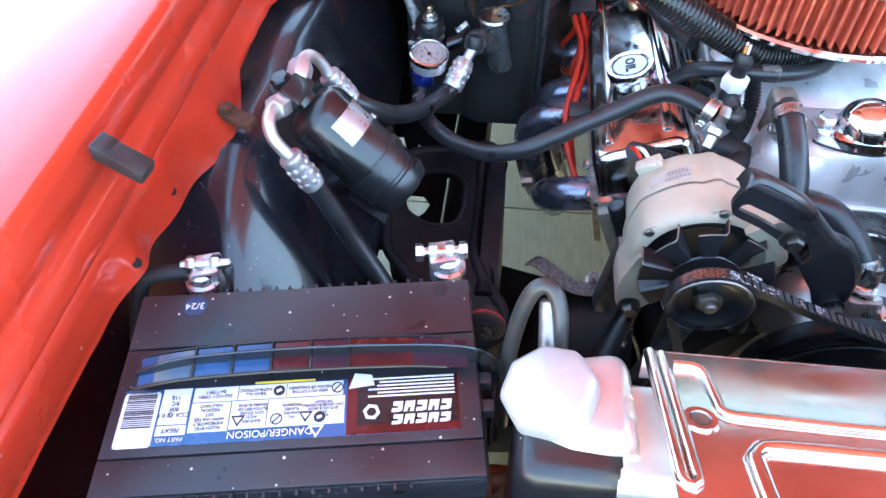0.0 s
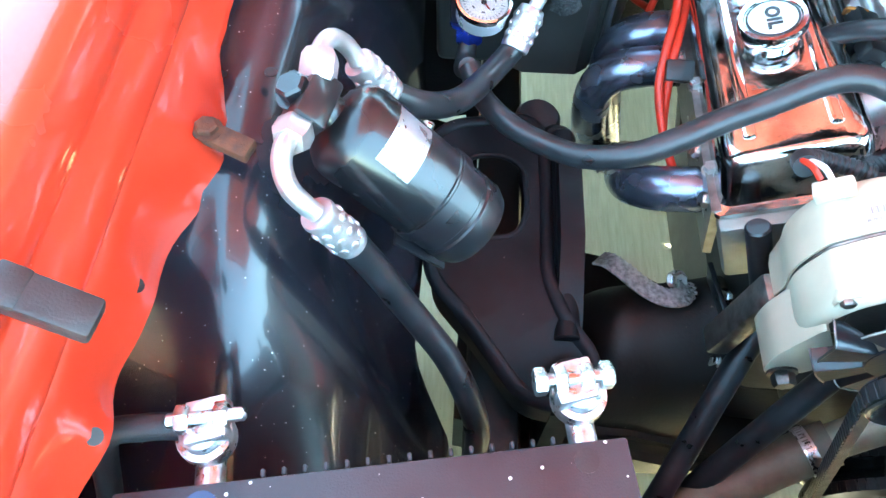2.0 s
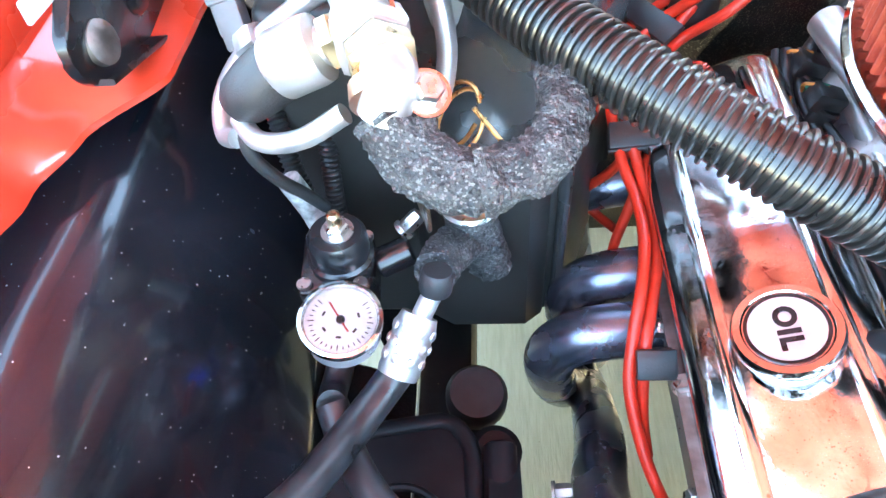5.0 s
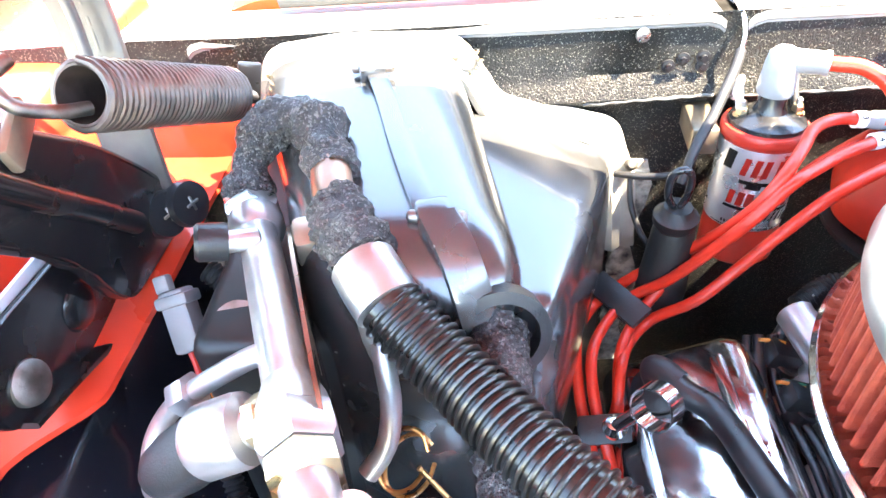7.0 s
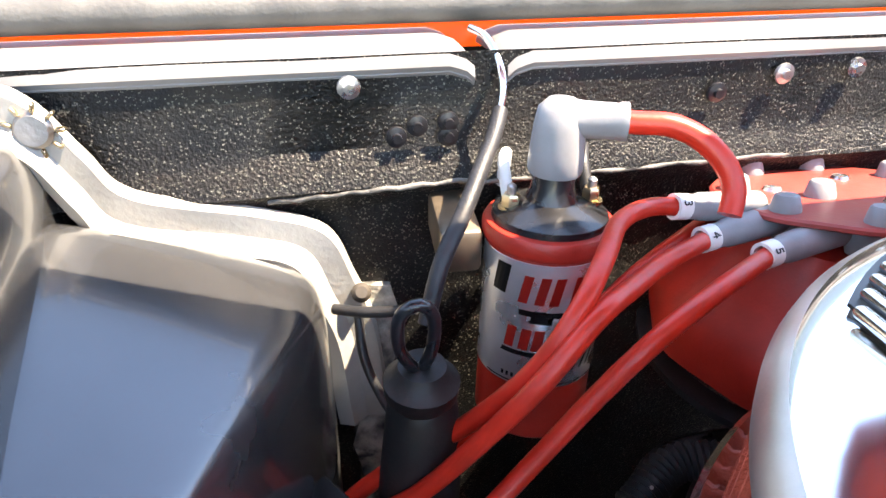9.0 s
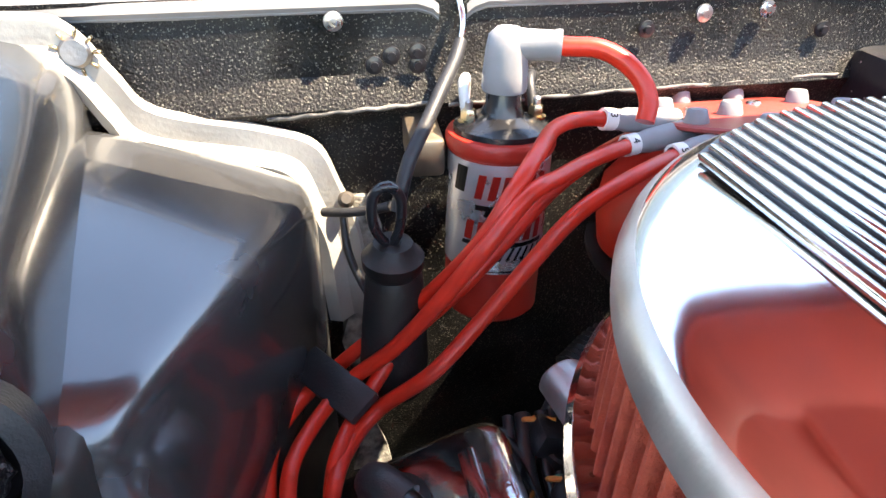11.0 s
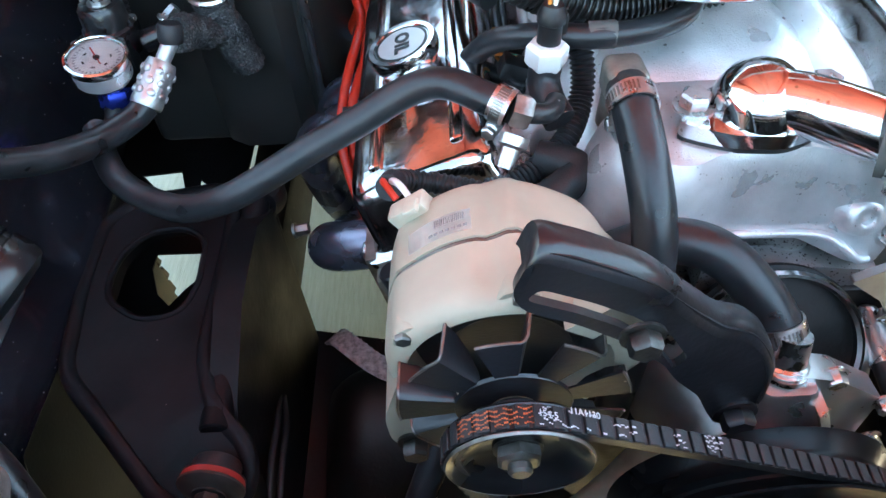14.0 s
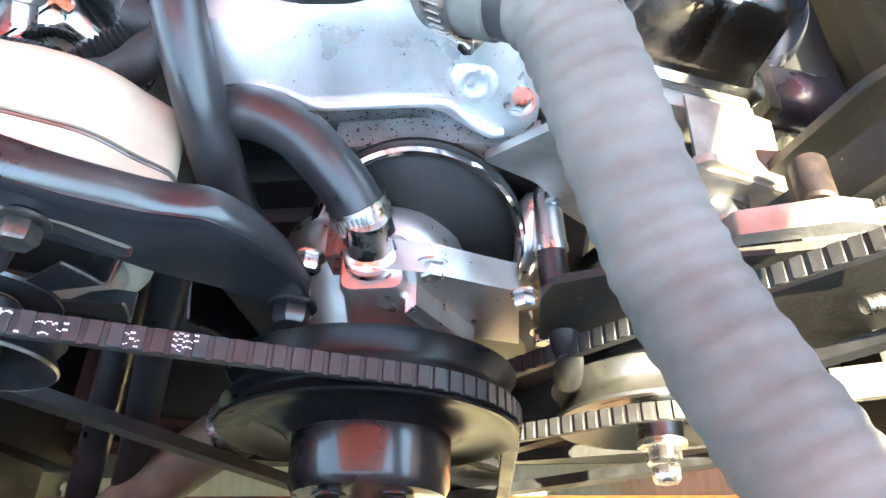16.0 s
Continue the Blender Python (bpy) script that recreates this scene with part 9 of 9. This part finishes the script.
def coil_mark(a0, a1, h0, h1, material, slant=0.0, r=0.0293):
    bm = bmesh.new()
    n = max(2, int((a1 - a0) / 6) + 1)
    rows = []
    for k in range(n + 1):
        a = a0 + (a1 - a0) * k / n
        rows.append([bm.verts.new(cm @ Vector((r * math.cos(radians(a + slant * (h - h0))), r * math.sin(radians(a + slant * (h - h0))), h))) for h in (h0, h1)])
    for x, y in zip(rows, rows[1:]):
        bm.faces.new((x[0], y[0], y[1], x[1]))
    solidify(bm, 0.0002)
    part("label_mark", bm, material, lbc, smooth=False)
for a in (-42, -27, -14, 4, 14, 28):
    coil_mark(a, a + 8.5, 0.080, 0.094, LABEL_RED, 350)
coil_mark(-40, 46, 0.0735, 0.0765, LABEL_BLACK)
coil_mark(-30, -10, 0.0700, 0.0735, LABEL_BLACK, 500)
coil_mark(5, 40, 0.0690, 0.0735, LABEL_BLACK, 500)
for a in (-52, -38, -26, -12, 2, 16, 30):
    coil_mark(a, a + 9, 0.055, 0.0665, LABEL_RED, 250)
coil_mark(-55, 45, 0.0515, 0.054, LABEL_BLACK, 700)
for a in range(-30, 45, 9):
    coil_mark(a, a + 3.5, 0.043, 0.0510, LABEL_BLACK, 900)
coil_mark(-70, 70, 0.0355, 0.0362, LABEL_BLACK)
for k in range(7):
    coil_mark(-52 + k * 5, -49.5 + k * 5, 0.0380, 0.0405, INK)
coil_mark(-70, -55, 0.082, 0.097, LABEL_BLACK, 300)
part("top", lathe([(0.027, 0), (0.0265, 0.004), (0.020, 0.007), (0.012, 0.010), (0.0098, 0.016), (0.0092, 0.030), (0, 0.030)], cz(0.110), cax, 40), GLOSS_BLACK, co_, "black bakelite top")
for dx in (-0.0185, 0.0200):
    p = cz(0.1155) + Vector((dx, 0.002, 0))
    part("terminal", hexhead(p, cax, 0.0038, 0.006), BRASS, co_)
    part("terminal_stud", cyl(p + cax * 0.005, p + cax * 0.012, 0.0022, 10), STEEL, co_)
    part("terminal_wire", tube([p + Vector((0, 0.004, 0.003)), p + Vector((0.0, 0.014, 0.015)), p + Vector((0.004, 0.024, 0.016)), p + Vector((0.006, 0.034, -0.004))], 0.0030, 10, 0.003), WHITE_PLASTIC if dx < 0 else RUBBER, co_)
bt = part("boot", lathe([(0, 0), (0.0116, 0), (0.0124, 0.002), (0.0122, 0.010), (0.0112, 0.022), (0.0100, 0.029), (0.006, 0.033), (0, 0.034)], cz(0.1325), cax, 32), GREY_BOOT, co_, "grey right-angle silicone boot")
bd = Vector((0.93, -0.33, 0.0)).normalized()
part("boot_arm", lathe([(0, 0), (0.0088, 0), (0.0080, 0.010), (0.0078, 0.024), (0.0084, 0.025), (0.0084, 0.028), (0, 0.028)], cz(0.157), bd, 28), GREY_BOOT, bt)
solo("coil_bracket", box((0.020, 0.05, 0.022), pose(-0.176, 0.618, 0.922, 0, 0, -4), 0.003), mat("tan_zinc", (0.28, 0.22, 0.16), 0.4, 0.8, 0.15, 60), "tan zinc coil bracket on the firewall", "bracket")

ds = thing("distributor", (0.0, 0.585, 0.80), "large red distributor body with a dull red cap", "distributor")
dcx = Vector((0.012, 0.590, 0.0))
part("body", lathe([(0, 0), (0.060, 0), (0.078, 0.010), (0.080, 0.022), (0.077, 0.042), (0.062, 0.058), (0.052, 0.072), (0.048, 0.082), (0, 0.084)], (dcx.x, dcx.y, 0.843), (0, 0, 1), 64, wave=lambda a, i: 1 + 0.02 * math.cos(8 * a)), RED_PLASTIC, ds)
part("base_ring", lathe([(0.070, 0), (0.083, 0), (0.083, 0.004), (0.070, 0.004)], (dcx.x, dcx.y, 0.841), (0, 0, 1), 56), BLACK_PLASTIC, ds)
CAPV = Vector((0, 0.20, 1)).normalized()
def cap_z(y):
    return 0.9385 - 0.20 * (y - 0.588)
part("cap", lathe([(0, 0), (0.0580, 0), (0.0592, 0.0008), (0.0592, 0.0024), (0.0580, 0.0034), (0, 0.0036)], (dcx.x, dcx.y, cap_z(dcx.y) - 0.0034), CAPV, 96, wave=lambda a, i: 1 + 0.022 * math.cos(8 * (a - radians(22)))), CAP_RED, ds, "dull red retaining plate")
for k in range(8):
    a = radians(22 + 45 * k)
    part("tower_boot", lathe([(0, 0), (0.0062, 0), (0.0072, 0.004), (0.0066, 0.014), (0, 0.015)], (dcx.x + 0.040 * math.cos(a), dcx.y + 0.040 * math.sin(a), cap_z(dcx.y + 0.040 * math.sin(a)) - 0.0185), CAPV, 20), GREY_BOOT, ds)
    part("boot_plug", lathe([(0, 0), (0.0070, 0), (0.0068, 0.0015), (0.0055, 0.0068), (0.0046, 0.0076), (0, 0.0076)], (dcx.x + 0.0485 * math.cos(a), dcx.y + 0.0485 * math.sin(a), cap_z(dcx.y + 0.0485 * math.sin(a))), CAPV, 20), GREY_BOOT, ds, "grey rubber plug")
part("boot_plug", lathe([(0, 0), (0.0072, 0), (0.0070, 0.0015), (0.0056, 0.0072), (0.0046, 0.0080), (0, 0.0080)], (-0.003, 0.5865, cap_z(0.5865)), CAPV, 20), GREY_BOOT, ds, "grey rubber plug")
for x_, y_ in ((-0.017, 0.6025), (0.022, 0.5690), (0.030, 0.612)):
    part("screw", lathe([(0, 0.0006), (0.0012, 0.0006), (0.0014, 0.0018), (0.0040, 0.0018), (0.0048, 0.0), (0, 0.0)], (x_, y_, cap_z(y_)), CAPV, 18), STEEL, ds, "bright screw head")

def wire(pts, label="red silicone spark plug wire", boot=None, number=None):
    t = thing("spark_plug_wire", pts[0], label, "spark plug wire", "spark plug wires")
    part("cable", tube(pts, 0.0042, 14, 0.004), RED_WIRE, t)
    if boot:
        d = (Vector(boot) - Vector(pts[0])).normalized()
        L = (Vector(boot) - Vector(pts[0])).length
        part("boot", lathe([(0, 0), (0.0058, 0), (0.0058, 0.006), (0.0066, 0.008), (0.0075, L), (0, L)], pts[0], d, 20), GREY_BOOT, t, "grey silicone boot")
        nt_ = part("number_sleeve", lathe([(0.0044, 0), (0.0060, 0), (0.0060, 0.007), (0.0044, 0.007)], Vector(pts[0]) - d * 0.006, d, 20), WHITE_PLASTIC, t, "white number sleeve")
        if number:
            up_ = (Vector((0.0, -0.75, 0.66)) - d * d.dot(Vector((0.0, -0.75, 0.66)))).normalized()
            text(number, 0.0062, R3(-up_.cross(d), d, Vector(pts[0]) - d * 0.0025 + up_ * 0.0062), INK, nt_)
    return t
wire([(-0.0786, 0.5805, 0.9434), (-0.096, 0.580, 0.9450), (-0.116, 0.567, 0.9465), (-0.133, 0.543, 0.945), (-0.150, 0.524, 0.936), (-0.165, 0.522, 0.912), (-0.185, 0.532, 0.880), (-0.208, 0.547, 0.848), (-0.238, 0.552, 0.818), (-0.263, 0.530, 0.812), (-0.275, 0.500, 0.812), (-0.276, 0.465, 0.795), (-0.270, 0.430, 0.775), (-0.262, 0.400, 0.765), (-0.262, 0.362, 0.766), (-0.268, 0.326, 0.760), (-0.275, 0.298, 0.743), (-0.278, 0.270, 0.720), (-0.268, 0.235, 0.690), (-0.252, 0.205, 0.665)], boot=(-0.038, 0.585, 0.9375), number="3")
wire([(-0.0697, 0.5685, 0.9335), (-0.100, 0.552, 0.9345), (-0.124, 0.535, 0.935), (-0.144, 0.520, 0.935), (-0.166, 0.513, 0.913), (-0.186, 0.518, 0.882), (-0.208, 0.525, 0.850), (-0.232, 0.533, 0.824), (-0.254, 0.512, 0.815), (-0.266, 0.485, 0.812), (-0.266, 0.455, 0.795), (-0.258, 0.425, 0.772), (-0.252, 0.39, 0.762), (-0.254, 0.350, 0.758), (-0.262, 0.315, 0.750), (-0.268, 0.288, 0.735), (-0.268, 0.262, 0.700), (-0.26, 0.25, 0.66)], boot=(-0.026, 0.5790, 0.9345), number="4")
wire([(-0.0529, 0.5493, 0.9350), (-0.090, 0.529, 0.934), (-0.121, 0.515, 0.926), (-0.142, 0.514, 0.902), (-0.166, 0.512, 0.872), (-0.192, 0.508, 0.845), (-0.218, 0.516, 0.818), (-0.236, 0.502, 0.808), (-0.246, 0.478, 0.806), (-0.252, 0.455, 0.785), (-0.268, 0.452, 0.745), (-0.285, 0.468, 0.705), (-0.288, 0.482, 0.678), (-0.272, 0.478, 0.660), (-0.258, 0.455, 0.665)], boot=(-0.010, 0.5620, 0.9350), number="5")
wire([(-0.056, 0.590, 0.930), (-0.090, 0.572, 0.925), (-0.118, 0.558, 0.915), (-0.145, 0.545, 0.896), (-0.172, 0.538, 0.872), (-0.200, 0.536, 0.846), (-0.226, 0.522, 0.818), (-0.244, 0.492, 0.808), (-0.250, 0.455, 0.788), (-0.256, 0.425, 0.75), (-0.268, 0.410, 0.70), (-0.27, 0.40, 0.665)])
hw_ = thing("coil_wire", (-0.1, 0.59, 0.985), "red silicone coil wire to the distributor", "ignition wire")
part("cable", tube([cz(0.157) + bd * 0.020, cz(0.157) + bd * 0.034, (-0.0905, 0.5835, 0.9815), (-0.0795, 0.5770, 0.9770), (-0.0715, 0.5695, 0.9690), (-0.0682, 0.5635, 0.9590), (-0.0712, 0.5585, 0.9500)], 0.0050, 16, 0.003), RED_WIRE, hw_)
def separator(c, ax, along, w, label):
    t = thing("wire_separator", c, label, "wire separator", "wire separators")
    m = R3(ax, along, c)
    part("upper_bar", box((w, 0.020, 0.006), m @ pose(0, 0, 0.0055), 0.0015), BLACK_PLASTIC, t)
    part("lower_bar", box((w, 0.020, 0.006), m @ pose(0, 0, -0.0055), 0.0015), BLACK_PLASTIC, t)
    part("screw", lathe([(0.0012, 0.0016), (0.0036, 0.0016), (0.004, 0.0), (0, 0.0)], m @ Vector((0, 0, 0.0085)), m.to_3x3() @ Vector((0, 0, 1)), 14), STEEL, t)
separator((-0.2385, 0.535, 0.8185), (0.035, -0.050, -0.002), (-0.05, -0.03, -0.03), 0.052, "black clamp-style spark plug wire separator")
separator((-0.262, 0.440, 0.789), (0.040, 0.0, 0.004), (0, -1, -0.6), 0.036, "black small spark plug wire separator")
separator((-0.262, 0.283, 0.733), (0.030, 0.0, 0.0), (0, -0.8, -0.6), 0.026, "black small spark plug wire clip near the headers")
rc = thing("chrome_loop_clamp", (-0.245, 0.40, 0.83), "bright chrome loop clamp with a ball stud", "clamp")
part("band", hollow(Vector((-0.243, 0.405, 0.862)) - Vector((0.55, 0.55, -0.25)).normalized() * 0.007, Vector((-0.243, 0.405, 0.862)) + Vector((0.55, 0.55, -0.25)).normalized() * 0.007, 0.0138, 0.0126), CHROME, rc)
part("stem", cyl((-0.252, 0.408, 0.852), (-0.262, 0.415, 0.828), 0.0045, 14), CHROME, rc)
part("ball", lathe([(0, -0.008), (0.006, -0.0055), (0.0082, 0), (0.006, 0.0055), (0, 0.008)], (-0.262, 0.416, 0.826), (0, 0, 1), 20), CHROME, rc)

# breather grommet and hose on the valve cover
bg = thing("breather_valve", (-0.22, 0.47, 0.80), "black rubber breather grommet and elbow on the valve cover", "breather")
part("grommet", lathe([(0, 0), (0.020, 0), (0.0205, 0.003), (0.016, 0.007), (0.012, 0.010), (0, 0.010)], VCM @ Vector((-0.012, 0.148, 0.0615)), CAPN, 28), RUBBER, bg)
gp = VCM @ Vector((-0.012, 0.148, 0.0715))
part("elbow", tube([gp, gp + Vector((-0.004, 0, 0.014)), gp + Vector((0.0, -0.008, 0.021)), gp + Vector((0.008, -0.018, 0.020))], 0.0092, 18, 0.003), RUBBER, bg)
part("hose", tube([gp + Vector((0.0, -0.008, 0.021)), gp + Vector((0.010, -0.024, 0.019)), (-0.196, 0.425, 0.826), (-0.188, 0.380, 0.836), (-0.182, 0.340, 0.845), (-0.172, 0.300, 0.850), (-0.150, 0.265, 0.852)], 0.0088, 18, 0.005), HOSE_RUBBER, bg, "black breather hose")

# dipstick, its tube and the hook on the cowl
dp = thing("dipstick", (-0.205, 0.545, 0.86), "black dipstick with a loop handle in its tube", "dipstick")
part("tube_cap", lathe([(0, 0), (0.013, 0), (0.0155, 0.004), (0.0160, 0.010), (0.0125, 0.013), (0.010, 0.018), (0, 0.019)], (-0.205, 0.545, 0.884), (0.02, -0.05, 1), 28), FRAME_BLACK, dp)
part("tube", lathe([(0, 0), (0.018, 0), (0.019, 0.02), (0.015, 0.075), (0.012, 0.080), (0, 0.080)], (-0.206, 0.548, 0.806), (0.02, -0.05, 1), 28), FRAME_BLACK, dp)
part("loop", tube([(-0.207, 0.543, 0.900), (-0.214, 0.541, 0.914), (-0.214, 0.540, 0.930), (-0.207, 0.539, 0.936), (-0.201, 0.540, 0.929), (-0.201, 0.541, 0.914), (-0.205, 0.543, 0.900)], 0.0027, 10, 0.003), GLOSS_BLACK, dp)
rd = thing("hanging_rod", (-0.155, 0.652, 0.99), "black sleeved cable hooked over the cowl notch", "cable")
part("hook", tube([(-0.158, 0.668, 1.004), (-0.154, 0.655, 1.003), (-0.151, 0.642, 0.996), (-0.150, 0.634, 0.985), (-0.152, 0.630, 0.974)], 0.0020, 10, 0.003), CHROME, rd, "bright wire hook")
part("sleeve", tube([(-0.152, 0.630, 0.975), (-0.158, 0.618, 0.968), (-0.168, 0.601, 0.960), (-0.180, 0.583, 0.948), (-0.192, 0.570, 0.932), (-0.200, 0.560, 0.91)], 0.0038, 14, 0.004), RUBBER, rd)
# firewall screws and plugs
def screw(x, z, r, mt, label, cat="screw"):
    solo("firewall_screw", lathe([(0, 0), (r * 1.25, 0), (r * 1.2, 0.0015), (r * 0.6, 0.002), (r * 0.55, 0.004), (0, 0.004)], (x, 0.6385, z), (0, -1, 0), 16), mt, label, cat, group="firewall screws")
for x, z in ((-0.221, 0.987), (0.000, 0.983), (0.042, 0.984)):
    screw(x, z, 0.0044, STEEL, "small bright screw in the firewall")
for x, z in ((-0.190, 0.967), (-0.175, 0.968), (-0.175, 0.961), (-0.200, 0.962), (-0.036, 0.975), (0.085, 0.970)):
    screw(x, z, 0.0042, BLACK_PAINT, "black painted screw in the firewall")
wpv = thing("harness_clip", (-0.222, 0.62, 0.87), "dark wire harness clip at the case edge", "clip")
part("clip", lathe([(0, 0), (0.005, 0), (0.005, 0.005), (0.003, 0.007), (0, 0.007)], (-0.222, 0.622, 0.886), (0, -0.8, 0.6), 16), mat("dark_brown_rubber", (0.06, 0.05, 0.04), 0.6, 0, 0.2, 90), wpv)
part("lead", tube([(-0.236, 0.612, 0.885), (-0.222, 0.600, 0.890), (-0.208, 0.590, 0.896), (-0.200, 0.585, 0.90)], 0.0028, 10, 0.003), RUBBER, wpv)
part("lead", tube([(-0.225, 0.606, 0.885), (-0.224, 0.596, 0.865), (-0.216, 0.585, 0.845), (-0.205, 0.575, 0.83)], 0.0024, 10, 0.003), RUBBER, wpv)
FLAKE = mat("peeling_insulation", (0.55, 0.53, 0.46), 0.7, 0, 0.4, 90, 1.5, 200, color2=(0.03, 0.03, 0.03))
solo("peeling_insulation", loft([[(-0.228 + 0.004 * math.sin(k * 2.1), 0.632 - 0.003 * (k % 3), 0.885 - 0.022 * k), (-0.206 + 0.006 * math.sin(k * 1.3), 0.630, 0.883 - 0.022 * k), (-0.206 + 0.006 * math.sin(k * 1.3), 0.634, 0.883 - 0.022 * k), (-0.228, 0.636, 0.885 - 0.022 * k)] for k in range(12)]), FLAKE, "torn foil-faced insulation below the firewall seam", "insulation")
solo("wiper_motor", box((0.10, 0.08, 0.12), pose(0.16, 0.60, 0.90), 0.01), BLACK_PAINT, "black wiper motor housing on the firewall", "wiper motor")
